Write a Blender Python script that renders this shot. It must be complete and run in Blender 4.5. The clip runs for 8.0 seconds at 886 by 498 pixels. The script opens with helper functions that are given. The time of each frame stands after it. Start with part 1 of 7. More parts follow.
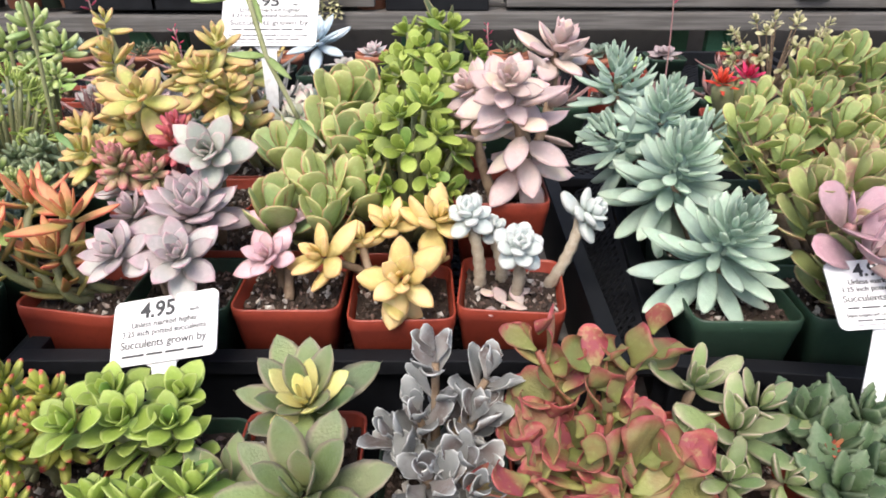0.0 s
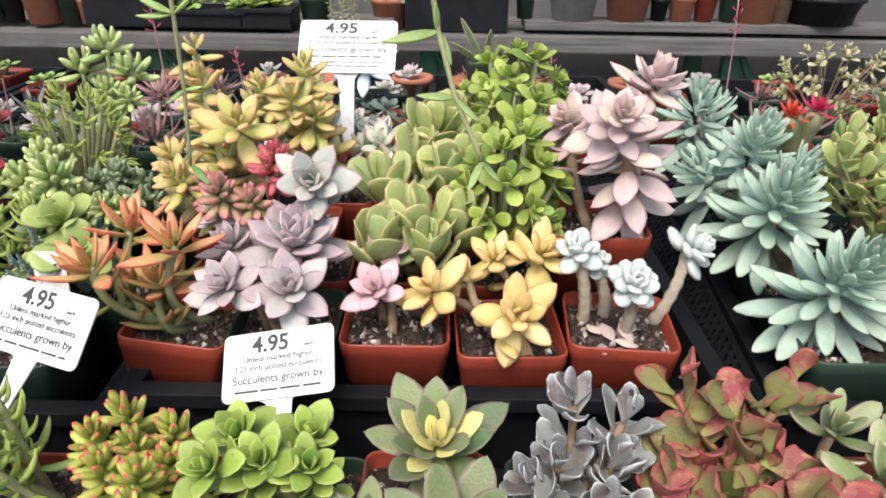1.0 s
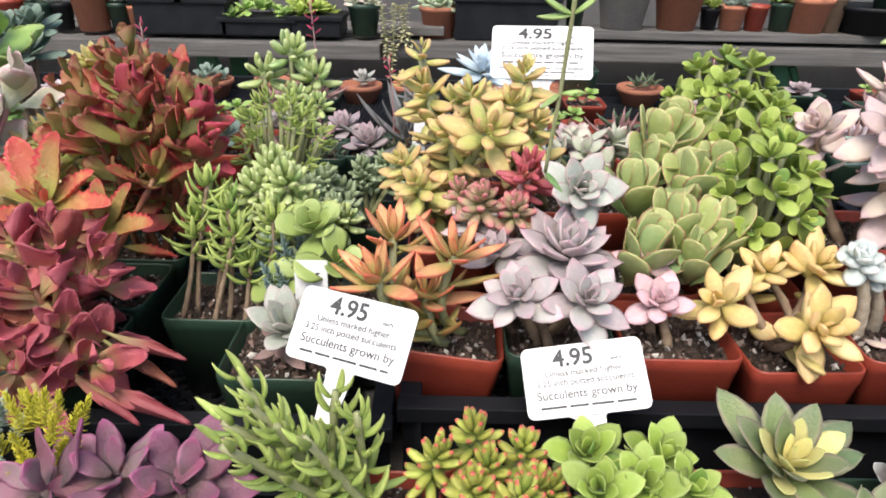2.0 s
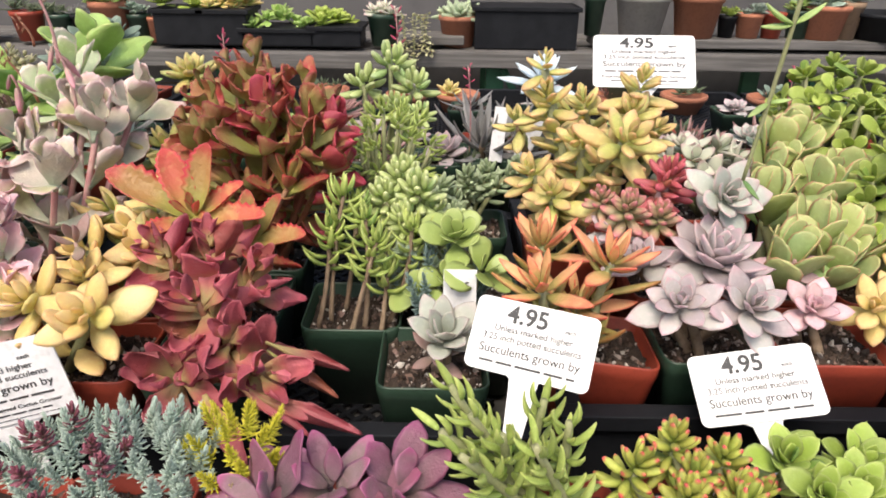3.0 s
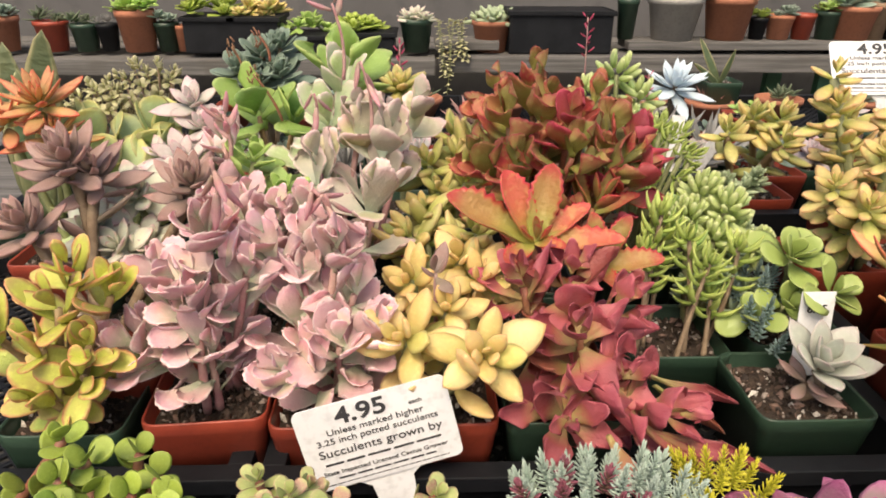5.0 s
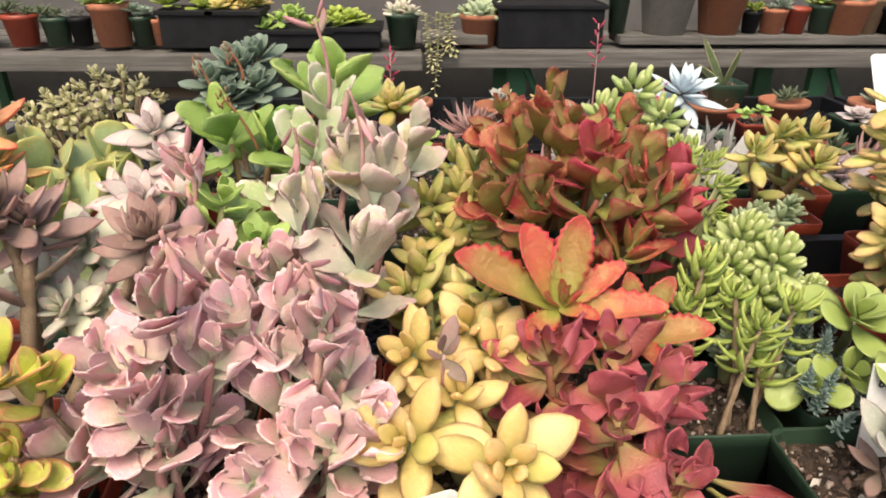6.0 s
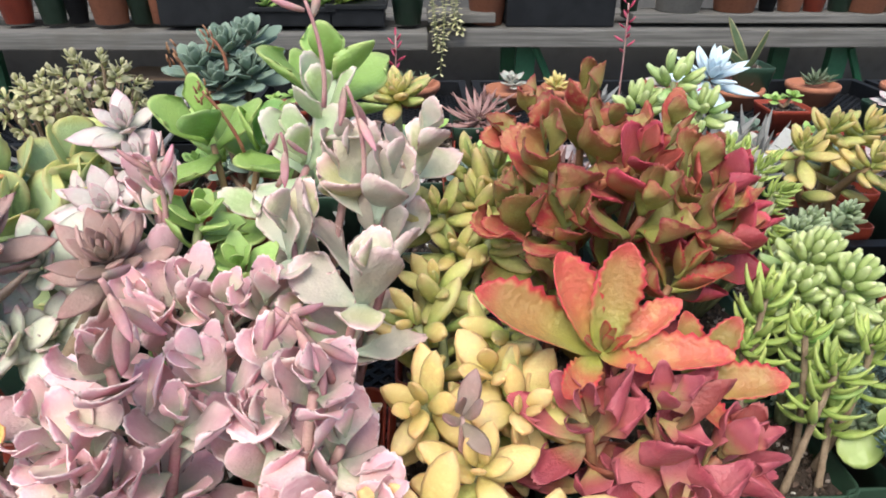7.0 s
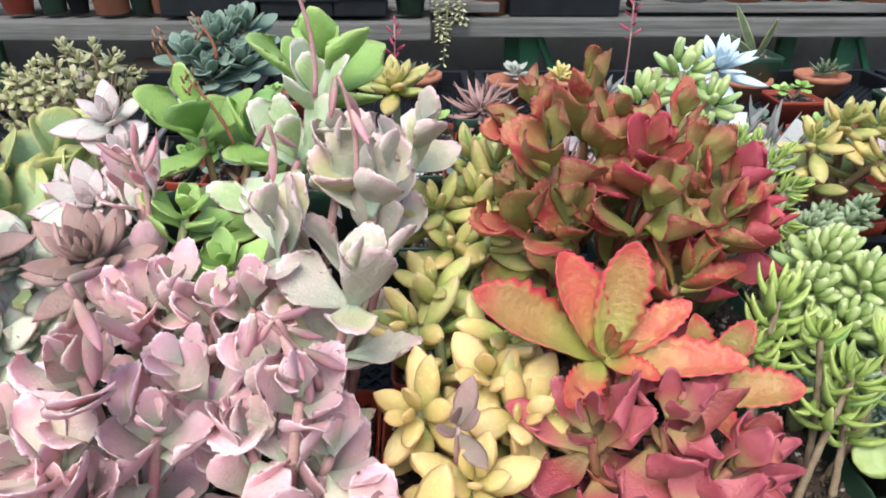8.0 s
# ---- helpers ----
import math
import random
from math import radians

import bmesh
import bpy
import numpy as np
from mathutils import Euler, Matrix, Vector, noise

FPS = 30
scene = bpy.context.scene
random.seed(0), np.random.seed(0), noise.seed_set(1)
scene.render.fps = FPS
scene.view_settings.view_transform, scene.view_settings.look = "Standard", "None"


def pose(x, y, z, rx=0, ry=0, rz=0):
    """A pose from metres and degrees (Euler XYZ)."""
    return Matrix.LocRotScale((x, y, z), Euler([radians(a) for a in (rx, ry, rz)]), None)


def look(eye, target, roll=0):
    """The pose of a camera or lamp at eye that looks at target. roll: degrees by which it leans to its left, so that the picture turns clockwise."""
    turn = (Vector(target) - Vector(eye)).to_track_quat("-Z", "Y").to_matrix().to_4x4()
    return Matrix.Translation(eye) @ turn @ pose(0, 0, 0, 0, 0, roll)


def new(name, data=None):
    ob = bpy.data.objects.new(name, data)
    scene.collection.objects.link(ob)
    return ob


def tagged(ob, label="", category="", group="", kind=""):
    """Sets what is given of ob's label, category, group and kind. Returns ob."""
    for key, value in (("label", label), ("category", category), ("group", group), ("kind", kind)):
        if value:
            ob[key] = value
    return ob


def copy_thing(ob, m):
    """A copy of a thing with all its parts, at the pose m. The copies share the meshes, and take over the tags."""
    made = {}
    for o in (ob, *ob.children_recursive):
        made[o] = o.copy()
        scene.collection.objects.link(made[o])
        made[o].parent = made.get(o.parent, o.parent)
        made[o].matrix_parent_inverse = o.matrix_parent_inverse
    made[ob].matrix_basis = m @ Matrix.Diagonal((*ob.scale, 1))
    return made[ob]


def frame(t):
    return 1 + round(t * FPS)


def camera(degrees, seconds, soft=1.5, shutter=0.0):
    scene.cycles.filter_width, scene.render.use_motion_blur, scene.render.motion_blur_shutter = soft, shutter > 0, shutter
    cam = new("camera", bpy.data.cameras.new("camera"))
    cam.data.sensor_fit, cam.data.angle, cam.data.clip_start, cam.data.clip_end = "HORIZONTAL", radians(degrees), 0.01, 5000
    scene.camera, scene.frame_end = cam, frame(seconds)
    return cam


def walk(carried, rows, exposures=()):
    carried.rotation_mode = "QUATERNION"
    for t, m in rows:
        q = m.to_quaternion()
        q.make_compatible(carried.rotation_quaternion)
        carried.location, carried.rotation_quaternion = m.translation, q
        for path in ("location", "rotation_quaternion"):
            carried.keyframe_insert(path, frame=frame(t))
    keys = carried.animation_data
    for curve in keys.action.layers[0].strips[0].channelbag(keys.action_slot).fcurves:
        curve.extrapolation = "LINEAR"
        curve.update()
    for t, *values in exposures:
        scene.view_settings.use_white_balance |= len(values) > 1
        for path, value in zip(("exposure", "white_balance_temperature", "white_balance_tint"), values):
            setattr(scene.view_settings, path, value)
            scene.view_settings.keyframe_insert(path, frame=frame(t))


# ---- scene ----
cam = camera(67.1, 8.0, 1.8)
ROWS = [
    (0.0, -0.0007, 0.0019, 1.1609, -0.06, -28.16, 0.12),
    (0.5, -0.0532, -0.0041, 1.1687, -0.25, -27.48, 0.79),
    (1.0, -0.0878, 0.0151, 1.1681, -0.3, -26.65, 1.04),
    (1.5, -0.1685, 0.0278, 1.1617, -0.17, -26.23, 1.21),
    (2.0, -0.2965, 0.0287, 1.1586, 0.15, -25.95, 1.15),
    (2.2, -0.3387, 0.0217, 1.1595, 0.15, -25.83, 1.15),
    (3.3, -0.447, 0.0344, 1.1575, -0.37, -25.15, 0.74),
    (3.5, -0.4814, 0.0421, 1.1579, -0.51, -25.15, 0.73),
    (4.0, -0.5935, 0.0563, 1.1511, -0.81, -25.05, 0.66),
    (4.5, -0.6686, 0.0584, 1.149, -1.36, -24.85, 0.36),
    (4.7, -0.6805, 0.0570, 1.1511, -1.56, -24.85, 0.34),
    (5.8, -0.7052, 0.1368, 1.1675, -3.34, -25.47, 0.57),
    (6.0, -0.7023, 0.1591, 1.1658, -3.4, -25.72, 0.58),
    (6.5, -0.7043, 0.2053, 1.1644, -3.41, -26.67, 0.6),
    (7.0, -0.705, 0.2359, 1.1594, -3.04, -27.53, 0.61),
    (7.5, -0.703, 0.2526, 1.1536, -2.78, -28.01, 0.6),
    (8.0, -0.7002, 0.2537, 1.1542, -2.69, -28.28, 0.51),
]


def aim(x, y, z, yaw, pitch, roll):
    a, b = radians(yaw), radians(pitch)
    return look((x, y, z), (x - math.sin(a) * math.cos(b), y + math.cos(a) * math.cos(b), z + math.sin(b)), roll)


walk(cam, [(row[0], aim(*row[1:])) for row in ROWS],
     [(0.0, 0.62, 6350, 10), (2.0, 0.57, 6250, 8), (3.5, 0.56, 7050, 10), (4.5, 0.50, 7500, 9), (6.0, 0.56, 7400, 8), (6.5, 0.58, 6550, 6), (7.0, 0.60, 6100, 3), (8.0, 0.66, 5800, 1)])

# ---- light: bright soft shade of an open nursery ----
world = bpy.data.worlds.new("sky")
scene.world = world
world.use_nodes = True
wn, wl = world.node_tree.nodes, world.node_tree.links
sky = wn.new("ShaderNodeTexSky")
sky.sky_type, sky.sun_disc = "NISHITA", False
sky.sun_elevation, sky.sun_rotation = radians(58), radians(200)
sky.air_density, sky.dust_density, sky.ozone_density = 1.0, 4.0, 0.6
wl.new(sky.outputs[0], wn["Background"].inputs[0])
wn["Background"].inputs[1].default_value = 0.15
sun = new("sun", bpy.data.lights.new("sun", "SUN"))
sun.data.energy, sun.data.angle, sun.data.color = 2.1, radians(35), (1.0, 0.92, 0.78)
sun.matrix_basis = look((-0.6, -1.2, 4.0), (0, 0.6, 0.8))


# ---- materials ----
def nodes_of(name, rough=0.5, metal=0.0):
    m = bpy.data.materials.new(name)
    m.use_nodes = True
    n, l = m.node_tree.nodes, m.node_tree.links
    b = n["Principled BSDF"]
    b.inputs["Roughness"].default_value, b.inputs["Metallic"].default_value = rough, metal
    return m, n, l, b


def mixed(n, l, fac, a, b, kind="MIX"):
    """A colour mix; fac, a and b are sockets or plain values."""
    x = n.new("ShaderNodeMix")
    x.data_type, x.blend_type = "RGBA", kind
    for slot, v in ((0, fac), (6, a), (7, b)):
        if isinstance(v, bpy.types.NodeSocket):
            l.new(v, x.inputs[slot])
        else:
            x.inputs[slot].default_value = (*v, 1) if isinstance(v, tuple) else v
    return x.outputs[2]


def calc(n, l, op, a, b=0.0):
    x = n.new("ShaderNodeMath")
    x.operation, x.use_clamp = op, op != "SUBTRACT"
    for slot, v in ((0, a), (1, b)):
        if isinstance(v, bpy.types.NodeSocket):
            l.new(v, x.inputs[slot])
        else:
            x.inputs[slot].default_value = v
    return x.outputs[0]


def span(n, l, v, lo, hi):
    x = n.new("ShaderNodeMapRange")
    x.interpolation_type = "SMOOTHSTEP"
    l.new(v, x.inputs[0])
    x.inputs[1].default_value, x.inputs[2].default_value = lo, hi
    return x.outputs[0]


def noisy(n, l, scale, detail=3.0, obj=True, seed=None):
    tc, t = n.new("ShaderNodeTexCoord"), n.new("ShaderNodeTexNoise")
    if seed is not None:
        t.noise_dimensions = "4D"
        l.new(seed, t.inputs["W"])
    l.new(tc.outputs["Object" if obj else "Generated"], t.inputs["Vector"])
    t.inputs["Scale"].default_value, t.inputs["Detail"].default_value = scale, detail
    return t.outputs[0]


def bumped(n, l, b, height, strength, dist):
    x = n.new("ShaderNodeBump")
    x.inputs["Strength"].default_value, x.inputs["Distance"].default_value = strength, dist
    l.new(height, x.inputs["Height"])
    l.new(x.outputs[0], b.inputs["Normal"])


def leaf_material(name, base, mid, tip, edge, edge_amount=0.6, rough=0.45, spread=0.25, bloom=0.0, other=None, tip_from=0.72, spots=0.15, rim=(0.55, 1.05), scar=0.0, share=(0.35, 0.9), flush=0.25):
    """A fleshy leaf: colour runs from base to tip, the margin is tinted, each leaf differs a little; bloom is the pale waxy powder."""
    m, n, l, b = nodes_of(name, rough)
    uv = n.new("ShaderNodeUVMap")
    uv.uv_map = "leaf"
    sep = n.new("ShaderNodeSeparateXYZ")
    l.new(uv.outputs[0], sep.inputs[0])
    u, v = sep.outputs[0], sep.outputs[1]
    info = n.new("ShaderNodeObjectInfo")
    rnd = info.outputs["Random"]
    seed = n.new("ShaderNodeMath")
    seed.operation = "MULTIPLY"
    seed.inputs[1].default_value = 37.0
    l.new(rnd, seed.inputs[0])
    seed = seed.outputs[0]
    n1, n2 = noisy(n, l, 2.2, 3.0, seed=seed), noisy(n, l, 26.0, 4.0, seed=seed)
    wav = calc(n, l, "ADD", v, calc(n, l, "MULTIPLY", calc(n, l, "SUBTRACT", n1, 0.5), 0.25))
    c = mixed(n, l, span(n, l, wav, 0.12, 0.62), base, mid)
    if other:
        c = mixed(n, l, span(n, l, rnd, *share), c, mixed(n, l, span(n, l, wav, 0.12, 0.62), base, other))
    c = mixed(n, l, span(n, l, wav, tip_from, 1.0), c, tip)
    lip = calc(n, l, "ADD", u, calc(n, l, "MULTIPLY", calc(n, l, "SUBTRACT", n1, 0.5), 1.4 * (1 - rim[0])))
    lip = calc(n, l, "MULTIPLY", span(n, l, lip, *rim), calc(n, l, "MULTIPLY", span(n, l, v, 0.1, 0.6), edge_amount))
    c = mixed(n, l, lip, c, edge)
    c = mixed(n, l, calc(n, l, "MULTIPLY", span(n, l, n2, 0.56, 0.75), spots), c, tuple(0.45 * x for x in mid))
    if scar:
        dry = calc(n, l, "MULTIPLY", span(n, l, u, 0.86, 1.0), span(n, l, noisy(n, l, 7.0, 4.0, seed=seed), 0.52, 0.64))
        c = mixed(n, l, calc(n, l, "MULTIPLY", dry, scar), c, (0.20, 0.09, 0.05))
    if bloom:
        c = mixed(n, l, calc(n, l, "MULTIPLY", span(n, l, n1, 0.3, 0.75), bloom), c, (0.72, 0.76, 0.78))
    blush = noisy(n, l, 1.3, 2.0, seed=seed)
    c = mixed(n, l, calc(n, l, "MULTIPLY", span(n, l, blush, 0.42, 0.72), flush), c, edge)
    vein = noisy(n, l, 9.0, 5.0, seed=seed)
    c = mixed(n, l, calc(n, l, "MULTIPLY", span(n, l, vein, 0.48, 0.7), 0.38), c, tuple(min(0.9, 1.25 * x + 0.04) for x in mid))
    hsv = n.new("ShaderNodeHueSaturation")
    l.new(c, hsv.inputs["Color"])
    val = n.new("ShaderNodeMapRange")
    l.new(rnd, val.inputs[0])
    val.inputs[3].default_value, val.inputs[4].default_value = 1 - spread, 1 + spread
    l.new(val.outputs[0], hsv.inputs["Value"])
    hue = n.new("ShaderNodeMapRange")
    l.new(calc(n, l, "FRACT", calc(n, l, "MULTIPLY", rnd, 7.3)), hue.inputs[0])
    hue.inputs[3].default_value, hue.inputs[4].default_value = 0.48, 0.52
    l.new(hue.outputs[0], hsv.inputs["Hue"])
    l.new(hsv.outputs[0], b.inputs["Base Color"])
    b.inputs["Sheen Weight"].default_value, b.inputs["Sheen Roughness"].default_value = 0.03 + 0.2 * bloom, 0.4
    rg = n.new("ShaderNodeMapRange")
    l.new(n2, rg.inputs[0])
    rg.inputs[3].default_value, rg.inputs[4].default_value = rough - 0.14, rough + 0.12
    l.new(rg.outputs[0], b.inputs["Roughness"])
    bumped(n, l, b, n2, 0.22, 0.04)
    tr, mx, lit = n.new("ShaderNodeBsdfTranslucent"), n.new("ShaderNodeMixShader"), n.new("ShaderNodeHueSaturation")
    l.new(hsv.outputs[0], lit.inputs["Color"])
    lit.inputs["Saturation"].default_value, lit.inputs["Value"].default_value = 1.15, 1.1
    l.new(lit.outputs[0], tr.inputs["Color"])
    mx.inputs[0].default_value = 0.24
    l.new(b.outputs[0], mx.inputs[1])
    l.new(tr.outputs[0], mx.inputs[2])
    l.new(mx.outputs[0], n["Material Output"].inputs[0])
    return m


def plain_material(name, a, b2, scale, rough=0.5, bump=0.2, dist=0.002, detail=4.0, metal=0.0, obj_spread=0.0):
    """Two colours mixed by noise at two scales, with fine relief."""
    m, n, l, b = nodes_of(name, rough, metal)
    big, fine = noisy(n, l, scale), noisy(n, l, scale * 9, detail)
    c = mixed(n, l, span(n, l, big, 0.3, 0.7), a, b2)
    c = mixed(n, l, calc(n, l, "MULTIPLY", span(n, l, fine, 0.45, 0.75), 0.35), c, tuple(0.5 * x for x in a))
    if obj_spread:
        info, hsv, val = n.new("ShaderNodeObjectInfo"), n.new("ShaderNodeHueSaturation"), n.new("ShaderNodeMapRange")
        l.new(info.outputs["Random"], val.inputs[0])
        val.inputs[3].default_value, val.inputs[4].default_value = 1 - obj_spread, 1 + obj_spread
        l.new(val.outputs[0], hsv.inputs["Value"])
        l.new(c, hsv.inputs["Color"])
        c = hsv.outputs[0]
    l.new(c, b.inputs["Base Color"])
    bumped(n, l, b, fine, bump, dist)
    return m


def island_material(name, cols, rough=0.8):
    """Loose chips, each of its own colour."""
    m, n, l, b = nodes_of(name, rough)
    g, r = n.new("ShaderNodeNewGeometry"), n.new("ShaderNodeValToRGB")
    l.new(g.outputs["Random Per Island"], r.inputs[0])
    r.color_ramp.interpolation = "CONSTANT"
    while len(r.color_ramp.elements) < len(cols):
        r.color_ramp.elements.new(0.5)
    for i, c in enumerate(cols):
        r.color_ramp.elements[i].position = i / len(cols)
        r.color_ramp.elements[i].color = (*c, 1)
    fine = noisy(n, l, 400)
    l.new(mixed(n, l, calc(n, l, "MULTIPLY", span(n, l, fine, 0.4, 0.7), 0.4), r.outputs[0], (0.03, 0.02, 0.015)), b.inputs["Base Color"])
    bumped(n, l, b, fine, 0.4, 0.002)
    return m


def wood_material(name, a, b2):
    m, n, l, b = nodes_of(name, 0.8)
    tc, mp, t = n.new("ShaderNodeTexCoord"), n.new("ShaderNodeMapping"), n.new("ShaderNodeTexNoise")
    l.new(tc.outputs["Object"], mp.inputs[0])
    mp.inputs["Scale"].default_value = (1.5, 40, 40)
    l.new(mp.outputs[0], t.inputs["Vector"])
    t.inputs["Scale"].default_value, t.inputs["Detail"].default_value = 2.0, 6.0
    c = mixed(n, l, span(n, l, t.outputs[0], 0.3, 0.7), a, b2)
    st = noisy(n, l, 5.0)
    c = mixed(n, l, calc(n, l, "MULTIPLY", span(n, l, st, 0.5, 0.7), 0.5), c, (0.09, 0.08, 0.07))
    l.new(c, b.inputs["Base Color"])
    bumped(n, l, b, t.outputs[0], 0.5, 0.004)
    return m


POT_RED = plain_material("red_plastic", (0.33, 0.055, 0.03), (0.27, 0.045, 0.028), 25, 0.42, 0.05, 0.0004, obj_spread=0.12)
POT_GREEN = plain_material("green_plastic", (0.022, 0.05, 0.032), (0.03, 0.06, 0.04), 25, 0.4, 0.05, 0.0004, obj_spread=0.15)
BLACK = plain_material("black_plastic", (0.006, 0.0065, 0.009), (0.011, 0.012, 0.015), 14, 0.55, 0.1, 0.0006)
BLACK.node_tree.nodes["Principled BSDF"].inputs["Specular IOR Level"].default_value = 0.25
SOIL = plain_material("potting_soil", (0.035, 0.022, 0.016), (0.065, 0.042, 0.03), 60, 0.95, 1.0, 0.004)
CHIPS = island_material("grit", [(0.03, 0.019, 0.014), (0.06, 0.037, 0.027), (0.11, 0.07, 0.055), (0.035, 0.022, 0.017), (0.08, 0.05, 0.037), (0.58, 0.54, 0.50), (0.34, 0.28, 0.25), (0.05, 0.032, 0.025), (0.22, 0.14, 0.12), (0.03, 0.02, 0.016), (0.07, 0.045, 0.03), (0.14, 0.085, 0.065)])
STEM_BROWN = plain_material("brown_stem", (0.20, 0.13, 0.08), (0.30, 0.22, 0.15), 90, 0.75, 0.5, 0.002)
STEM_GREEN = plain_material("green_stem", (0.25, 0.27, 0.12), (0.33, 0.33, 0.18), 60, 0.55, 0.2, 0.001)
STEM_TAN = plain_material("tan_stem", (0.33, 0.20, 0.10), (0.42, 0.30, 0.17), 70, 0.7, 0.4, 0.0015)
STEM_PALE = plain_material("pale_stem", (0.34, 0.28, 0.21), (0.46, 0.40, 0.32), 160, 0.75, 0.6, 0.002)
STEM_PINK = plain_material("pink_stem", (0.45, 0.20, 0.22), (0.52, 0.34, 0.30), 50, 0.5, 0.2, 0.001)
STEM_RED = plain_material("red_stem", (0.28, 0.085, 0.06), (0.26, 0.14, 0.07), 50, 0.5, 0.2, 0.001)
WHITE = plain_material("white_card", (0.80, 0.80, 0.82), (0.76, 0.76, 0.79), 18, 0.45, 0.03, 0.0003)
INK = plain_material("dark_print", (0.03, 0.03, 0.035), (0.05, 0.05, 0.055), 40, 0.6, 0.0)
WOOD = wood_material("weathered_wood", (0.16, 0.15, 0.145), (0.085, 0.08, 0.077))
WALL = plain_material("grey_plaster", (0.095, 0.09, 0.094), (0.125, 0.12, 0.122), 1.2, 0.9, 0.3, 0.004)
GROUND = plain_material("packed_gravel", (0.11, 0.10, 0.09), (0.07, 0.063, 0.058), 3.0, 0.95, 0.8, 0.01)
GREEN_STEEL = plain_material("green_paint", (0.02, 0.10, 0.05), (0.03, 0.12, 0.06), 12, 0.5, 0.1, 0.001)
TERRA = plain_material("terracotta", (0.42, 0.16, 0.09), (0.36, 0.14, 0.085), 9, 0.8, 0.2, 0.002, obj_spread=0.15)
GREY_CLAY = plain_material("grey_glaze", (0.36, 0.34, 0.32), (0.28, 0.27, 0.26), 8, 0.6, 0.2, 0.002)
CARD = plain_material("brown_cardboard", (0.30, 0.20, 0.13), (0.26, 0.175, 0.12), 6, 0.9, 0.1, 0.001)


# ---- lettering, 1 high, made once ----
def print_mesh(text, bold):
    cu = bpy.data.curves.new("lettering", "FONT")
    cu.body, cu.size, cu.extrude, cu.offset, cu.align_x = text, 1.0, 0.00012, 0.022 if bold else 0.005, "CENTER"
    ob = new("lettering", cu)
    me = bpy.data.meshes.new_from_object(ob.evaluated_get(bpy.context.evaluated_depsgraph_get()))
    bpy.data.objects.remove(ob)
    me.materials.clear()
    me.materials.append(INK)
    return me


PRINT = {(text, bold): print_mesh(text, bold) for text, bold in (("4.95", True), ("8.95", True), ("each", False), ("Unless marked higher", False), ("3.25 inch potted succulents", False), ("Succulents grown by", False), ("State Inspected Licensed Cactus Grower", False))}


# ---- mesh helpers ----
def mesh_of(name, bm, mat, smooth=True):
    me = bpy.data.meshes.new(name)
    bmesh.ops.recalc_face_normals(bm, faces=bm.faces[:])
    bm.to_mesh(me)
    bm.free()
    if mat:
        me.materials.append(mat)
    if smooth:
        for p in me.polygons:
            p.use_smooth = True
    return me


def thing(name, at, label, category, group="", turn=0.0):
    ob = new(name)
    ob.empty_display_size = 0.02
    ob.matrix_basis = pose(*at, 0, 0, turn)
    return tagged(ob, label, category, group)


def child(name, me, parent, m=None, label=""):
    """A mesh under a thing or part; m is in the parent's own space."""
    ob = new(name, me)
    ob.parent = parent
    if m is not None:
        ob.matrix_basis = m
    return tagged(ob, label) if label else ob


def part(name, bm, mat, parent, label="", m=None, smooth=True):
    return child(name, mesh_of(name, bm, mat, smooth), parent, m, label)


def box(bm, size, at=(0, 0, 0), bevel=0.0, turn=None):
    made = bmesh.ops.create_cube(bm, size=1.0, matrix=Matrix.Translation(at) @ (turn or Matrix.Identity(4)) @ Matrix.Diagonal((*size, 1)))
    if bevel:
        edges = list({e for v in made["verts"] for e in v.link_edges})
        bmesh.ops.bevel(bm, geom=edges, offset=bevel, segments=2, affect="EDGES", profile=0.6)


def tube(bm, pts, r0, r1, seg=7, knots=0.0):
    """A tapered tube along points, with slightly swollen joints."""
    pts = [Vector(p) for p in pts]
    rings = []
    side = None
    for i, p in enumerate(pts):
        d = (pts[min(i + 1, len(pts) - 1)] - pts[max(i - 1, 0)]).normalized()
        side = (side - d * side.dot(d)).normalized() if side else d.orthogonal().normalized()
        up = d.cross(side)
        r = r0 + (r1 - r0) * i / max(1, len(pts) - 1)
        r *= 1 + knots * (i % 2)
        rings.append([bm.verts.new(p + r * (math.cos(a) * side + math.sin(a) * up)) for a in (2 * math.pi * k / seg for k in range(seg))])
    for a, b in zip(rings, rings[1:]):
        for k in range(seg):
            bm.faces.new((a[k], a[(k + 1) % seg], b[(k + 1) % seg], b[k]))
    bm.faces.new(rings[0][::-1])
    bm.faces.new(rings[-1])


def bend(a, b, bow=(0, 0, 0), n=8):
    """Points of a soft arc from a to b, pushed by bow in the middle."""
    a, b, bow = Vector(a), Vector(b), Vector(bow)
    return [a.lerp(b, i / n) + bow * (4 * (i / n) * (1 - i / n)) for i in range(n + 1)]


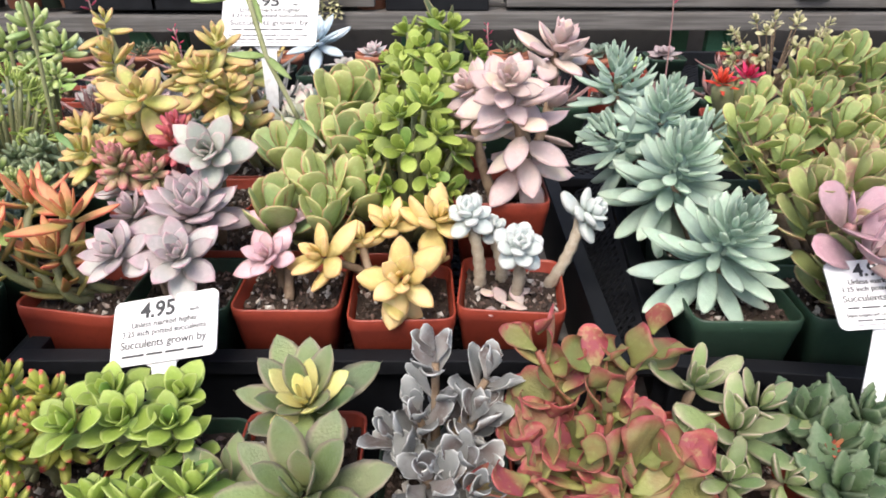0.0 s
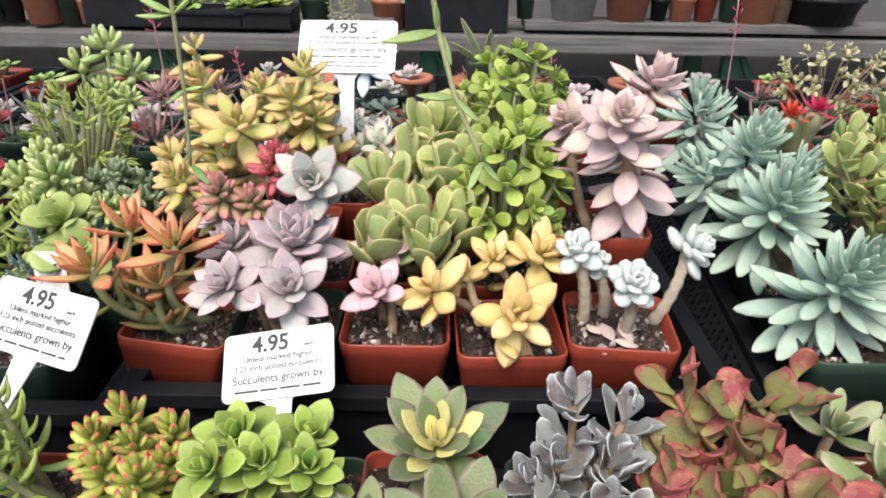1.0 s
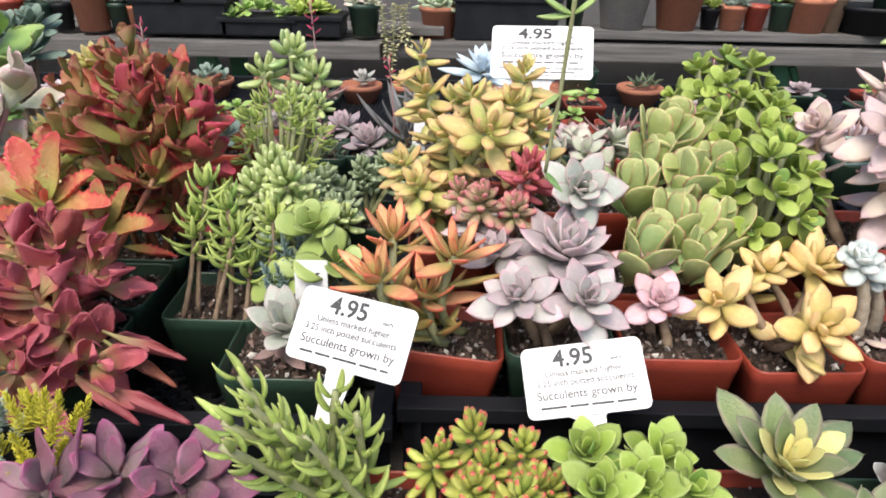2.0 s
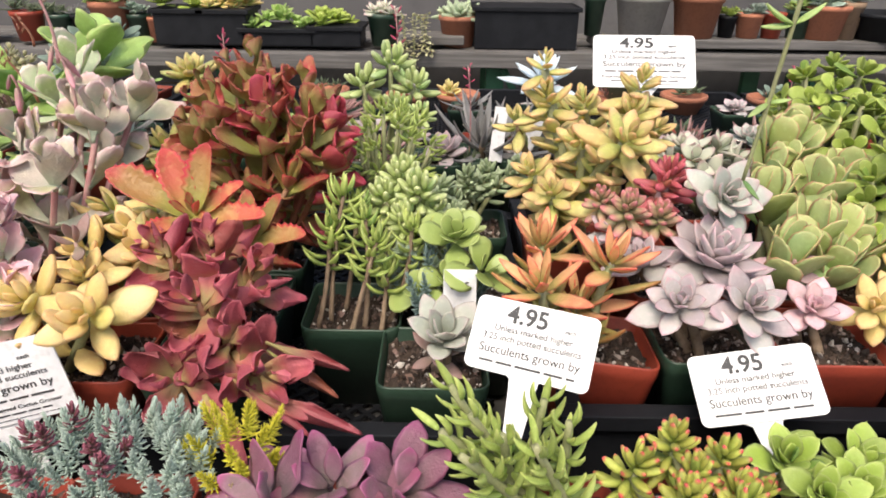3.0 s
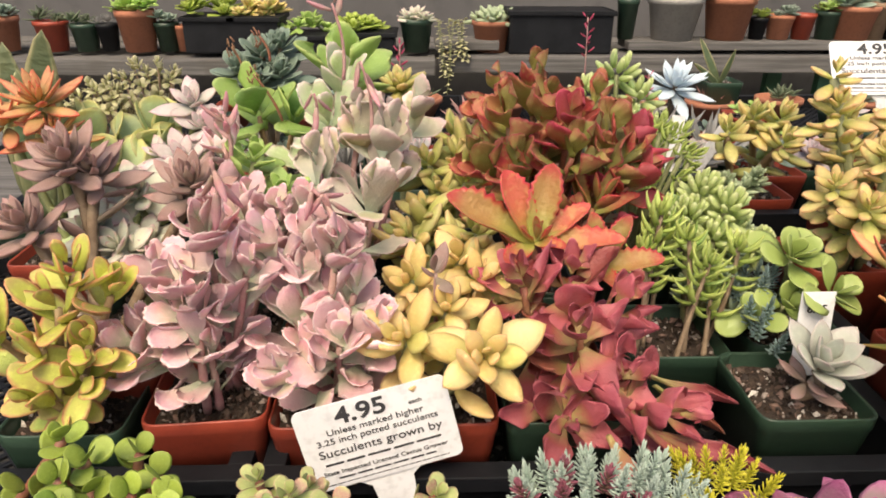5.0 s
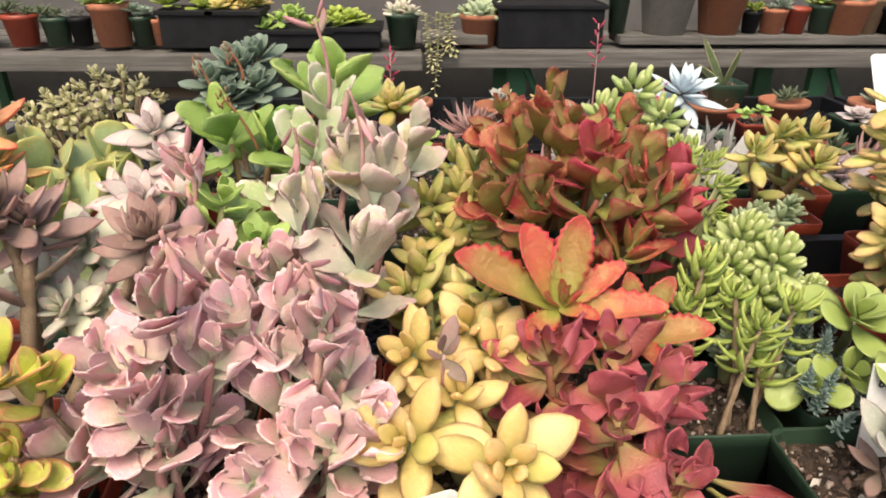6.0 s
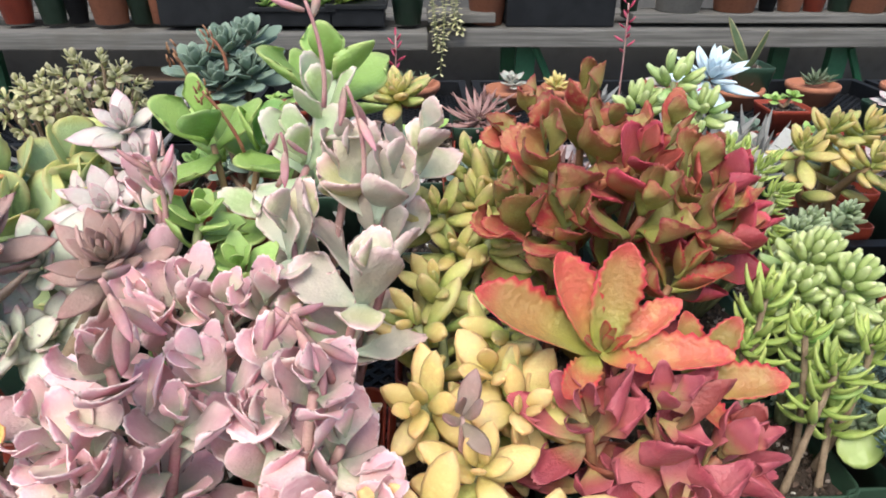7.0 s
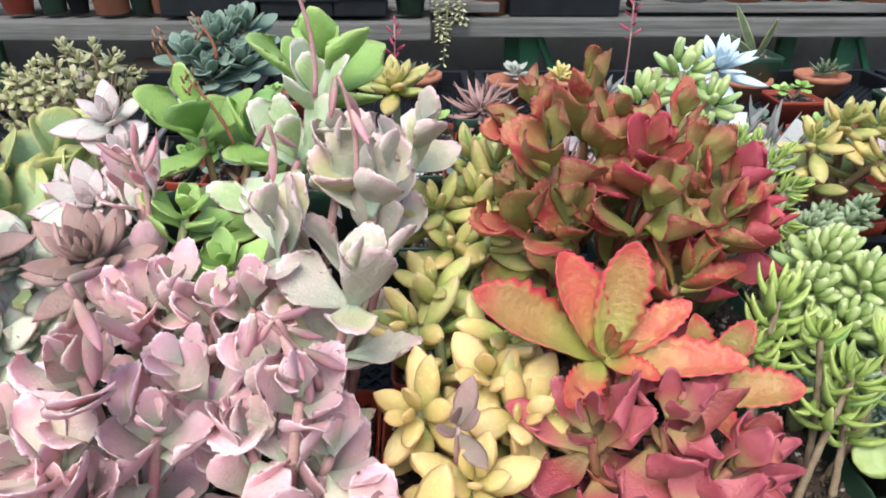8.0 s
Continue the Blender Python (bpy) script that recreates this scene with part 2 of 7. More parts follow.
def leaf_mesh(name, mat, w=0.4, a=0.9, b=0.6, t=0.1, curl=0.15, cup=0.1, rings=8, seg=8, teeth=0, tooth=0.05, wave=0.0, keel=0.0, mucro=0.0):
    """One fleshy leaf, 1 long, along +Y, its face towards +Z. a and b shape the base and the tip, curl lifts the tip, cup the margins."""
    peak = (a / (a + b)) ** a * (b / (a + b)) ** b
    bm = bmesh.new()
    uv = bm.loops.layers.uv.new("leaf")
    rows, tags = [], {}
    for i in range(rings):
        v = 0.5 - 0.5 * math.cos(math.pi * (0.06 + 0.93 * i / (rings - 1)))
        hw = w / 2 * v ** a * (1 - v) ** b / peak
        hw = max(hw, 0.10 * w * (1 - v))
        if teeth and 0.25 < v < 0.97:
            hw *= 1 + tooth * (1 if i % 2 else -1)
        th = t / 2 * (0.35 + 0.65 * math.sin(math.pi * min(1, v * 0.9 + 0.08)))
        row = []
        for k in range(seg):
            q = 2 * math.pi * k / seg
            x, z = hw * math.cos(q), th * math.sin(q)
            z *= 0.75 if z > 0 else 1.0
            f = abs(x) / (w / 2)
            z += cup * w * f * f + curl * v * v + wave * math.sin(7 * v + (2 if x > 0 else 0)) * f - keel * (1 - f) * math.sin(math.pi * v)
            vert = bm.verts.new((x, v * (1 - 0.3 * abs(curl) * v), z))
            tags[vert] = (abs(math.cos(q)), v)
            row.append(vert)
        rows.append(row)
    for r, s in zip(rows, rows[1:]):
        for k in range(seg):
            bm.faces.new((r[k], r[(k + 1) % seg], s[(k + 1) % seg], s[k]))
    bm.faces.new(rows[0][::-1])
    end = bm.verts.new((0, 1.0 * (1 - 0.3 * abs(curl)) + mucro, curl + mucro * 0.3))
    tags[end] = (1.0, 1.0)
    for k in range(seg):
        bm.faces.new((rows[-1][k], rows[-1][(k + 1) % seg], end))
    for fc in bm.faces:
        for lp in fc.loops:
            lp[uv].uv = tags[lp.vert]
    return mesh_of(name, bm, mat)


def fan_mesh(name, mat, w=0.7, t=0.04, curl=0.1, cup=0.12, wave=0.03, lobes=0, depth=0.03, shoulder=0.72, tip=0.25, neck=0.14, fold=0.0, nx=16, ny=12):
    """A broad kalanchoe leaf, 1 long, along +Y: narrow at the neck, widest at the shoulder, its blunt end scalloped by lobes."""
    bm = bmesh.new()
    uv = bm.loops.layers.uv.new("leaf")
    tags, sheets = {}, []
    for side in (1, -1):
        sheet = []
        for j in range(ny + 1):
            v = j / ny
            g = min(1.0, v / shoulder)
            hw = w / 2 * (neck + (1 - neck) * (g * g * (3 - 2 * g)) ** 0.85)
            if v > shoulder:
                hw *= 1 - 0.20 * ((v - shoulder) / (1 - shoulder)) ** 2
            row = []
            for i in range(nx + 1):
                q = 2 * i / nx - 1
                bite = 1 - (depth * (1 - abs(math.sin(math.pi * lobes * v))) * min(1.0, max(0.0, v - 0.35) * 3) * abs(q) ** 4 * 1.6 if lobes else 0.0)
                x = hw * q * bite
                drop = tip * abs(q) ** 2.6 * max(0.0, (v - 0.35) / 0.65) ** 2
                notch = depth * (1 - abs(math.cos(math.pi * lobes * q / 2))) * v ** 8 if lobes else 0.0
                y = v - drop - notch
                thin = t / 2 * (1 - 0.75 * abs(q) ** 3) * (1 - 0.6 * v ** 6) * (1.5 - 0.5 * v)
                z = side * thin + cup * w * q * q * v + curl * v * v + fold * abs(q) * w * math.sin(math.pi * min(1, v * 0.9)) + wave * math.sin(6.3 * v + 2.2 * q) * abs(q) * v
                vert = bm.verts.new((x, y * (1 - 0.3 * abs(curl)), z))
                tags[vert] = (max(abs(q), max(0.0, v - 0.6) / 0.4), v)
                row.append(vert)
            sheet.append(row)
        sheets.append(sheet)
    top, low = sheets
    for sheet, flip in ((top, False), (low, True)):
        for j in range(ny):
            for i in range(nx):
                f = (sheet[j][i], sheet[j][i + 1], sheet[j + 1][i + 1], sheet[j + 1][i])
                bm.faces.new(f[::-1] if flip else f)
    ring = lambda g: [g[0][i] for i in range(nx + 1)] + [g[j][nx] for j in range(1, ny + 1)] + [g[ny][i] for i in range(nx - 1, -1, -1)] + [g[j][0] for j in range(ny - 1, 0, -1)]
    a, b = ring(top), ring(low)
    for i in range(len(a)):
        n = (i + 1) % len(a)
        bm.faces.new((a[n], a[i], b[i], b[n]))
    for fc in bm.faces:
        for lp in fc.loops:
            lp[uv].uv = tags[lp.vert]
    return mesh_of(name, bm, mat)


def leaf_at(par, meshes, p, d, up, s, sx=1.0):
    d, up = Vector(d).normalized(), Vector(up)
    x = d.cross(up)
    x = x.normalized() if x.length > 1e-4 else d.orthogonal().normalized()
    z = x.cross(d)
    rot = Matrix((x, d, z)).transposed().to_4x4()
    o = par.matrix_basis.inverted() @ Matrix.Translation(p) @ rot @ Matrix.Diagonal((s * sx, s, s, 1))
    return child("leaf", random.choice(meshes), par, o)


def rosette(par, meshes, c, axis, r, n=16, e0=0, e1=80, smin=0.3, rise=0.25, hole=0.05, jit=6, power=1.0, spin=None):
    """Leaves round an axis by the golden angle, from the outermost, flat ones to the small upright ones in the middle."""
    c, axis = Vector(c), Vector(axis).normalized()
    s1 = axis.orthogonal().normalized()
    s2 = axis.cross(s1)
    spin = random.uniform(0, 6.3) if spin is None else spin
    for i in range(n):
        f = i / max(1, n - 1)
        q = spin + i * 2.39996 + radians(random.uniform(-jit, jit))
        rad = math.cos(q) * s1 + math.sin(q) * s2
        e = radians(e0 + (e1 - e0) * f ** power + random.uniform(-jit, jit))
        d = math.cos(e) * rad + math.sin(e) * axis
        up = -math.sin(e) * rad + math.cos(e) * axis
        s = r * (1 - (1 - smin) * f) * random.uniform(0.9, 1.1)
        leaf_at(par, meshes, c + axis * (rise * r * (f - 0.5)) + rad * hole * r, d, up, s)


def along(par, meshes, pts, n, s0, s1, e0=30, e1=60, lo=0.3, hi=1.0, pairs=False, jit=10):
    """Leaves on a stem, in a spiral or in crossed pairs, between the parts lo and hi of its length."""
    pts = [Vector(p) for p in pts]
    q = random.uniform(0, 6.3)
    for i in range(n):
        f = i / max(1, n - 1)
        w = (lo + (hi - lo) * f) * (len(pts) - 1)
        k = min(int(w), len(pts) - 2)
        p = pts[k].lerp(pts[k + 1], w - k)
        axis = (pts[k + 1] - pts[k]).normalized()
        x = axis.orthogonal().normalized()
        y = axis.cross(x)
        q += math.pi / 2 if pairs else 2.39996
        for turn in ((0, math.pi) if pairs else (0,)):
            g = q + turn + radians(random.uniform(-jit, jit))
            rad = math.cos(g) * x + math.sin(g) * y
            e = radians(e0 + (e1 - e0) * f + random.uniform(-jit, jit))
            leaf_at(par, meshes, p + rad * 0.002, math.cos(e) * rad + math.sin(e) * axis, -math.sin(e) * rad + math.cos(e) * axis, (s0 + (s1 - s0) * f) * random.uniform(0.85, 1.15))


def stem(par, pts, mat, r0=0.004, r1=0.002, knots=0.1):
    bm = bmesh.new()
    off = par.matrix_basis.inverted()
    tube(bm, [off @ Vector(p) for p in pts], r0, r1, 7, knots)
    return part("stem", bm, mat, par)


# ---- pots ----
def square_loop(bm, s, z, r, n=3):
    vs = []
    for cx, cy, a0 in ((1, 1, 0), (-1, 1, 90), (-1, -1, 180), (1, -1, 270)):
        for k in range(n + 1):
            a = radians(a0 + 90 * k / n)
            vs.append(bm.verts.new((cx * (s / 2 - r) + r * math.cos(a), cy * (s / 2 - r) + r * math.sin(a), z)))
    return vs


def skin(bm, loops, cap=True):
    n = len(loops[0])
    for a, b in zip(loops, loops[1:]):
        for k in range(n):
            bm.faces.new((a[k], a[(k + 1) % n], b[(k + 1) % n], b[k]))
    if cap:
        bm.faces.new(loops[0][::-1])
        bm.faces.new(loops[-1])


def pot_bmesh(s=0.084, h=0.083, low=0.064):
    """A square tapered nursery pot with a thin rolled rim and open top."""
    bm = bmesh.new()
    k = (s - low) / h
    skin(bm, [square_loop(bm, low, 0, 0.007), square_loop(bm, low + k * h * 0.86, h * 0.86, 0.008), square_loop(bm, s - 0.0012, h * 0.875, 0.009),
              square_loop(bm, s, h - 0.001, 0.010), square_loop(bm, s - 0.0008, h, 0.010), square_loop(bm, s - 0.003, h, 0.009),
              square_loop(bm, s - 0.004, h - 0.002, 0.009), square_loop(bm, s - 0.012, h * 0.55, 0.008)])
    return bm


POT_H = 0.083
POT_MESH = {"red": mesh_of("pot", pot_bmesh(), POT_RED), "green": mesh_of("pot", pot_bmesh(), POT_GREEN)}
for pm in POT_MESH.values():
    for poly in pm.polygons:
        poly.use_smooth = len(poly.vertices) == 4


def soil_mesh():
    bm = bmesh.new()
    s = 0.074
    grid = [[bm.verts.new((s * (i / 9 - 0.5), s * (j / 9 - 0.5), random.uniform(-0.0022, 0.0022))) for i in range(10)] for j in range(10)]
    for j in range(9):
        for i in range(9):
            bm.faces.new((grid[j][i], grid[j][i + 1], grid[j + 1][i + 1], grid[j + 1][i]))
    return mesh_of("soil", bm, SOIL)


def chip_mesh(n=330, spread=0.036):
    bm = bmesh.new()
    for i in range(n):
        s = random.choice((0.0010, 0.0014, 0.0018, 0.0024, 0.0034))
        m = pose(random.uniform(-spread, spread), random.uniform(-spread, spread), random.uniform(0.0005, 0.0022), random.uniform(0, 360), random.uniform(0, 360), random.uniform(0, 360)) @ Matrix.Diagonal((s * random.uniform(0.8, 1.7), s, s * 0.6, 1))
        vs = [bm.verts.new(m @ Vector(p)) for p in ((1, 0, 0), (-1, 0.2, 0.1), (0.1, 1, -0.1), (-0.1, -1, 0), (0, 0.1, 1), (0.1, 0, -1))]
        for x in ((0, 2, 4), (2, 1, 4), (1, 3, 4), (3, 0, 4), (2, 0, 5), (1, 2, 5), (3, 1, 5), (0, 3, 5)):
            bm.faces.new([vs[k] for k in x])
    return mesh_of("grit", bm, CHIPS, False)


SOIL_MESHES = [soil_mesh() for _ in range(3)]
CHIP_MESHES = [chip_mesh() for _ in range(4)]


def potted(name, colour, at, rim, label, category="succulent", turn=0.0, tip=(0, 0), group="potted succulents"):
    """A potted plant: at is the pot's middle (x, y), rim the height of its rim. Leaves are added to what is returned."""
    random.seed(int(round(1e4 * at[0])) * 31 + int(round(1e4 * at[1])))
    ob = thing(name, (at[0], at[1], rim - POT_H), label, category, group)
    ob.matrix_basis = pose(at[0], at[1], rim - POT_H, tip[0], tip[1], turn)
    child("pot", POT_MESH[colour], ob, None, "red plastic pot" if colour == "red" else "dark green plastic pot")
    soil = child("soil", random.choice(SOIL_MESHES), ob, pose(0, 0, POT_H - 0.012, 0, 0, random.choice((0, 90, 180, 270))))
    tagged(child("grit", random.choice(CHIP_MESHES), soil), kind="stuff")
    return ob


def soil_top(ob, dx=0.0, dy=0.0):
    return ob.matrix_basis @ Vector((dx, dy, POT_H - 0.012))


def heads(ob, meshes, spec, mat, spread=0.02, r0=0.004, r1=0.003, bow=0.01, under=0, **kw):
    """Rosettes on stems out of one pot: spec holds (place, axis, radius, number of leaves)."""
    for p, axis, r, n in spec:
        b = soil_top(ob, random.uniform(-spread, spread), random.uniform(-spread, spread))
        axis = Vector(axis).normalized()
        pts = bend(b, Vector(p) - axis * r * 0.15, (random.uniform(-bow, bow), random.uniform(-bow, bow), 0))
        stem(ob, pts, mat, r0, r1)
        if under:
            along(ob, meshes, pts, under, r * 0.8, r * 0.8, 5, 25, 0.45, 0.92)
        rosette(ob, meshes, p, axis, r, n, **kw)


def scatter(c, r, n, top=-0.1):
    """Places and outward ways over an upper half of a lumpy mound."""
    out = []
    c = Vector(c)
    for i in range(n):
        z = top + (1 - top) * (i + 0.5) / n
        q = i * 2.39996 + random.uniform(-0.3, 0.3)
        k = math.sqrt(max(0, 1 - z * z))
        d = Vector((k * math.cos(q), k * math.sin(q), z))
        out.append((c + Vector((d.x * r[0], d.y * r[1], d.z * r[2])) * random.uniform(0.85, 1.05), (d + Vector((0, -0.15, 0.35))).normalized()))
    return out


def joined(items, name, mat):
    """One mesh out of many (mesh, matrix) pairs, leaf coordinates included."""
    verts, faces, uvs = [], [], []
    for me, m in items:
        n = len(verts)
        verts.extend((m @ v.co)[:] for v in me.vertices)
        faces.extend(tuple(n + k for k in p.vertices) for p in me.polygons)
        if me.uv_layers:
            flat = np.empty(len(me.loops) * 2, dtype=np.float32)
            me.uv_layers[0].data.foreach_get("uv", flat)
            uvs.append(flat)
    out = bpy.data.meshes.new(name)
    out.from_pydata(verts, [], faces)
    if uvs:
        out.uv_layers.new(name="leaf").data.foreach_set("uv", np.concatenate(uvs))
    out.materials.append(mat)
    out.polygons.foreach_set("use_smooth", [True] * len(out.polygons))
    out.update()
    return out


def merge(ob, name="foliage", kinds=("leaf",)):
    """Joins the many tiny leaves of a thing into one mesh for each kind of leaf."""
    sets = {}
    for o in list(ob.children):
        if o.name.split(".")[0] in kinds:
            sets.setdefault(o.data.materials[0].name, []).append(o)
    for key, obs in sets.items():
        me = joined([(o.data, o.matrix_basis) for o in obs], name, bpy.data.materials[key])
        tagged(child(name, me, ob), kind="stuff")
        bpy.data.batch_remove(obs)
    return ob


def sprig_mesh(meshes, h, n, r, e0=10, e1=70, lo=0.1, taper=0.7):
    """One short stem crowded with small leaves, as one mesh."""
    items = []
    for i in range(n):
        f = i / (n - 1)
        q, e = i * 2.39996, radians(e0 + (e1 - e0) * f ** 1.5 + random.uniform(-8, 8))
        rad = Vector((math.cos(q), math.sin(q), 0))
        d = math.cos(e) * rad + Vector((0, 0, math.sin(e)))
        up = -math.sin(e) * rad + Vector((0, 0, math.cos(e)))
        x = d.cross(up).normalized()
        s = r * (1 - (1 - taper) * f) * random.uniform(0.85, 1.15)
        items.append((random.choice(meshes), Matrix.Translation((0, 0, h * (lo + (1 - lo) * f))) @ Matrix((x, d, up)).transposed().to_4x4() @ Matrix.Scale(s, 4)))
    return joined(items, "sprig", meshes[0].materials[0])


# ---- ground, wall, benches ----
bm = bmesh.new()
bm.faces.new([bm.verts.new(p) for p in ((-60, -60, 0), (60, -60, 0), (60, 60, 0), (-60, 60, 0))])
ground = tagged(new("ground", mesh_of("ground", bm, GROUND, False)), "grey packed gravel floor of the nursery", "ground", kind="structure")
bm = bmesh.new()
box(bm, (14, 0.15, 2.6), (0, 4.15, 1.3))
tagged(new("wall_north", mesh_of("wall_north", bm, WALL, False)), "dull grey plastered wall behind the bench", "wall", kind="structure")

bench = thing("display_bench", (-0.35, 1.06, 0), "weathered wooden display bench carrying trays of succulents", "bench")
for i in range(7):
    bm = bmesh.new()
    box(bm, (3.6, 0.178, 0.03), (0, 0, 0), 0.003)
    part("plank", bm, WOOD, bench, m=pose(random.uniform(-0.02, 0.02), -0.55 + i * 0.184, 0.755), smooth=False)
for sx in (-1.6, 0.0, 1.6):
    for sy in (-0.5, 0.5):
        bm = bmesh.new()
        box(bm, (0.08, 0.08, 0.74), (0, 0, 0), 0.004)
        part("leg", bm, WOOD, bench, m=pose(sx, sy, 0.37), smooth=False)

step = thing("low_bench", (-0.35, 0.25, 0), "low wooden bench step in front of the trays", "bench")
bm = bmesh.new()
box(bm, (3.6, 0.30, 0.025), (0, 0, 0), 0.003)
part("plank", bm, WOOD, step, m=pose(0, 0, 0.735), smooth=False)
for sx in (-1.6, 0.0, 1.6):
    bm = bmesh.new()
    box(bm, (0.07, 0.24, 0.722), (0, 0, 0), 0.004)
    part("leg", bm, WOOD, step, m=pose(sx, 0, 0.361), smooth=False)


def tray(x, y, lip, floor, foot, size=0.43, turn=0.0, depth=None, label="black plastic nursery tray with a perforated mesh floor"):
    """A flat nursery tray: lip is the height of its rim, floor of its mesh, foot of what it stands on."""
    depth = depth or size
    ob = thing("nursery_tray", (x, y, foot), label, "tray", "nursery trays", turn)
    lip, floor = lip - foot, floor - foot
    hx, hy = size / 2, depth / 2
    for sx, sy, w, d in ((0, -1, size, 0.004), (0, 1, size, 0.004), (-1, 0, 0.004, depth), (1, 0, 0.004, depth)):
        bm = bmesh.new()
        box(bm, (w, d, lip), (0, 0, lip / 2))
        part("side_wall", bm, BLACK, ob, m=pose(sx * (hx - 0.012), sy * (hy - 0.012), 0), smooth=False)
    for sx, sy, w, d in ((0, -1, size + 0.006, 0.016), (0, 1, size + 0.006, 0.016), (-1, 0, 0.016, depth - 0.027), (1, 0, 0.016, depth - 0.027)):
        bm = bmesh.new()
        box(bm, (w, d, 0.004), (0, 0, 0), 0.0012)
        box(bm, (w if not sx else 0.003, d if not sy else 0.003, 0.009), (sx * 0.0065, sy * 0.0065, -0.0055))
        part("rim", bm, BLACK, ob, m=pose(sx * (hx - 0.006), sy * (hy - 0.006), lip), smooth=False)
    bm = bmesh.new()
    n = int((size - 0.03) / 0.0125)
    c = math.sqrt(0.5)
    for k in range(-n, n + 1):
        off = k * 0.0178
        half = (min(size, depth) - 0.03) / 2
        lim = 2 * half - abs(off)
        if lim < 0.02:
            continue
        for s in (1, -1):
            box(bm, (lim * math.sqrt(2), 0.0045, 0.003), (off / 2 * 1, -s * off / 2, floor - 0.0016 + (0.0004 if s > 0 else 0)), 0, Matrix.Rotation(radians(45 * s), 4, "Z"))
    tagged(part("mesh_floor", bm, BLACK, ob, smooth=False), kind="stuff")
    return ob


tray(-0.093, 0.622, 0.847, 0.7985, 0.77, 0.464, 0, 0.43)
tray(-0.567, 0.618, 0.831, 0.7785, 0.77, 0.465, 0, 0.43)
tray(-1.026, 0.620, 0.831, 0.7785, 0.77, turn=0)
side_tray = tray(0.401, 0.597, 0.845, 0.7985, 0.77, turn=-6)
bm = bmesh.new()
for k in range(30):
    y = -0.195 + k * 0.0133
    for s in (1, -1):
        box(bm, (0.052, 0.0042, 0.003), (0, y, 0.0004 * s), 0, Matrix.Rotation(radians(38 * s), 4, "Z"))
for x in (-0.021, 0.021):
    box(bm, (0.006, 0.40, 0.004), (x, 0, 0))
tagged(part("perforated_side", bm, BLACK, side_tray, smooth=False, m=pose(-0.232, 0, 0.050, 0, -48, 0)), kind="stuff")
for tx in (-1.07, -0.62, -0.17, 0.28, 0.73):
    tray(tx, 1.085, 0.806, 0.778, 0.77, turn=random.uniform(-2, 2))
for tx in (-1.25, -0.80, -0.35, 0.10, 0.55, 1.0):
    tray(tx, 1.500, 0.806, 0.778, 0.77, turn=random.uniform(-2, 2))
for tx in (-1.00, -0.56, -0.115, 0.33):
    tray(tx, 0.262, 0.797, 0.7528, 0.7478, 0.435, 0, 0.245)

# ---- far bench with its pots ----
far = thing("far_bench", (0, 3.7, 0), "weathered grey plank bench on green steel trestles", "bench")
for k, (x0, x1, y, z, h) in enumerate(((-3.8, -0.62, 3.36, 0.622, 0.07), (-3.8, 3.8, 3.62, 0.64, 0.05), (-3.8, 3.8, 3.86, 0.64, 0.05), (-0.60, 3.8, 3.36, 0.640, 0.075), (-0.62, -0.32, 3.40, 0.702, 0.04), (0.30, 3.8, 3.42, 0.700, 0.04))):
    bm = bmesh.new()
    box(bm, (x1 - x0, 0.2, h), (0, 0, 0), 0.006)
    part("plank", bm, WOOD, far, m=pose((x0 + x1) / 2, y - 3.7, z - h / 2 + 0.02), smooth=False)
for x in (-2.9, -1.5, -0.16, 1.35, 2.8):
    for dy in (-0.28, 0.24):
        bm = bmesh.new()
        box(bm, (0.09, 0.05, 0.59), (0, 0, 0.295), 0.004)
        part("trestle_leg", bm, GREEN_STEEL, far, m=pose(x, dy, 0), smooth=False)
    bm = bmesh.new()
    tube(bm, [(x + 0.04, -0.31, 0.56), (x + 0.30, -0.31, 0.05)], 0.018, 0.018, 6)
    part("brace", bm, GREEN_STEEL, far, smooth=False)


# ---- leaves, one kind after another ----
def kind(name, cols, shapes, **mk):
    mat = leaf_material(name, *cols, **mk)
    return [leaf_mesh("leaf", mat, **s) for s in shapes]


def fans(name, cols, n=4, shape=None, **mk):
    """Broad leaves of one kind, each a little different."""
    mat = leaf_material(name, *cols, **mk)
    out = []
    for k in range(n):
        d = dict(shape)
        d["w"] *= random.uniform(0.86, 1.12)
        d["curl"] = d.get("curl", 0.1) + random.uniform(-0.10, 0.12)
        d["cup"] = d.get("cup", 0.12) * random.uniform(0.5, 1.6)
        d["wave"] = d.get("wave", 0.03) * random.uniform(0.4, 1.6)
        out.append(fan_mesh("leaf", mat, **d))
    return out


def vary(n=3, **s):
    """Slightly different shapes of one leaf."""
    out = []
    for k in range(n):
        d = dict(s)
        d["w"] = s.get("w", 0.4) * random.uniform(0.9, 1.1)
        d["curl"] = s.get("curl", 0.15) + random.uniform(-0.08, 0.08)
        d["wave"] = s.get("wave", 0.0) * random.uniform(0.5, 1.3)
        out.append(d)
    return out


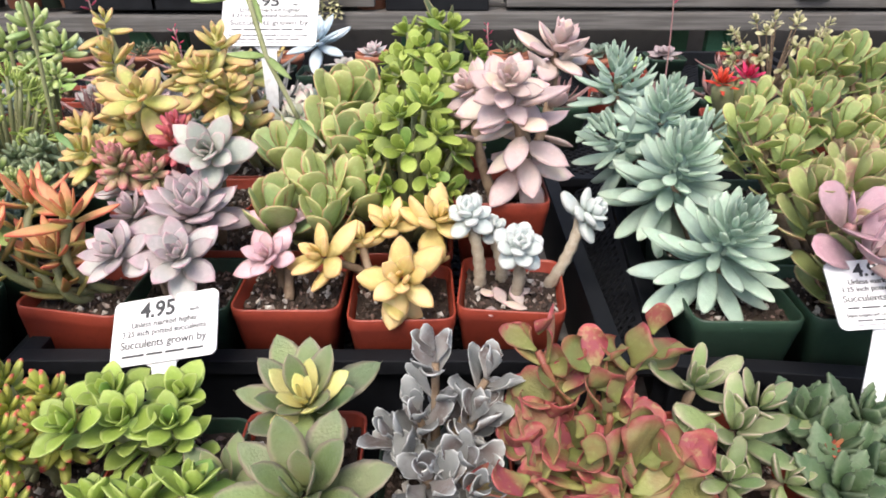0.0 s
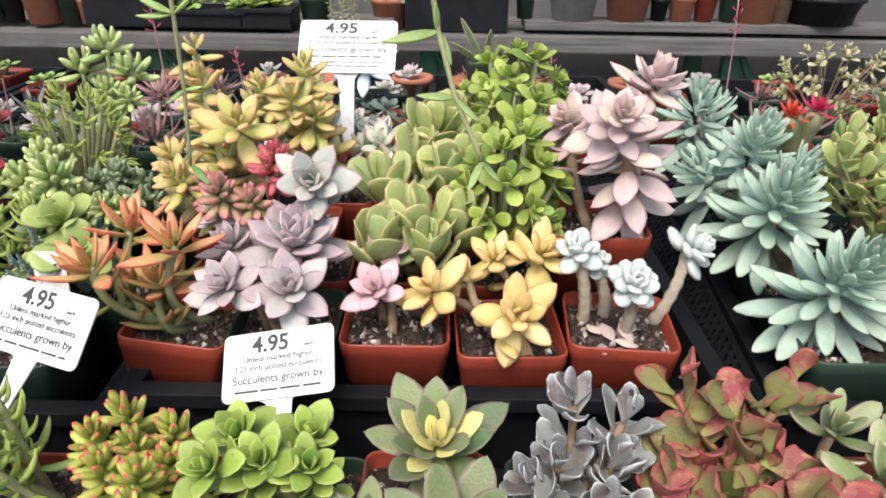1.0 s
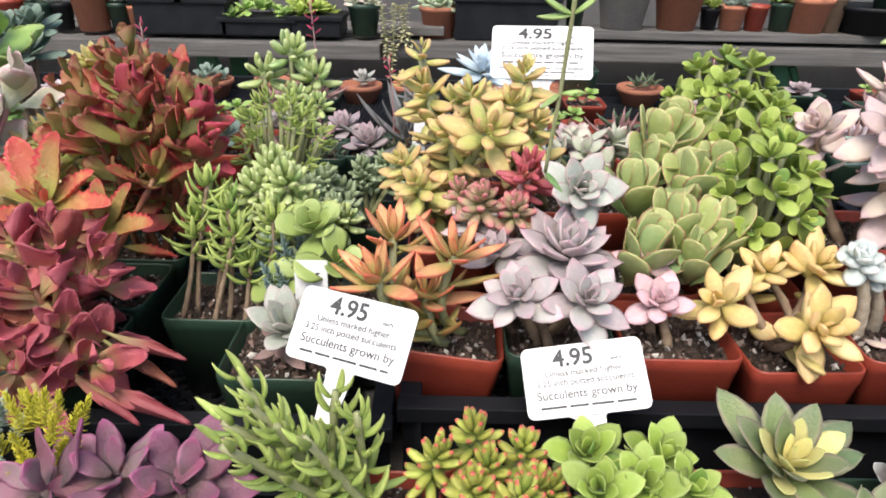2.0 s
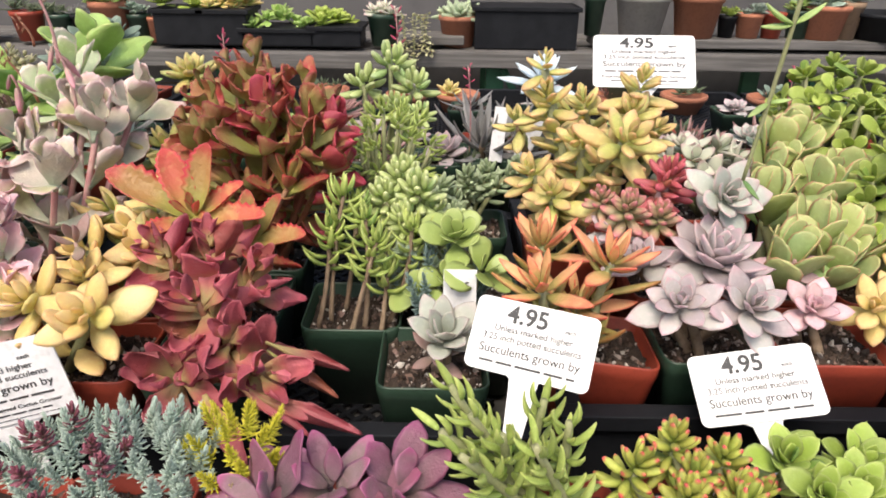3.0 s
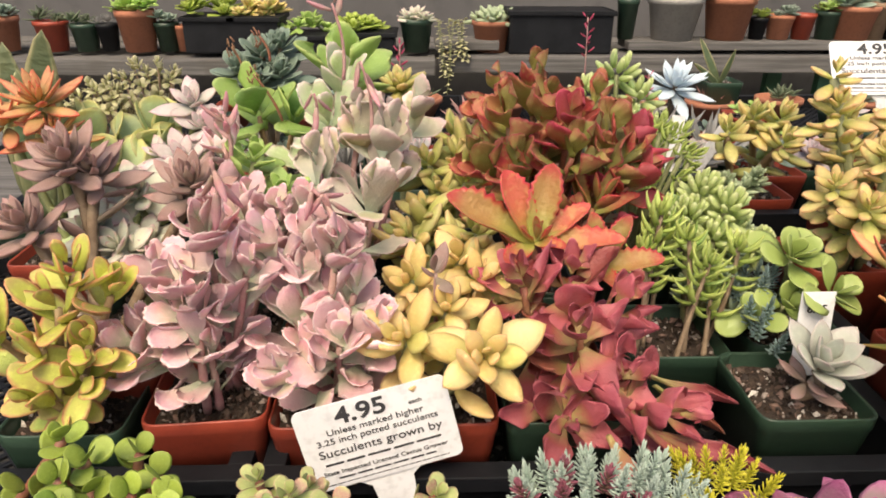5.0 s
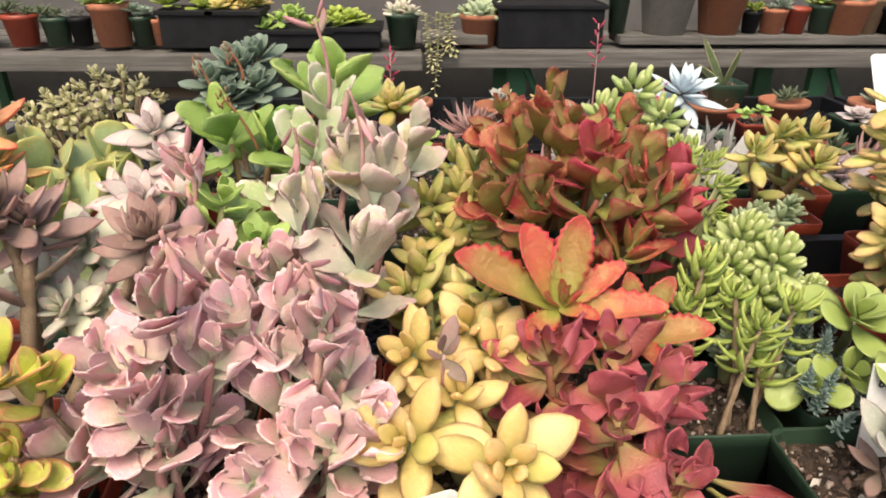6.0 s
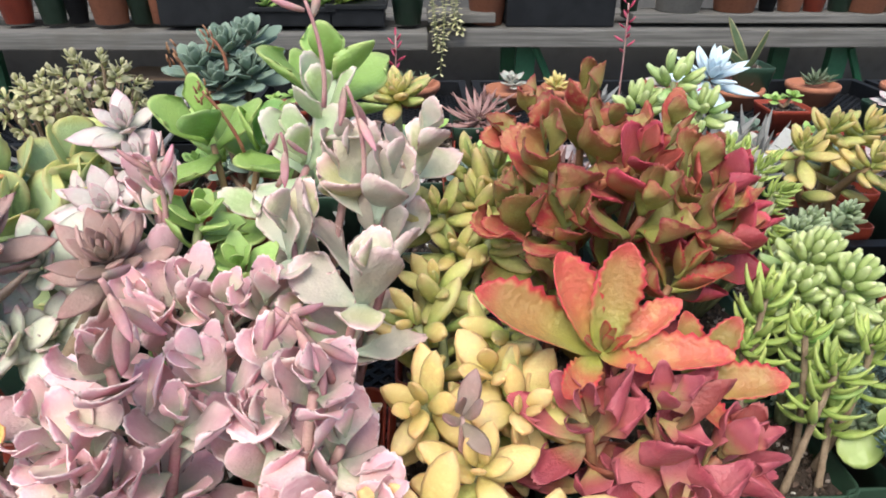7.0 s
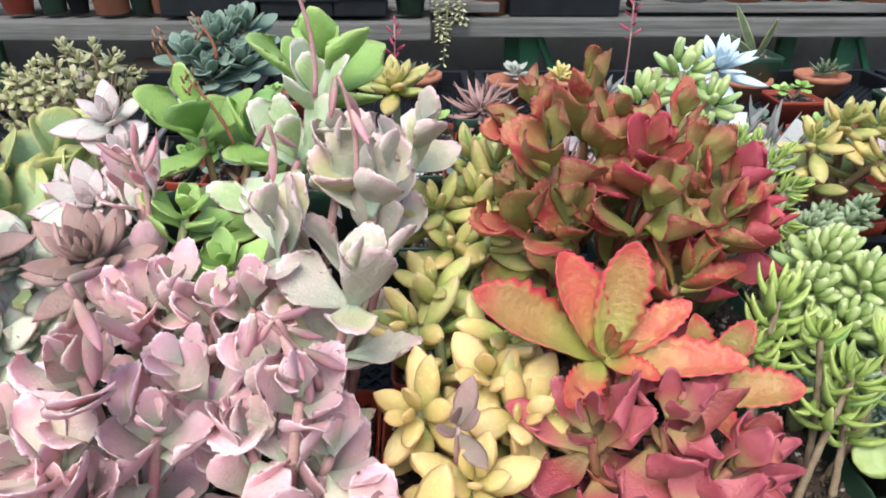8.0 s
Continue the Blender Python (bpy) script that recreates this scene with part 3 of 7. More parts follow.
GOLD = kind("golden_leaf", ((0.66, 0.62, 0.20), (0.85, 0.72, 0.25), (0.85, 0.64, 0.26), (0.84, 0.58, 0.28)), vary(w=0.52, a=0.75, b=0.74, t=0.26, curl=0.10, cup=0.02), edge_amount=0.35, rough=0.4, spread=0.15, other=(0.82, 0.72, 0.34), spots=0.06)
YELLOW = kind("yellow_green_leaf", ((0.48, 0.54, 0.14), (0.74, 0.67, 0.24), (0.78, 0.56, 0.26), (0.76, 0.46, 0.22)), vary(w=0.44, a=0.75, b=0.65, t=0.24, curl=0.12, cup=0.02), edge_amount=0.5, rough=0.42, spread=0.2, other=(0.52, 0.58, 0.20))
LIME = kind("lime_gold_leaf", ((0.38, 0.48, 0.13), (0.60, 0.64, 0.22), (0.68, 0.58, 0.26), (0.70, 0.50, 0.24)), vary(w=0.42, a=0.7, b=0.7, t=0.26, curl=0.12, cup=0.02), edge_amount=0.3, rough=0.4, spread=0.2, other=(0.66, 0.58, 0.20))
PINK = kind("pink_rosette_leaf", ((0.60, 0.40, 0.38), (0.78, 0.52, 0.54), (0.78, 0.42, 0.44), (0.82, 0.50, 0.52)), vary(w=0.58, a=0.8, b=0.8, t=0.2, curl=0.15, cup=0.05, mucro=0.03), edge_amount=0.4, rough=0.55, spread=0.12, bloom=0.25, spots=0.05)
MAUVE = kind("mauve_rosette_leaf", ((0.46, 0.45, 0.40), (0.54, 0.46, 0.47), (0.66, 0.44, 0.47), (0.78, 0.57, 0.57)), vary(4, w=0.56, a=0.8, b=0.85, t=0.16, curl=0.18, cup=0.08, keel=0.02, mucro=0.04), edge_amount=0.6, rough=0.5, spread=0.2, bloom=0.05, other=(0.50, 0.50, 0.48), rim=(0.7, 1.0))
GREYROSE = kind("grey_rosette_leaf", ((0.38, 0.45, 0.36), (0.48, 0.52, 0.46), (0.60, 0.49, 0.46), (0.72, 0.52, 0.50)), vary(4, w=0.58, a=0.8, b=0.85, t=0.15, curl=0.15, cup=0.08, mucro=0.04), edge_amount=0.7, rough=0.5, spread=0.15, bloom=0.15)
SILVERROSE = kind("silver_rosette_leaf", ((0.42, 0.47, 0.38), (0.50, 0.54, 0.46), (0.58, 0.52, 0.48), (0.68, 0.56, 0.52)), vary(4, w=0.56, a=0.7, b=0.8, t=0.12, curl=0.12, cup=0.12, mucro=0.05), edge_amount=0.5, rough=0.5, spread=0.12, bloom=0.2)
GHOST = kind("ghost_rosette_leaf", ((0.60, 0.50, 0.42), (0.68, 0.54, 0.51), (0.74, 0.50, 0.48), (0.80, 0.56, 0.55)), vary(4, w=0.58, a=0.8, b=0.8, t=0.18, curl=0.18, cup=0.08, mucro=0.05), edge_amount=0.5, rough=0.55, spread=0.12, bloom=0.25, other=(0.76, 0.66, 0.50), rim=(0.7, 1.0), spots=0.05)
PALE = kind("pale_green_leaf", ((0.54, 0.61, 0.46), (0.70, 0.74, 0.58), (0.70, 0.50, 0.46), (0.70, 0.52, 0.48)), vary(w=0.58, a=0.8, b=0.8, t=0.18, curl=0.12, cup=0.05, mucro=0.04), edge_amount=0.4, rough=0.5, spread=0.12, bloom=0.3)
PINKWHITE = kind("pink_white_leaf", ((0.62, 0.62, 0.54), (0.74, 0.66, 0.62), (0.78, 0.50, 0.52), (0.78, 0.52, 0.54)), vary(w=0.54, a=0.8, b=0.85, t=0.16, curl=0.15, cup=0.05, mucro=0.04), edge_amount=0.6, rough=0.5, spread=0.1, bloom=0.2)
BROWN = kind("brown_rosette_leaf", ((0.34, 0.27, 0.20), (0.38, 0.25, 0.20), (0.42, 0.24, 0.20), (0.52, 0.36, 0.31)), vary(w=0.42, a=0.8, b=0.85, t=0.16, curl=0.2, cup=0.06, mucro=0.04), edge_amount=0.4, rough=0.5, spread=0.2, bloom=0.12)
WHITEBLUE = kind("powdered_leaf", ((0.50, 0.58, 0.54), (0.66, 0.74, 0.72), (0.70, 0.72, 0.70), (0.72, 0.66, 0.64)), vary(w=0.72, a=0.55, b=0.5, t=0.42, curl=0.14, cup=0.0), edge_amount=0.25, rough=0.6, spread=0.08, bloom=0.4, spots=0.03)
ORANGE = kind("orange_leaf", ((0.44, 0.42, 0.12), (0.76, 0.46, 0.20), (0.78, 0.30, 0.13), (0.72, 0.18, 0.09)), vary(w=0.31, a=0.6, b=0.75, t=0.12, curl=0.16, cup=0.06), edge_amount=0.8, rough=0.42, spread=0.2, other=(0.72, 0.50, 0.20), rim=(0.7, 1.0))
OLIVE = kind("olive_leaf", ((0.25, 0.27, 0.07), (0.36, 0.34, 0.09), (0.50, 0.26, 0.08), (0.52, 0.24, 0.08)), vary(w=0.20, a=0.6, b=0.8, t=0.13, curl=0.15, cup=0.03), edge_amount=0.6, rough=0.42, spread=0.2)
JADE = kind("jade_paddle", ((0.36, 0.50, 0.20), (0.48, 0.63, 0.28), (0.56, 0.62, 0.28), (0.70, 0.36, 0.22)), vary(4, w=0.52, a=0.95, b=0.42, t=0.065, curl=0.10, cup=0.08), edge_amount=0.9, rough=0.42, spread=0.15, other=(0.44, 0.55, 0.20), rim=(0.84, 1.0), flush=0.06)
SPOON = kind("bright_green_leaf", ((0.20, 0.32, 0.05), (0.29, 0.43, 0.08), (0.38, 0.50, 0.12), (0.40, 0.50, 0.14)), vary(w=0.55, a=0.9, b=0.5, t=0.14, curl=0.10, cup=0.12), edge_amount=0.4, rough=0.36, spread=0.25, spots=0.05)
BLUE = kind("blue_green_leaf", ((0.32, 0.46, 0.37), (0.45, 0.60, 0.50), (0.53, 0.65, 0.52), (0.60, 0.70, 0.60)), vary(w=0.29, a=0.65, b=0.6, t=0.13, curl=0.16, cup=0.05, keel=0.01), edge_amount=0.4, rough=0.55, spread=0.15, bloom=0.2, spots=0.08, flush=0.1)
REDBEAN = kind("red_bean_leaf", ((0.42, 0.20, 0.10), (0.55, 0.16, 0.13), (0.60, 0.12, 0.12), (0.60, 0.16, 0.14)), vary(w=0.34, a=0.45, b=0.4, t=0.34, curl=0.08, cup=0.0), edge_amount=0.2, rough=0.35, spread=0.15, spots=0.04)
PINKBEAN = kind("pink_green_bean", ((0.34, 0.40, 0.16), (0.48, 0.40, 0.22), (0.62, 0.24, 0.22), (0.60, 0.26, 0.24)), vary(w=0.42, a=0.5, b=0.45, t=0.36, curl=0.08, cup=0.0), edge_amount=0.2, rough=0.38, spread=0.15, tip_from=0.55, spots=0.04)
JELLY = kind("pale_bean_leaf", ((0.34, 0.48, 0.16), (0.52, 0.66, 0.28), (0.62, 0.70, 0.38), (0.60, 0.68, 0.36)), vary(w=0.42, a=0.36, b=0.36, t=0.38, curl=0.10, cup=0.0), edge_amount=0.2, rough=0.36, spread=0.12, spots=0.03)
NARROW = kind("narrow_green_leaf", ((0.24, 0.38, 0.08), (0.40, 0.55, 0.15), (0.54, 0.64, 0.22), (0.5, 0.58, 0.2)), vary(w=0.25, a=0.4, b=0.6, t=0.21, curl=0.5, cup=0.0), edge_amount=0.2, rough=0.36, spread=0.2, spots=0.04)
BURRO = kind("burro_leaf", ((0.30, 0.44, 0.24), (0.42, 0.55, 0.32), (0.50, 0.60, 0.40), (0.5, 0.6, 0.4)), vary(w=0.40, a=0.45, b=0.6, t=0.36, curl=0.1, cup=0.0, rings=6, seg=6), edge_amount=0.2, rough=0.5, spread=0.15, bloom=0.25, spots=0.03)
ROUND = kind("round_green_leaf", ((0.26, 0.38, 0.10), (0.33, 0.47, 0.14), (0.40, 0.52, 0.18), (0.44, 0.54, 0.22)), vary(w=0.75, a=0.9, b=0.5, t=0.09, curl=0.06, cup=0.10), edge_amount=0.3, rough=0.4, spread=0.15, spots=0.04)
TOOTH = dict(a=0.75, b=0.62, t=0.038, keel=0.02, rings=26, seg=8, teeth=1, tooth=0.07)
REDK = fans("red_kalanchoe_leaf", ((0.34, 0.28, 0.08), (0.46, 0.10, 0.08), (0.46, 0.06, 0.06), (0.52, 0.07, 0.06)), 4, dict(w=0.66, t=0.045, curl=0.12, cup=0.12, wave=0.05, lobes=9, depth=0.055, neck=0.2, tip=0.34, shoulder=0.62), edge_amount=0.9, rough=0.45, spread=0.25, other=(0.40, 0.26, 0.10), rim=(0.7, 1.0))
DARKRED = fans("dark_red_leaf", ((0.46, 0.40, 0.14), (0.40, 0.085, 0.07), (0.36, 0.05, 0.05), (0.54, 0.15, 0.13)), 6, dict(w=0.52, t=0.045, curl=0.10, cup=0.14, wave=0.08, lobes=7, depth=0.05, neck=0.2, tip=0.42, shoulder=0.6), edge_amount=0.6, rough=0.45, spread=0.25, other=(0.48, 0.14, 0.12), rim=(0.8, 1.0), bloom=0.05)
ORANGEK = kind("orange_red_leaf", ((0.36, 0.40, 0.09), (0.42, 0.34, 0.10), (0.52, 0.13, 0.07), (0.56, 0.08, 0.05)), vary(4, w=0.34, curl=0.15, cup=0.42, wave=0.03, **TOOTH), edge_amount=1.0, rough=0.42, spread=0.2, other=(0.52, 0.20, 0.09), rim=(0.72, 1.0))
OLIVEK = fans("olive_red_leaf", ((0.27, 0.31, 0.07), (0.36, 0.36, 0.10), (0.42, 0.20, 0.09), (0.36, 0.075, 0.055)), 6, dict(w=0.58, t=0.045, curl=0.14, cup=0.14, wave=0.12, lobes=8, depth=0.05, neck=0.2, tip=0.34, shoulder=0.62), edge_amount=0.85, rough=0.42, spread=0.32, other=(0.48, 0.10, 0.065), rim=(0.84, 1.0), share=(0.68, 0.8), spots=0.35, tip_from=0.55, flush=0.15)
PINKK = fans("pink_kalanchoe_leaf", ((0.46, 0.55, 0.38), (0.78, 0.55, 0.52), (0.86, 0.47, 0.51), (0.93, 0.76, 0.73)), 6, dict(w=0.60, t=0.036, curl=0.06, cup=0.08, wave=0.06, lobes=5, depth=0.05, neck=0.13, tip=0.24), edge_amount=0.85, rough=0.5, spread=0.2, bloom=0.1, other=(0.66, 0.60, 0.45), share=(0.55, 0.8), tip_from=0.45, rim=(0.8, 1.0), scar=0.9, spots=0.16)
GREYK = fans("grey_pink_leaf", ((0.44, 0.54, 0.40), (0.62, 0.58, 0.46), (0.78, 0.56, 0.54), (0.90, 0.72, 0.68)), 6, dict(w=0.66, t=0.036, curl=0.06, cup=0.06, wave=0.05, lobes=5, depth=0.045, neck=0.13, tip=0.24), edge_amount=0.8, rough=0.5, spread=0.16, bloom=0.1, other=(0.52, 0.53, 0.26), rim=(0.8, 1.0), scar=0.9)
VARK = fans("pale_variegated_leaf", ((0.46, 0.60, 0.36), (0.58, 0.70, 0.46), (0.76, 0.74, 0.60), (0.90, 0.80, 0.72)), 4, dict(w=0.66, t=0.045, curl=0.08, cup=0.10, wave=0.03, lobes=4, depth=0.03, neck=0.16, tip=0.28), edge_amount=0.9, rough=0.5, spread=0.12, other=(0.46, 0.64, 0.28), rim=(0.72, 1.0), scar=0.3)
GREENK = fans("green_paddle_leaf", ((0.22, 0.40, 0.09), (0.32, 0.54, 0.15), (0.36, 0.56, 0.18), (0.50, 0.60, 0.24)), 4, dict(w=0.66, t=0.07, curl=0.10, cup=0.08, wave=0.02, neck=0.22, tip=0.36, shoulder=0.66), edge_amount=0.6, rough=0.34, spread=0.18, spots=0.04, rim=(0.85, 1.0))
BIGPAD = kind("round_paddle_leaf", ((0.42, 0.56, 0.30), (0.50, 0.65, 0.34), (0.56, 0.60, 0.20), (0.66, 0.54, 0.16)), vary(4, w=0.80, a=0.7, b=0.42, t=0.09, curl=0.08, cup=0.06), edge_amount=0.6, rough=0.42, spread=0.15, bloom=0.15, flush=0.1)
REDEDGE = kind("red_edged_leaf", ((0.42, 0.52, 0.10), (0.56, 0.65, 0.14), (0.64, 0.60, 0.18), (0.68, 0.30, 0.15)), vary(4, w=0.50, a=0.9, b=0.55, t=0.11, curl=0.10, cup=0.16), edge_amount=0.9, rough=0.38, spread=0.18)
BRONZE = kind("bronze_paddle", ((0.30, 0.40, 0.13), (0.40, 0.50, 0.20), (0.46, 0.48, 0.22), (0.52, 0.30, 0.20)), vary(4, w=0.66, a=0.8, b=0.42, t=0.08, curl=0.08, cup=0.08), edge_amount=0.7, rough=0.42, spread=0.2, other=(0.46, 0.31, 0.22), rim=(0.75, 1.0), share=(0.7, 0.85), flush=0.1)


BLUSH = kind("blush_paddle", ((0.46, 0.34, 0.32), (0.60, 0.38, 0.42), (0.66, 0.36, 0.40), (0.66, 0.42, 0.44)), vary(3, w=0.66, a=0.8, b=0.42, t=0.09, curl=0.06, cup=0.08), edge_amount=0.5, rough=0.45, bloom=0.15)


# ---- tray one ----
RIM = 0.882
A = potted("pink_rosette_plant", "red", (-0.121, 0.466), RIM, "small pink rosettes on bare stems in a red plastic pot")
heads(A, PINK, [((-0.137, 0.459, 0.909), (-0.2, -0.6, 1), 0.030, 15), ((-0.136, 0.503, 0.921), (-0.1, -0.3, 1), 0.027, 14)], STEM_BROWN, 0.012, e0=-5, rise=0.3)

B = potted("golden_sedum", "red", (-0.033, 0.462), RIM - 0.006, "golden yellow pointed succulent rosettes in a red plastic pot", turn=2)
heads(B, GOLD, [((-0.031, 0.430, 0.906), (0.0, -0.9, 0.8), 0.041, 13), ((-0.094, 0.455, 0.911), (-0.5, -0.5, 0.8), 0.036, 10), ((-0.044, 0.495, 0.918), (-0.1, -0.4, 1), 0.034, 11), ((-0.006, 0.495, 0.923), (0.3, -0.4, 1), 0.040, 12), ((-0.066, 0.480, 0.913), (-0.5, -0.2, 1), 0.025, 8)], STEM_BROWN, 0.02, bow=0.012, under=3, e0=-8, rise=0.3, smin=0.35)

C = potted("powdery_white_succulent", "red", (0.055, 0.465), RIM, "pale blue-white plump rosettes on thick bare stems in a red pot", turn=-5)
for p, axis, r, n, b0 in (((0.057, 0.450, 0.925), (0.1, -0.7, 0.8), 0.023, 20, (0.002, -0.006)), ((0.020, 0.484, 0.935), (-0.2, -0.4, 1), 0.022, 18, (-0.026, 0.012)), ((0.120, 0.502, 0.928), (0.8, -0.4, 0.6), 0.024, 16, (0.030, 0.016)), ((0.040, 0.492, 0.918), (0.1, -0.4, 1), 0.017, 14, (-0.008, 0.024))):
    stem(C, bend(soil_top(C, *b0), Vector(p) - Vector(axis).normalized() * r * 0.3, (0.003, -0.004, 0), 12), STEM_PALE, 0.0048, 0.0042, 0.22)
    rosette(C, WHITEBLUE, p, axis, r, n, e0=-20, e1=78, smin=0.45, rise=0.5)
for q in range(6):
    leaf_at(C, GHOST, soil_top(C, random.uniform(-0.03, 0.03), random.uniform(-0.03, 0.01)) + Vector((0, 0, 0.004)), (random.uniform(-1, 1), random.uniform(-1, 1), 0.05), (0, 0, 1), 0.02)

M = potted("mauve_rosette_succulent", "green", (-0.208, 0.472), RIM - 0.004, "greyish mauve star rosettes spilling over a green pot")
heads(M, MAUVE, [((-0.196, 0.436, 0.922), (0.1, -0.6, 0.9), 0.037, 18), ((-0.244, 0.440, 0.922), (-0.3, -0.6, 0.9), 0.036, 17), ((-0.203, 0.491, 0.932), (0.1, -0.25, 1), 0.054, 28), ((-0.256, 0.500, 0.926), (-0.4, -0.2, 1), 0.036, 16), ((-0.273, 0.530, 0.939), (-0.3, -0.3, 1), 0.03, 14)], STEM_BROWN, 0.02, e0=-10, rise=0.35, smin=0.3)

O = potted("orange_tipped_sedum", "red", (-0.298, 0.470), RIM - 0.010, "orange and olive spiky sedum in a tipped red pot", turn=-4, tip=(-4, 5))
for p, ax in (((-0.343, 0.445, 0.930), (-0.4, -0.2, 1)), ((-0.289, 0.470, 0.938), (0.1, -0.2, 1)), ((-0.336, 0.500, 0.937), (0, 0, 1)), ((-0.310, 0.470, 0.904), (0.1, -0.3, 0.9))):
    b0 = soil_top(O, random.uniform(-0.02, 0.02), random.uniform(-0.02, 0.02))
    pts = bend(b0, p, (random.uniform(-0.015, 0.0), -0.015, -0.005))
    stem(O, pts, STEM_GREEN, 0.004, 0.003)
    along(O, OLIVE, pts, 6, 0.036, 0.042, 10, 35, 0.3, 0.9)
    rosette(O, ORANGE, p, ax, 0.046, 11, e0=8, e1=78, smin=0.45, rise=0.25)

# the pot behind the white one stands on an upturned pot
base = thing("upturned_pot", (0.055, 0.556, 0.799), "red plastic pot turned upside down as a stand", "pot")
child("pot", POT_MESH["red"], base, pose(0, 0, 0.046, 180, 0, 0) @ Matrix.Diagonal((0.8, 0.8, 0.55, 1)))
G = potted("ghost_rosette_succulent", "red", (0.050, 0.560), 0.928, "tall pinkish grey ghost succulent with drooping lower leaves")
gp = bend(soil_top(G, 0.012, 0.0), (0.050, 0.525, 1.020), (0.012, -0.01, 0))
stem(G, gp, STEM_BROWN, 0.007, 0.005)
along(G, GHOST, gp, 18, 0.042, 0.040, -45, 0, 0.3, 0.95)
rosette(G, GHOST, (0.050, 0.523, 1.026), (0.0, -0.75, 0.7), 0.039, 26, e0=-25, e1=78, rise=0.9, smin=0.28)
heads(G, GHOST, [((0.103, 0.620, 1.037), (0.3, -0.3, 1), 0.042, 20), ((0.026, 0.600, 1.004), (-0.7, -0.4, 0.7), 0.036, 18)], STEM_BROWN, 0.01, 0.005, 0.004, under=6, e0=-12, rise=0.6)

JA = potted("jade_paddle_plant", "red", (-0.120, 0.560), RIM, "upright grey-green jade paddles edged with red")
for p, r in (((-0.141, 0.510, 0.947), 0.062), ((-0.098, 0.510, 0.937), 0.050), ((-0.106, 0.530, 0.959), 0.067), ((-0.070, 0.540, 0.951), 0.062), ((-0.132, 0.570, 0.976), 0.062), ((-0.083, 0.580, 0.978), 0.067), ((-0.049, 0.600, 0.977), 0.062), ((-0.099, 0.640, 1.004), 0.062), ((-0.074, 0.660, 1.004), 0.062), ((-0.109, 0.620, 0.982), 0.056)):
    pts = bend(soil_top(JA, random.uniform(-0.02, 0.02), random.uniform(-0.02, 0.02)), Vector(p) - Vector((0, 0, r * 0.7)), (0, 0, 0))
    stem(JA, pts, STEM_GREEN, 0.005, 0.004)
    rosette(JA, JADE, Vector(p) - Vector((0, 0, r * 0.6)), (random.uniform(-0.2, 0.2), -0.25, 1), r * 0.92, 10, e0=45, e1=84, smin=0.7, rise=0.5, hole=0.08, jit=10)

for at, c0, rr, nn in (((-0.033, 0.556), (-0.027, 0.560, 0.940), (0.045, 0.04, 0.06), 22), ((-0.030, 0.646), (-0.014, 0.650, 0.959), (0.05, 0.045, 0.06), 20), ((0.0, 0.735), (-0.009, 0.730, 0.988), (0.055, 0.045, 0.055), 20)):
    S = potted("green_spoon_succulent", "red", at, RIM, "dense bright green succulent with cupped spoon leaves")
    for p, ax in scatter(c0, rr, nn, -0.55):
        stem(S, bend(soil_top(S), p, (0, 0, 0), 5), STEM_GREEN, 0.003, 0.0025)
        rosette(S, SPOON, p, ax, random.uniform(0.022, 0.029), 9, e0=5, e1=75, smin=0.45, rise=0.3)

GR = potted("grey_star_rosette", "red", (-0.208, 0.560), RIM, "pale grey star rosette with pink edges")
heads(GR, GREYROSE, [((-0.192, 0.520, 0.973), (0.1, -0.9, 0.7), 0.040, 17), ((-0.189, 0.530, 0.951), (0, -0.5, 0.5), 0.03, 10)], STEM_BROWN, 0.01, e0=0)
RB = potted("red_bean_sedum", "red", (-0.235, 0.645), RIM, "red and pink bean-leaved sedum stems")
for p, k, r, n in (((-0.227, 0.554, 0.975), REDBEAN, 0.028, 22), ((-0.267, 0.520, 0.961), PINKBEAN, 0.024, 26), ((-0.241, 0.520, 0.954), PINKBEAN, 0.022, 24), ((-0.284, 0.540, 0.960), PINKBEAN, 0.02, 20), ((-0.234, 0.550, 0.967), REDBEAN, 0.022, 14)):
    stem(RB, bend(soil_top(RB, random.uniform(-0.02, 0.02), -0.02), p, (0, -0.02, 0)), STEM_PINK, 0.003, 0.003)
    rosette(RB, k, p, (random.uniform(-0.2, 0.2), -0.4, 1), r, n, e0=-25, e1=80, smin=0.5, rise=0.9, power=1.1)

YE = potted("yellow_sedum", "red", (-0.290, 0.640), RIM, "tall yellow-green sedum with pointed fat leaves")
heads(YE, YELLOW, [((-0.262, 0.572, 1.002), (0.2, -0.8, 0.7), 0.042, 15), ((-0.321, 0.660, 1.049), (0, -0.2, 1), 0.027, 8), ((-0.317, 0.650, 1.018), (-0.3, -0.3, 1), 0.036, 12), ((-0.294, 0.600, 0.990), (-0.6, -0.4, 0.8), 0.036, 12), ((-0.320, 0.570, 0.953), (-0.3, -0.5, 0.8), 0.036, 14), ((-0.334, 0.600, 0.963), (-0.4, -0.4, 0.8), 0.032, 12)], STEM_GREEN, 0.02, 0.005, 0.004, under=14, e0=-10, rise=0.7)
Y2 = potted("yellow_sedum", "red", (-0.205, 0.735), RIM, "tall yellow-green sedum with pointed fat leaves")
heads(Y2, YELLOW, [((-0.224, 0.680, 1.026), (0.1, -0.3, 1), 0.038, 12), ((-0.234, 0.660, 1.001), (-0.1, -0.5, 0.8), 0.040, 14), ((-0.213, 0.660, 0.984), (0.4, -0.4, 0.8), 0.036, 12), ((-0.272, 0.700, 1.002), (-0.3, -0.3, 0.9), 0.036, 12)], STEM_GREEN, 0.02, 0.005, 0.004, under=14, e0=-10, rise=0.7)
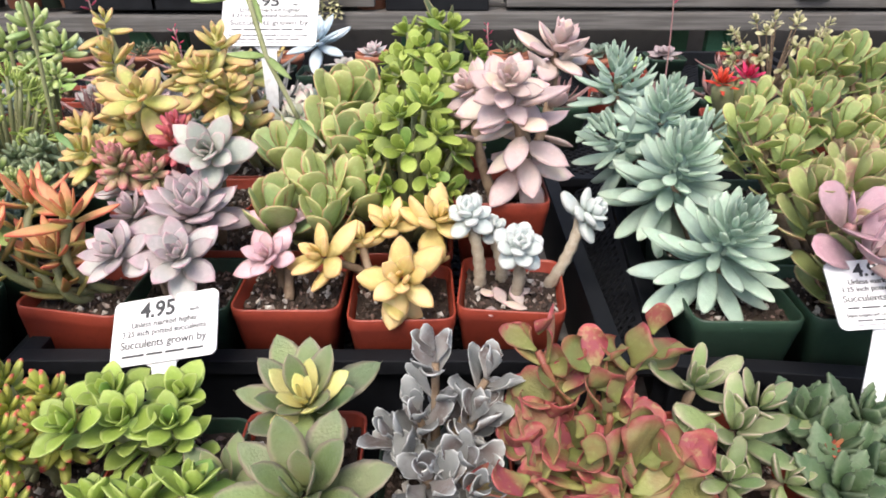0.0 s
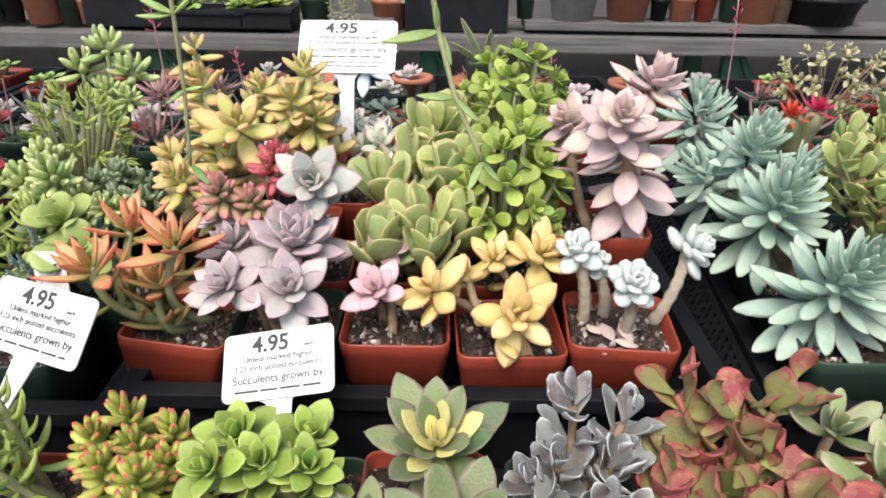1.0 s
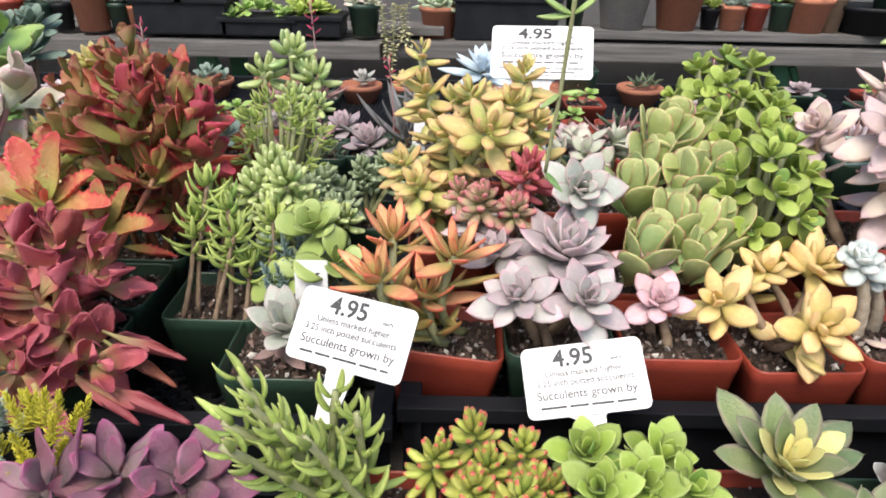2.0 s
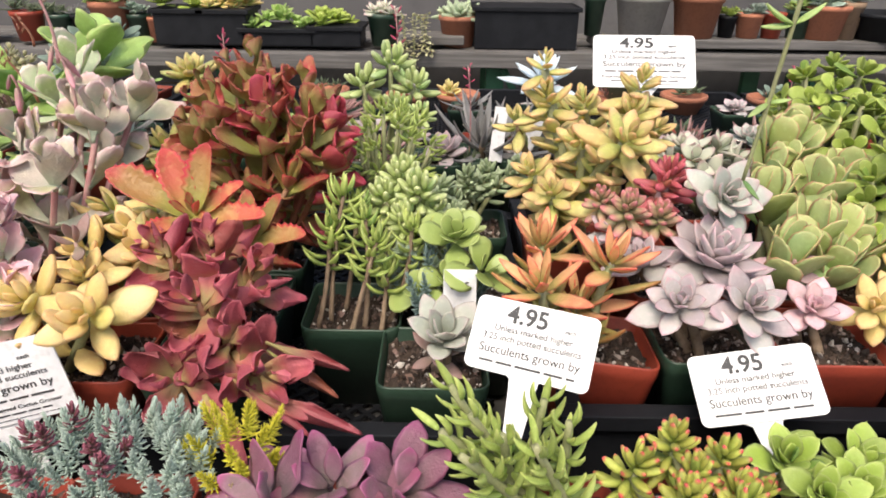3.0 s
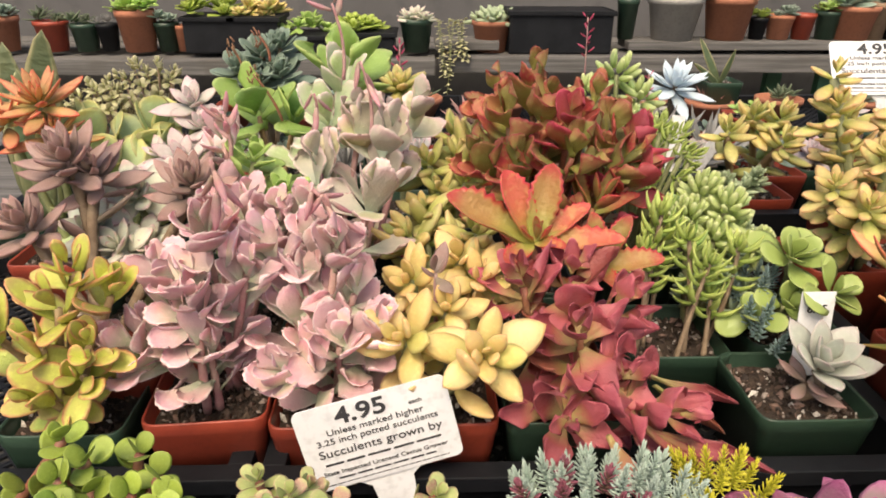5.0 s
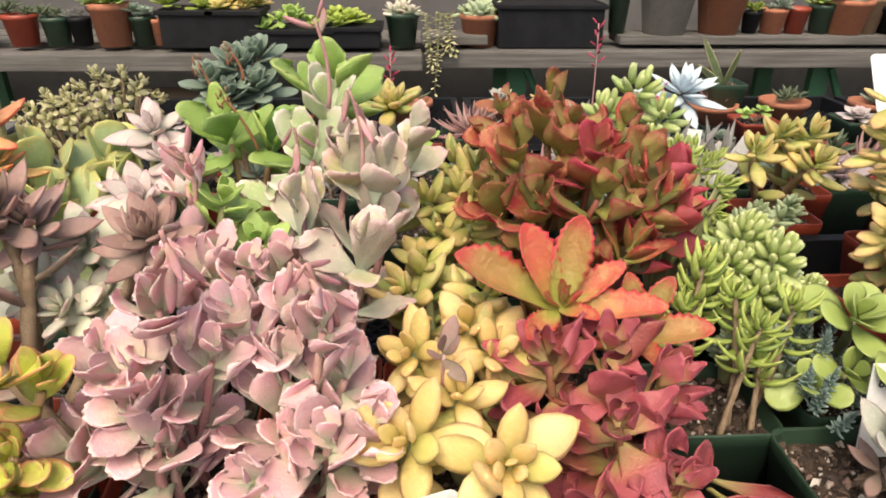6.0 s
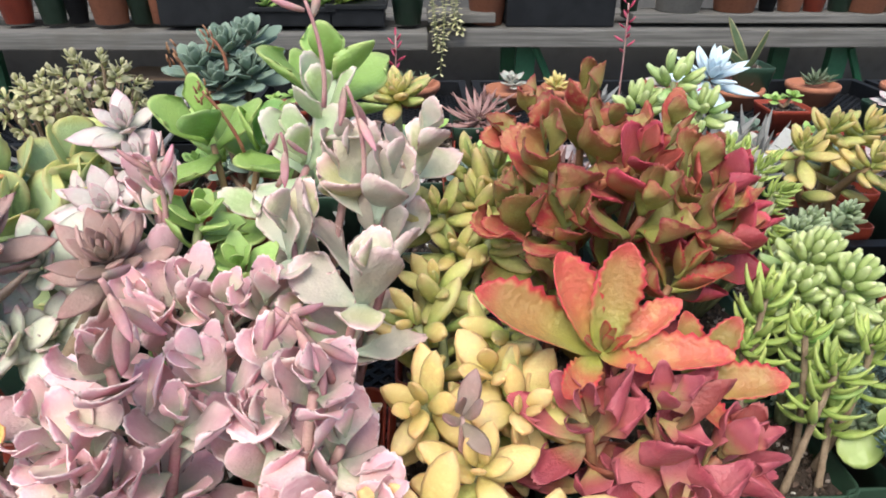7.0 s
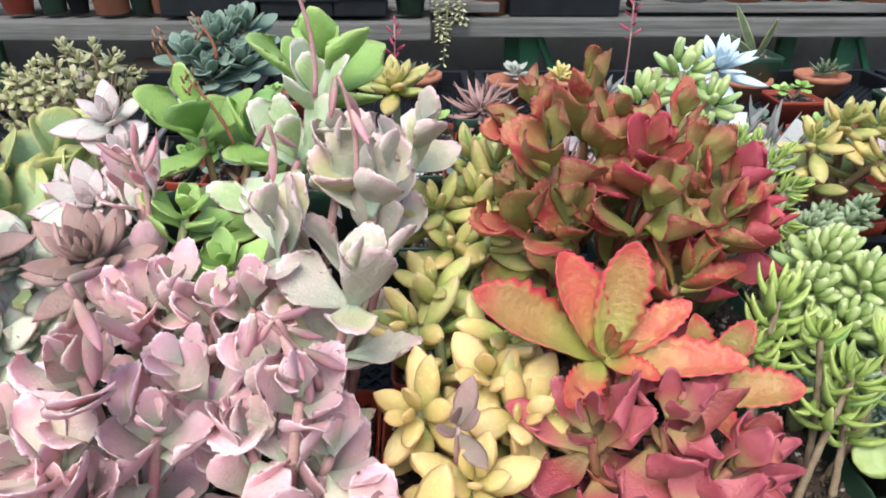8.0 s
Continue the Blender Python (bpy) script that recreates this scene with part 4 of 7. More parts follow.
J2 = potted("blue_grey_jade", "red", (-0.120, 0.735), RIM, "small blue-grey rounded leaves crowding a red pot")
for p, ax in scatter((-0.140, 0.725, 0.925), (0.045, 0.04, 0.03), 10):
    rosette(J2, PALE, p, ax, 0.030, 8, e0=10, e1=75, smin=0.5)
    stem(J2, bend(soil_top(J2), p, (0, 0, 0), 4), STEM_GREEN, 0.003, 0.002)

# ---- tray to the right ----
for at, hd in (((0.228, 0.452), [((0.213, 0.430, 0.957), (0.02, -0.5, 0.85), 0.060, 76, 1.15)]),
               ((0.236, 0.545), [((0.204, 0.530, 0.979), (0, -0.5, 0.9), 0.062, 70, 1.1)]),
               ((0.240, 0.640), [((0.214, 0.620, 0.998), (0, -0.4, 0.9), 0.058, 56, 1.0), ((0.254, 0.600, 0.975), (0.4, -0.4, 0.9), 0.05, 26, 0.9), ((0.149, 0.620, 0.963), (-0.7, -0.4, 0.7), 0.06, 28, 0.9)]),
               ((0.235, 0.735), [((0.184, 0.720, 1.011), (-0.1, -0.2, 1), 0.055, 34, 0.9), ((0.214, 0.740, 0.992), (0.1, -0.2, 1), 0.06, 28, 0.9)])):
    U = potted("blue_green_rosette_plant", "green", at, RIM, "large blue-green rosette of narrow chalky leaves in a green pot")
    for p, ax, r, n, rise in hd:
        axis = Vector(ax).normalized()
        stem(U, bend(soil_top(U), Vector(p) - axis * r * 0.95, (0, 0, 0), 5), STEM_BROWN, 0.007, 0.005)
        rosette(U, BLUE, Vector(p) - axis * r * 0.55, axis, r, n, e0=-45, e1=84, smin=0.20, rise=rise * 1.35, jit=7, power=0.75, hole=0.1)

for at, spec, ks in (((0.318, 0.455), [(0.275, 0.455, 0.963), (0.290, 0.430, 0.937), (0.298, 0.440, 0.913), (0.305, 0.460, 0.968)], BRONZE),
                     ((0.400, 0.645), [(0.323, 0.500, 0.966), (0.354, 0.500, 0.951)], BRONZE),
                     ((0.325, 0.550), [(0.275, 0.560, 0.969), (0.306, 0.560, 0.964), (0.290, 0.540, 0.951), (0.267, 0.580, 0.973)], JADE),
                     ((0.420, 0.550), [(0.342, 0.560, 0.974), (0.329, 0.580, 0.988), (0.370, 0.560, 0.979), (0.355, 0.540, 0.961), (0.379, 0.560, 0.994)], JADE),
                     ((0.340, 0.645), [(0.339, 0.640, 0.976), (0.301, 0.640, 0.973)], JADE),
                     ((0.450, 0.645), [(0.368, 0.660, 1.010), (0.353, 0.660, 1.004), (0.394, 0.660, 1.015), (0.421, 0.660, 0.999)], JADE)):
    K = potted("rounded_jade_plant", "green", at, RIM, "bronze and green jade plant with rounded paddles in a green pot" if ks is BRONZE else "grey-green jade plant with rounded paddles in a green pot")
    for spot in spec:
        place = Vector(spot)
        stem(K, bend(soil_top(K, random.uniform(-0.02, 0.02), random.uniform(-0.02, 0.02)), place, (0, 0, 0), 5), STEM_BROWN, 0.005, 0.004)
        rosette(K, ks, place, (random.uniform(-0.3, 0.3), -0.3, 1), 0.036, 12, e0=32, e1=84, smin=0.6, rise=0.9, hole=0.08, jit=14)
        rosette(K, ks, place - Vector((0, 0, 0.028)), (0, -0.1, 1), 0.036, 7, e0=15, e1=50, smin=0.8, rise=0.5)

PL = potted("pink_paddle_plant", "green", (0.392, 0.458), RIM, "broad pale pink paddle leaves in a green pot")
kalanchoe_tip = ((0.290, 0.400, 0.941), (0.283, 0.420, 0.955))
for spot in kalanchoe_tip:
    stem(PL, bend(soil_top(PL), spot, (0, 0, 0), 5), STEM_PINK, 0.005, 0.004)
    rosette(PL, BLUSH, spot, (0, -0.5, 1), 0.042, 6, e0=25, e1=75, smin=0.7, rise=0.4)

# ---- tray two ----
RIM2 = 0.862
GS = potted("silver_rosette_succulent", "green", (-0.420, 0.460), RIM2, "silvery white rosette in a dark green pot of gritty soil")
heads(GS, SILVERROSE, [((-0.413, 0.448, 0.886), (0.05, -0.5, 1), 0.041, 13)], STEM_BROWN, 0.0, e0=18, e1=70, smin=0.55)
heads(GS, BROWN, [((-0.418, 0.450, 0.870), (0, -0.3, 1), 0.026, 6)], STEM_BROWN, 0.0, e0=-10, e1=10, smin=0.8)

RKpot = potted("red_kalanchoe", "green", (-0.594, 0.462), RIM2, "dark red serrated kalanchoe trailing over a green pot")
def kalanchoe(ob, ks, tips, mat, r=0.05, n=8, base=(0, 0), under=3, bow=(0, 0, 0), e0=10, e1=75, sp=0.02, smin=0.45, up=(0, 25), slim=False, low=0.45):
    for p, ax in tips:
        pts = bend(soil_top(ob, base[0] + random.uniform(-sp, sp), base[1] + random.uniform(-sp, sp)), p, bow)
        stem(ob, pts, mat, 0.0032, 0.0024)
        along(ob, ks, pts, under, r * random.uniform(0.8, 1.1), r * 0.95, up[0], up[1], low, 0.9, True, 24 if slim else 16)
        rosette(ob, ks, p, ax, r, n, e0=e0, e1=e1, smin=smin, rise=0.8 if slim else 0.5, hole=0.03, jit=20 if slim else 12)
kalanchoe(RKpot, DARKRED, [((-0.564, 0.425, 0.892), (0.2, -0.6, 0.8)), ((-0.598, 0.412, 0.872), (-0.1, -0.8, 0.5)), ((-0.588, 0.440, 0.918), (-0.2, -0.5, 0.9)), ((-0.557, 0.470, 0.920), (0.3, -0.3, 1)), ((-0.620, 0.480, 0.933), (-0.3, -0.4, 1)), ((-0.543, 0.410, 0.879), (0.7, -0.5, 0.3)), ((-0.587, 0.480, 0.938), (0, -0.4, 1))], STEM_RED, 0.046, 7, under=4, e0=5, e1=78, up=(-15, 40), slim=True, low=0.35)
for p, d, size, slim in (((-0.540, 0.430, 0.892), (1, -0.05, -0.45), 0.066, 0.30), ((-0.538, 0.425, 0.888), (0.9, -0.05, -0.8), 0.064, 0.32), ((-0.556, 0.405, 0.872), (1, -0.15, -0.42), 0.098, 0.28), ((-0.575, 0.395, 0.872), (0.5, -0.25, -1), 0.060, 0.62), ((-0.560, 0.405, 0.880), (0.9, -0.2, -0.75), 0.072, 0.30)):
    leaf_at(RKpot, [DARKRED[1]], p, d, (0, -0.5, 1), size, slim)
RM = potted("orange_red_kalanchoe", "green", (-0.594, 0.552), RIM2, "orange-red kalanchoe with toothed green-hearted leaves")
stem(RM, bend(soil_top(RM), (-0.610, 0.511, 0.952), (0, -0.02, 0)), STEM_RED, 0.004, 0.003)
for d, size, wide in (((-0.064, 0.010, 0.028), 0.076, 1.0), ((-0.023, 0.022, 0.042), 0.060, 1.05), ((0.014, 0.022, 0.046), 0.062, 1.05), ((0.060, -0.012, 0.000), 0.068, 1.0), ((-0.022, -0.028, -0.006), 0.046, 1.1), ((0.045, 0.012, 0.020), 0.052, 1.0), ((0.020, -0.026, 0.004), 0.034, 1.0)):
    leaf_at(RM, ORANGEK, (-0.610, 0.511, 0.954), d, (0, -0.55, 1), size, wide)
rosette(RM, ORANGEK, (-0.608, 0.509, 0.958), (0, -0.4, 1), 0.026, 5, e0=45, e1=80, smin=0.6)
stem(RM, bend(soil_top(RM, 0.02, 0), (-0.563, 0.503, 0.936), (0, -0.02, 0)), STEM_RED, 0.004, 0.003)
for d, size, wide in (((0.044, -0.008, 0.004), 0.050, 1.1), ((0.026, 0.014, 0.032), 0.046, 1.1), ((-0.004, 0.014, 0.032), 0.042, 1.0), ((0.006, -0.024, -0.006), 0.034, 1.1), ((-0.026, -0.012, 0.006), 0.034, 1.0)):
    leaf_at(RM, ORANGEK, (-0.563, 0.503, 0.938), d, (0, -0.55, 1), size, wide)
kalanchoe(RM, ORANGEK, [((-0.550, 0.575, 0.955), (0.3, -0.3, 1))], STEM_RED, 0.052, 8, e0=10, e1=66, under=1, smin=0.5)
RT = potted("olive_red_kalanchoe", "green", (-0.590, 0.642), RIM2, "tall red and olive kalanchoe with crinkled leaves")
kalanchoe(RT, OLIVEK, [((-0.618, 0.620, 1.014), (-0.3, -0.3, 1)), ((-0.583, 0.630, 1.022), (0, -0.3, 1)), ((-0.544, 0.640, 1.018), (0.2, -0.2, 1)), ((-0.529, 0.590, 0.986), (0.5, -0.3, 0.9)), ((-0.568, 0.590, 0.994), (0.1, -0.5, 0.9)), ((-0.608, 0.600, 0.982), (-0.2, -0.5, 0.9)), ((-0.616, 0.680, 1.019), (-0.3, 0, 1)), ((-0.592, 0.660, 1.033), (0, -0.1, 1)), ((-0.532, 0.620, 1.001), (0.3, -0.3, 1)), ((-0.635, 0.620, 0.982), (-0.5, -0.3, 0.9))], STEM_RED, 0.050, 5, under=3, e0=25, e1=80, up=(5, 50), slim=True, low=0.45)
kalanchoe(RT, REDK, [((-0.520, 0.610, 0.997), (0.5, -0.2, 1)), ((-0.568, 0.610, 1.013), (0, -0.4, 1)), ((-0.516, 0.590, 0.973), (0.6, -0.2, 0.8))], STEM_RED, 0.046, 6, under=3, e0=25, e1=80, up=(5, 50), slim=True)

GD = potted("golden_sedum", "red", (-0.682, 0.462), RIM2, "golden yellow star rosettes in a red pot")
heads(GD, GOLD, [((-0.654, 0.415, 0.919), (0.1, -0.85, 0.7), 0.044, 12), ((-0.703, 0.435, 0.919), (-0.4, -0.6, 0.8), 0.044, 11), ((-0.676, 0.460, 0.926), (0, -0.4, 1), 0.035, 10)], STEM_GREEN, 0.02, under=4, e0=-8, rise=0.4, smin=0.35)
LM = potted("lime_gold_sedum", "red", (-0.680, 0.552), RIM2, "lime and gold fat-leaved sedum filling its pot")
for p, ax in (((-0.651, 0.545, 0.946), (0, -0.7, 0.8)), ((-0.650, 0.500, 0.929), (0.1, -0.7, 0.7)), ((-0.663, 0.520, 0.934), (-0.2, -0.6, 0.8)), ((-0.702, 0.570, 0.933), (-0.6, -0.4, 0.6)), ((-0.690, 0.600, 0.941), (-0.2, -0.5, 0.8)), ((-0.634, 0.510, 0.916), (0.5, -0.5, 0.7)), ((-0.700, 0.510, 0.922), (-0.4, -0.6, 0.6))):
    pts = bend(soil_top(LM), p, (0, 0, 0), 6)
    stem(LM, pts, STEM_GREEN, 0.004, 0.003)
    along(LM, LIME, pts, 7, 0.032, 0.034, 5, 30, 0.4, 0.92)
    rosette(LM, GOLD if p[1] < 0.53 else LIME, p, ax, 0.036, 9, e0=-5, e1=75, smin=0.45, rise=0.5)
LM2 = potted("lime_gold_sedum", "red", (-0.676, 0.645), RIM2, "lime and gold fat-leaved sedum filling its pot")
for p, ax in (((-0.657, 0.680, 0.965), (0, -0.4, 1)), ((-0.676, 0.640, 0.946), (-0.2, -0.5, 0.8)), ((-0.652, 0.640, 0.955), (0.2, -0.5, 0.8)), ((-0.642, 0.700, 0.976), (0.2, -0.2, 1)), ((-0.658, 0.720, 0.978), (0, -0.2, 1)), ((-0.684, 0.660, 0.965), (-0.3, -0.4, 1))):
    pts = bend(soil_top(LM2), p, (0, 0, 0), 6)
    stem(LM2, pts, STEM_GREEN, 0.004, 0.003)
    along(LM2, LIME, pts, 7, 0.03, 0.034, 5, 30, 0.4, 0.92)
    rosette(LM2, LIME, p, ax, 0.036, 9, e0=-5, e1=75, smin=0.45, rise=0.5)

PK = potted("pink_kalanchoe", "red", (-0.843, 0.468), RIM2, "pink and grey scalloped kalanchoe in a red pot", turn=4)
kalanchoe(PK, PINKK, [((-0.839, 0.460, 0.896), (0.1, -0.5, 0.9)), ((-0.864, 0.470, 0.948), (-0.2, -0.4, 1)), ((-0.883, 0.450, 0.907), (-0.7, -0.4, 0.8)), ((-0.834, 0.470, 0.982), (0, -0.4, 1)), ((-0.845, 0.450, 0.953), (-0.3, -0.5, 0.8)), ((-0.841, 0.450, 0.933), (0, -0.5, 0.9)), ((-0.811, 0.470, 0.948), (0.3, -0.4, 1))], STEM_PINK, 0.040, 6, under=4, e0=30, e1=84, up=(22, 62), slim=True, low=0.35)
PK2 = potted("pink_kalanchoe", "red", (-0.757, 0.468), RIM2 - 0.006, "pink and grey scalloped kalanchoe in a red pot")
kalanchoe(PK2, PINKK, [((-0.747, 0.440, 0.912), (0.1, -0.4, 1)), ((-0.773, 0.470, 0.943), (0, -0.3, 1)), ((-0.739, 0.470, 0.934), (0.2, -0.2, 1)), ((-0.749, 0.470, 0.966), (0.1, -0.3, 1)), ((-0.781, 0.430, 0.897), (-0.3, -0.6, 0.8)), ((-0.799, 0.490, 0.960), (-0.1, -0.3, 1)), ((-0.763, 0.490, 0.964), (0, -0.2, 1)), ((-0.728, 0.440, 0.921), (0.5, -0.2, 1))], STEM_PINK, 0.040, 6, under=4, e0=30, e1=84, up=(22, 62), slim=True, low=0.35)
PK3 = potted("pink_kalanchoe", "red", (-0.765, 0.560), RIM2, "pink and grey scalloped kalanchoe in a red pot")
kalanchoe(PK3, GREYK, [((-0.731, 0.545, 0.975), (0.1, -0.5, 1)), ((-0.773, 0.580, 0.985), (-0.1, -0.4, 1)), ((-0.722, 0.610, 1.000), (0.3, -0.3, 1)), ((-0.702, 0.650, 1.012), (0.4, -0.2, 1)), ((-0.745, 0.640, 1.004), (0, -0.3, 1))], STEM_PINK, 0.051, 5, under=3, e0=26, e1=82, up=(25, 60), slim=True, low=0.4)
PK4 = potted("pink_kalanchoe", "green", (-0.850, 0.560), RIM2, "pink and grey scalloped kalanchoe in a green pot")
kalanchoe(PK4, PINKK, [((-0.827, 0.560, 0.963), (0.1, -0.5, 1)), ((-0.852, 0.600, 1.005), (0, -0.2, 1)), ((-0.805, 0.550, 0.957), (0.2, -0.4, 1)), ((-0.785, 0.550, 0.960), (0.2, -0.4, 1)), ((-0.848, 0.550, 0.958), (-0.2, -0.5, 1))], STEM_PINK, 0.040, 6, under=4, e0=30, e1=84, up=(22, 62), slim=True, low=0.35)
kalanchoe(PK4, GREENK, [((-0.804, 0.580, 0.967), (0, -0.4, 1)), ((-0.830, 0.600, 0.989), (0.3, -0.2, 1))], STEM_GREEN, 0.032, 8, under=2)

KG = potted("green_paddle_kalanchoe", "green", (-0.840, 0.700), RIM2, "bright green paddle-leaved kalanchoe with red flower stalks")
kalanchoe(KG, GREENK, [((-0.848, 0.710, 1.000), (-0.2, -0.3, 1)), ((-0.820, 0.725, 0.985), (0.3, -0.3, 1))], STEM_TAN, 0.060, 6, under=1, e0=12, e1=66, smin=0.7, up=(0, 30), low=0.6)
kalanchoe(KG, GREENK, [((-0.762, 0.715, 1.040), (0.1, -0.1, 1))], STEM_TAN, 0.062, 5, under=2, e0=18, e1=55, smin=0.7, up=(0, 30), low=0.7)
kalanchoe(KG, VARK, [((-0.762, 0.670, 1.030), (0, -0.2, 1)), ((-0.772, 0.650, 1.005), (-0.2, -0.4, 1))], STEM_PINK, 0.050, 6, under=1, e0=20, e1=84, smin=0.7, up=(5, 45), low=0.7)
for p0, p1 in (((-0.824, 0.700, 0.998), (-0.847, 0.700, 1.042)), ((-0.857, 0.720, 1.023), (-0.869, 0.720, 1.064)), ((-0.839, 0.740, 1.047), (-0.847, 0.740, 1.071))):
    stem(KG, bend(p0, p1, (0.003, 0, 0.0), 8), STEM_RED, 0.0013, 0.0010, 0.2)
    for q in range(9):
        w = Vector(p1) + Vector((random.uniform(-0.004, 0.004), random.uniform(-0.003, 0.003), random.uniform(-0.012, 0.004)))
        stem(KG, [w, w + Vector((random.uniform(-0.004, 0.004), 0, 0.005))], STEM_RED, 0.0009, 0.0005)

PD = potted("round_paddle_plant", "green", (-0.985, 0.690), RIM2, "thick round green paddles turning yellow at the edges")
kalanchoe(PD, BIGPAD, [((-0.992, 0.690, 0.945), (0, -0.5, 1)), ((-1.012, 0.720, 0.968), (-0.2, -0.2, 1)), ((-0.960, 0.735, 0.965), (0.2, -0.2, 1)), ((-1.026, 0.700, 0.955), (-0.4, -0.4, 1)), ((-0.950, 0.710, 0.950), (0.3, -0.2, 1))], STEM_GREEN, 0.054, 6, under=1, e0=35, e1=84, smin=0.7)
PW = potted("pink_white_rosette", "green", (-0.905, 0.735), RIM2, "whitish rosettes flushed with pink")
heads(PW, PINKWHITE, [((-0.913, 0.720, 1.010), (0.1, -0.5, 0.9), 0.036, 14), ((-0.909, 0.660, 0.972), (0, -0.7, 0.8), 0.038, 17), ((-0.901, 0.700, 0.992), (0, -0.5, 0.9), 0.035, 12), ((-0.935, 0.680, 0.971), (-0.3, -0.4, 0.9), 0.03, 12)], STEM_GREEN, 0.02, e0=0)
PG = potted("pale_green_rosette", "green", (-0.930, 0.600), RIM2, "pale green rosettes dusted with white")
heads(PG, PALE, [((-0.935, 0.610, 0.955), (0, -0.7, 0.8), 0.045, 17), ((-0.940, 0.570, 0.925), (-0.3, -0.6, 0.8), 0.04, 15), ((-0.922, 0.580, 0.924), (0.2, -0.6, 0.8), 0.035, 14), ((-0.967, 0.590, 0.934), (-0.2, -0.6, 0.8), 0.04, 14)], STEM_GREEN, 0.02, e0=-5)
BR = potted("brown_rosette", "red", (-0.930, 0.515), RIM2, "brownish pink rosettes with pointed leaves")
heads(BR, BROWN, [((-0.874, 0.575, 0.977), (0.1, -0.5, 0.9), 0.044, 26), ((-0.965, 0.570, 1.000), (-0.1, -0.4, 0.9), 0.046, 26), ((-0.985, 0.530, 0.962), (-0.2, -0.4, 0.9), 0.040, 22), ((-0.952, 0.580, 0.985), (0, -0.5, 0.9), 0.040, 20)], STEM_BROWN, 0.02, 0.005, 0.004, under=3, e0=-10, rise=0.6)
RE = potted("red_edged_kalanchoe", "green", (-0.935, 0.462), RIM2 - 0.004, "yellow-green cupped leaves edged in red in a green pot")
kalanchoe(RE, REDEDGE, [((-0.913, 0.450, 0.963), (0, -0.4, 1)), ((-0.922, 0.440, 0.943), (-0.2, -0.4, 1)), ((-0.933, 0.430, 0.920), (-0.2, -0.5, 1)), ((-0.906, 0.420, 0.905), (0.1, -0.7, 0.6)), ((-0.893, 0.450, 0.946), (0.4, -0.2, 1)), ((-0.932, 0.420, 0.888), (-0.3, -0.7, 0.6)), ((-0.904, 0.430, 0.920), (0.3, -0.5, 0.8)), ((-0.969, 0.440, 0.927), (-0.3, -0.4, 1))], STEM_TAN, 0.036, 7, under=2, e0=15, e1=78, up=(0, 50), slim=True)

# row behind: upright green sedums
GN = potted("green_finger_sedum", "green", (-0.490, 0.537), RIM2, "green finger-leaved sedum on bare ringed stems in a green pot")
for p, b0, n in (((-0.498, 0.560, 0.959), (-0.02, -0.01), 24), ((-0.511, 0.550, 0.930), (-0.03, -0.02), 20), ((-0.479, 0.545, 0.941), (0.01, -0.02), 20), ((-0.460, 0.530, 0.900), (0.025, -0.025), 16), ((-0.468, 0.525, 0.928), (0.0, -0.03), 20), ((-0.489, 0.575, 0.940), (-0.01, 0.01), 20), ((-0.440, 0.540, 0.935), (0.03, -0.01), 20)):
    pts = bend(soil_top(GN, *b0), p, (random.uniform(-0.006, 0.006), 0, 0), 12)
    stem(GN, pts, STEM_BROWN, 0.0022, 0.0016, 0.2)
    along(GN, NARROW, pts, n - 6, 0.025, 0.021, -15, 30, 0.6, 1.0, False, 16)
    rosette(GN, NARROW, p, (0, -0.2, 1), 0.021, 8, e0=10, e1=75, smin=0.6)
for p, n, r in (((-0.451, 0.600, 0.955), 34, 0.024), ((-0.436, 0.580, 0.948), 34, 0.024), ((-0.465, 0.585, 0.940), 30, 0.023), ((-0.447, 0.570, 0.926), 30, 0.022), ((-0.425, 0.590, 0.925), 30, 0.021), ((-0.391, 0.600, 0.907), 34, 0.018), ((-0.415, 0.590, 0.903), 30, 0.017), ((-0.400, 0.585, 0.918), 30, 0.016)):
    stem(GN, bend(soil_top(GN, 0.03, 0.03), p, (0, 0, 0), 6), STEM_GREEN, 0.004, 0.003)
    rosette(GN, JELLY, p, (random.uniform(-0.2, 0.2), -0.4, 1), r, n, e0=-35, e1=82, smin=0.6, rise=1.3, hole=0.2)
JL = potted("pale_bean_sedum", "green", (-0.490, 0.800), RIM2, "pale green bean-leaved sedum heads on tall stems")
for p, r, n in (((-0.476, 0.806, 1.022), 0.029, 16), ((-0.506, 0.800, 1.000), 0.028, 15), ((-0.449, 0.800, 0.998), 0.028, 15), ((-0.468, 0.770, 0.982), 0.020, 18), ((-0.440, 0.760, 0.976), 0.018, 16), ((-0.455, 0.740, 0.968), 0.018, 16)):
    pts = bend(soil_top(JL, random.uniform(-0.02, 0.02), random.uniform(-0.02, 0.02)), p, (0, 0, 0), 6)
    stem(JL, pts, STEM_GREEN, 0.003, 0.0026)
    rosette(JL, JELLY, p, (random.uniform(-0.2, 0.2), -0.3, 1), r, n, e0=-30, e1=86, smin=0.62, rise=0.7, hole=0.22, jit=5)
SG = potted("small_green_jade", "green", (-0.475, 0.690), RIM2, "small-leaved glossy green jade bush")
for p, ax in scatter((-0.465, 0.690, 0.950), (0.045, 0.045, 0.055), 26, -0.5):
    stem(SG, bend(soil_top(SG), p, (0, 0, 0), 4), STEM_GREEN, 0.003, 0.002)
    rosette(SG, NARROW, p, ax, 0.017, 12, e0=0, e1=75, smin=0.5, rise=1.0)
BU = potted("burro_tail", "green", (-0.385, 0.725), RIM2, "pale blue-green burro's tail with tiny fat leaves")
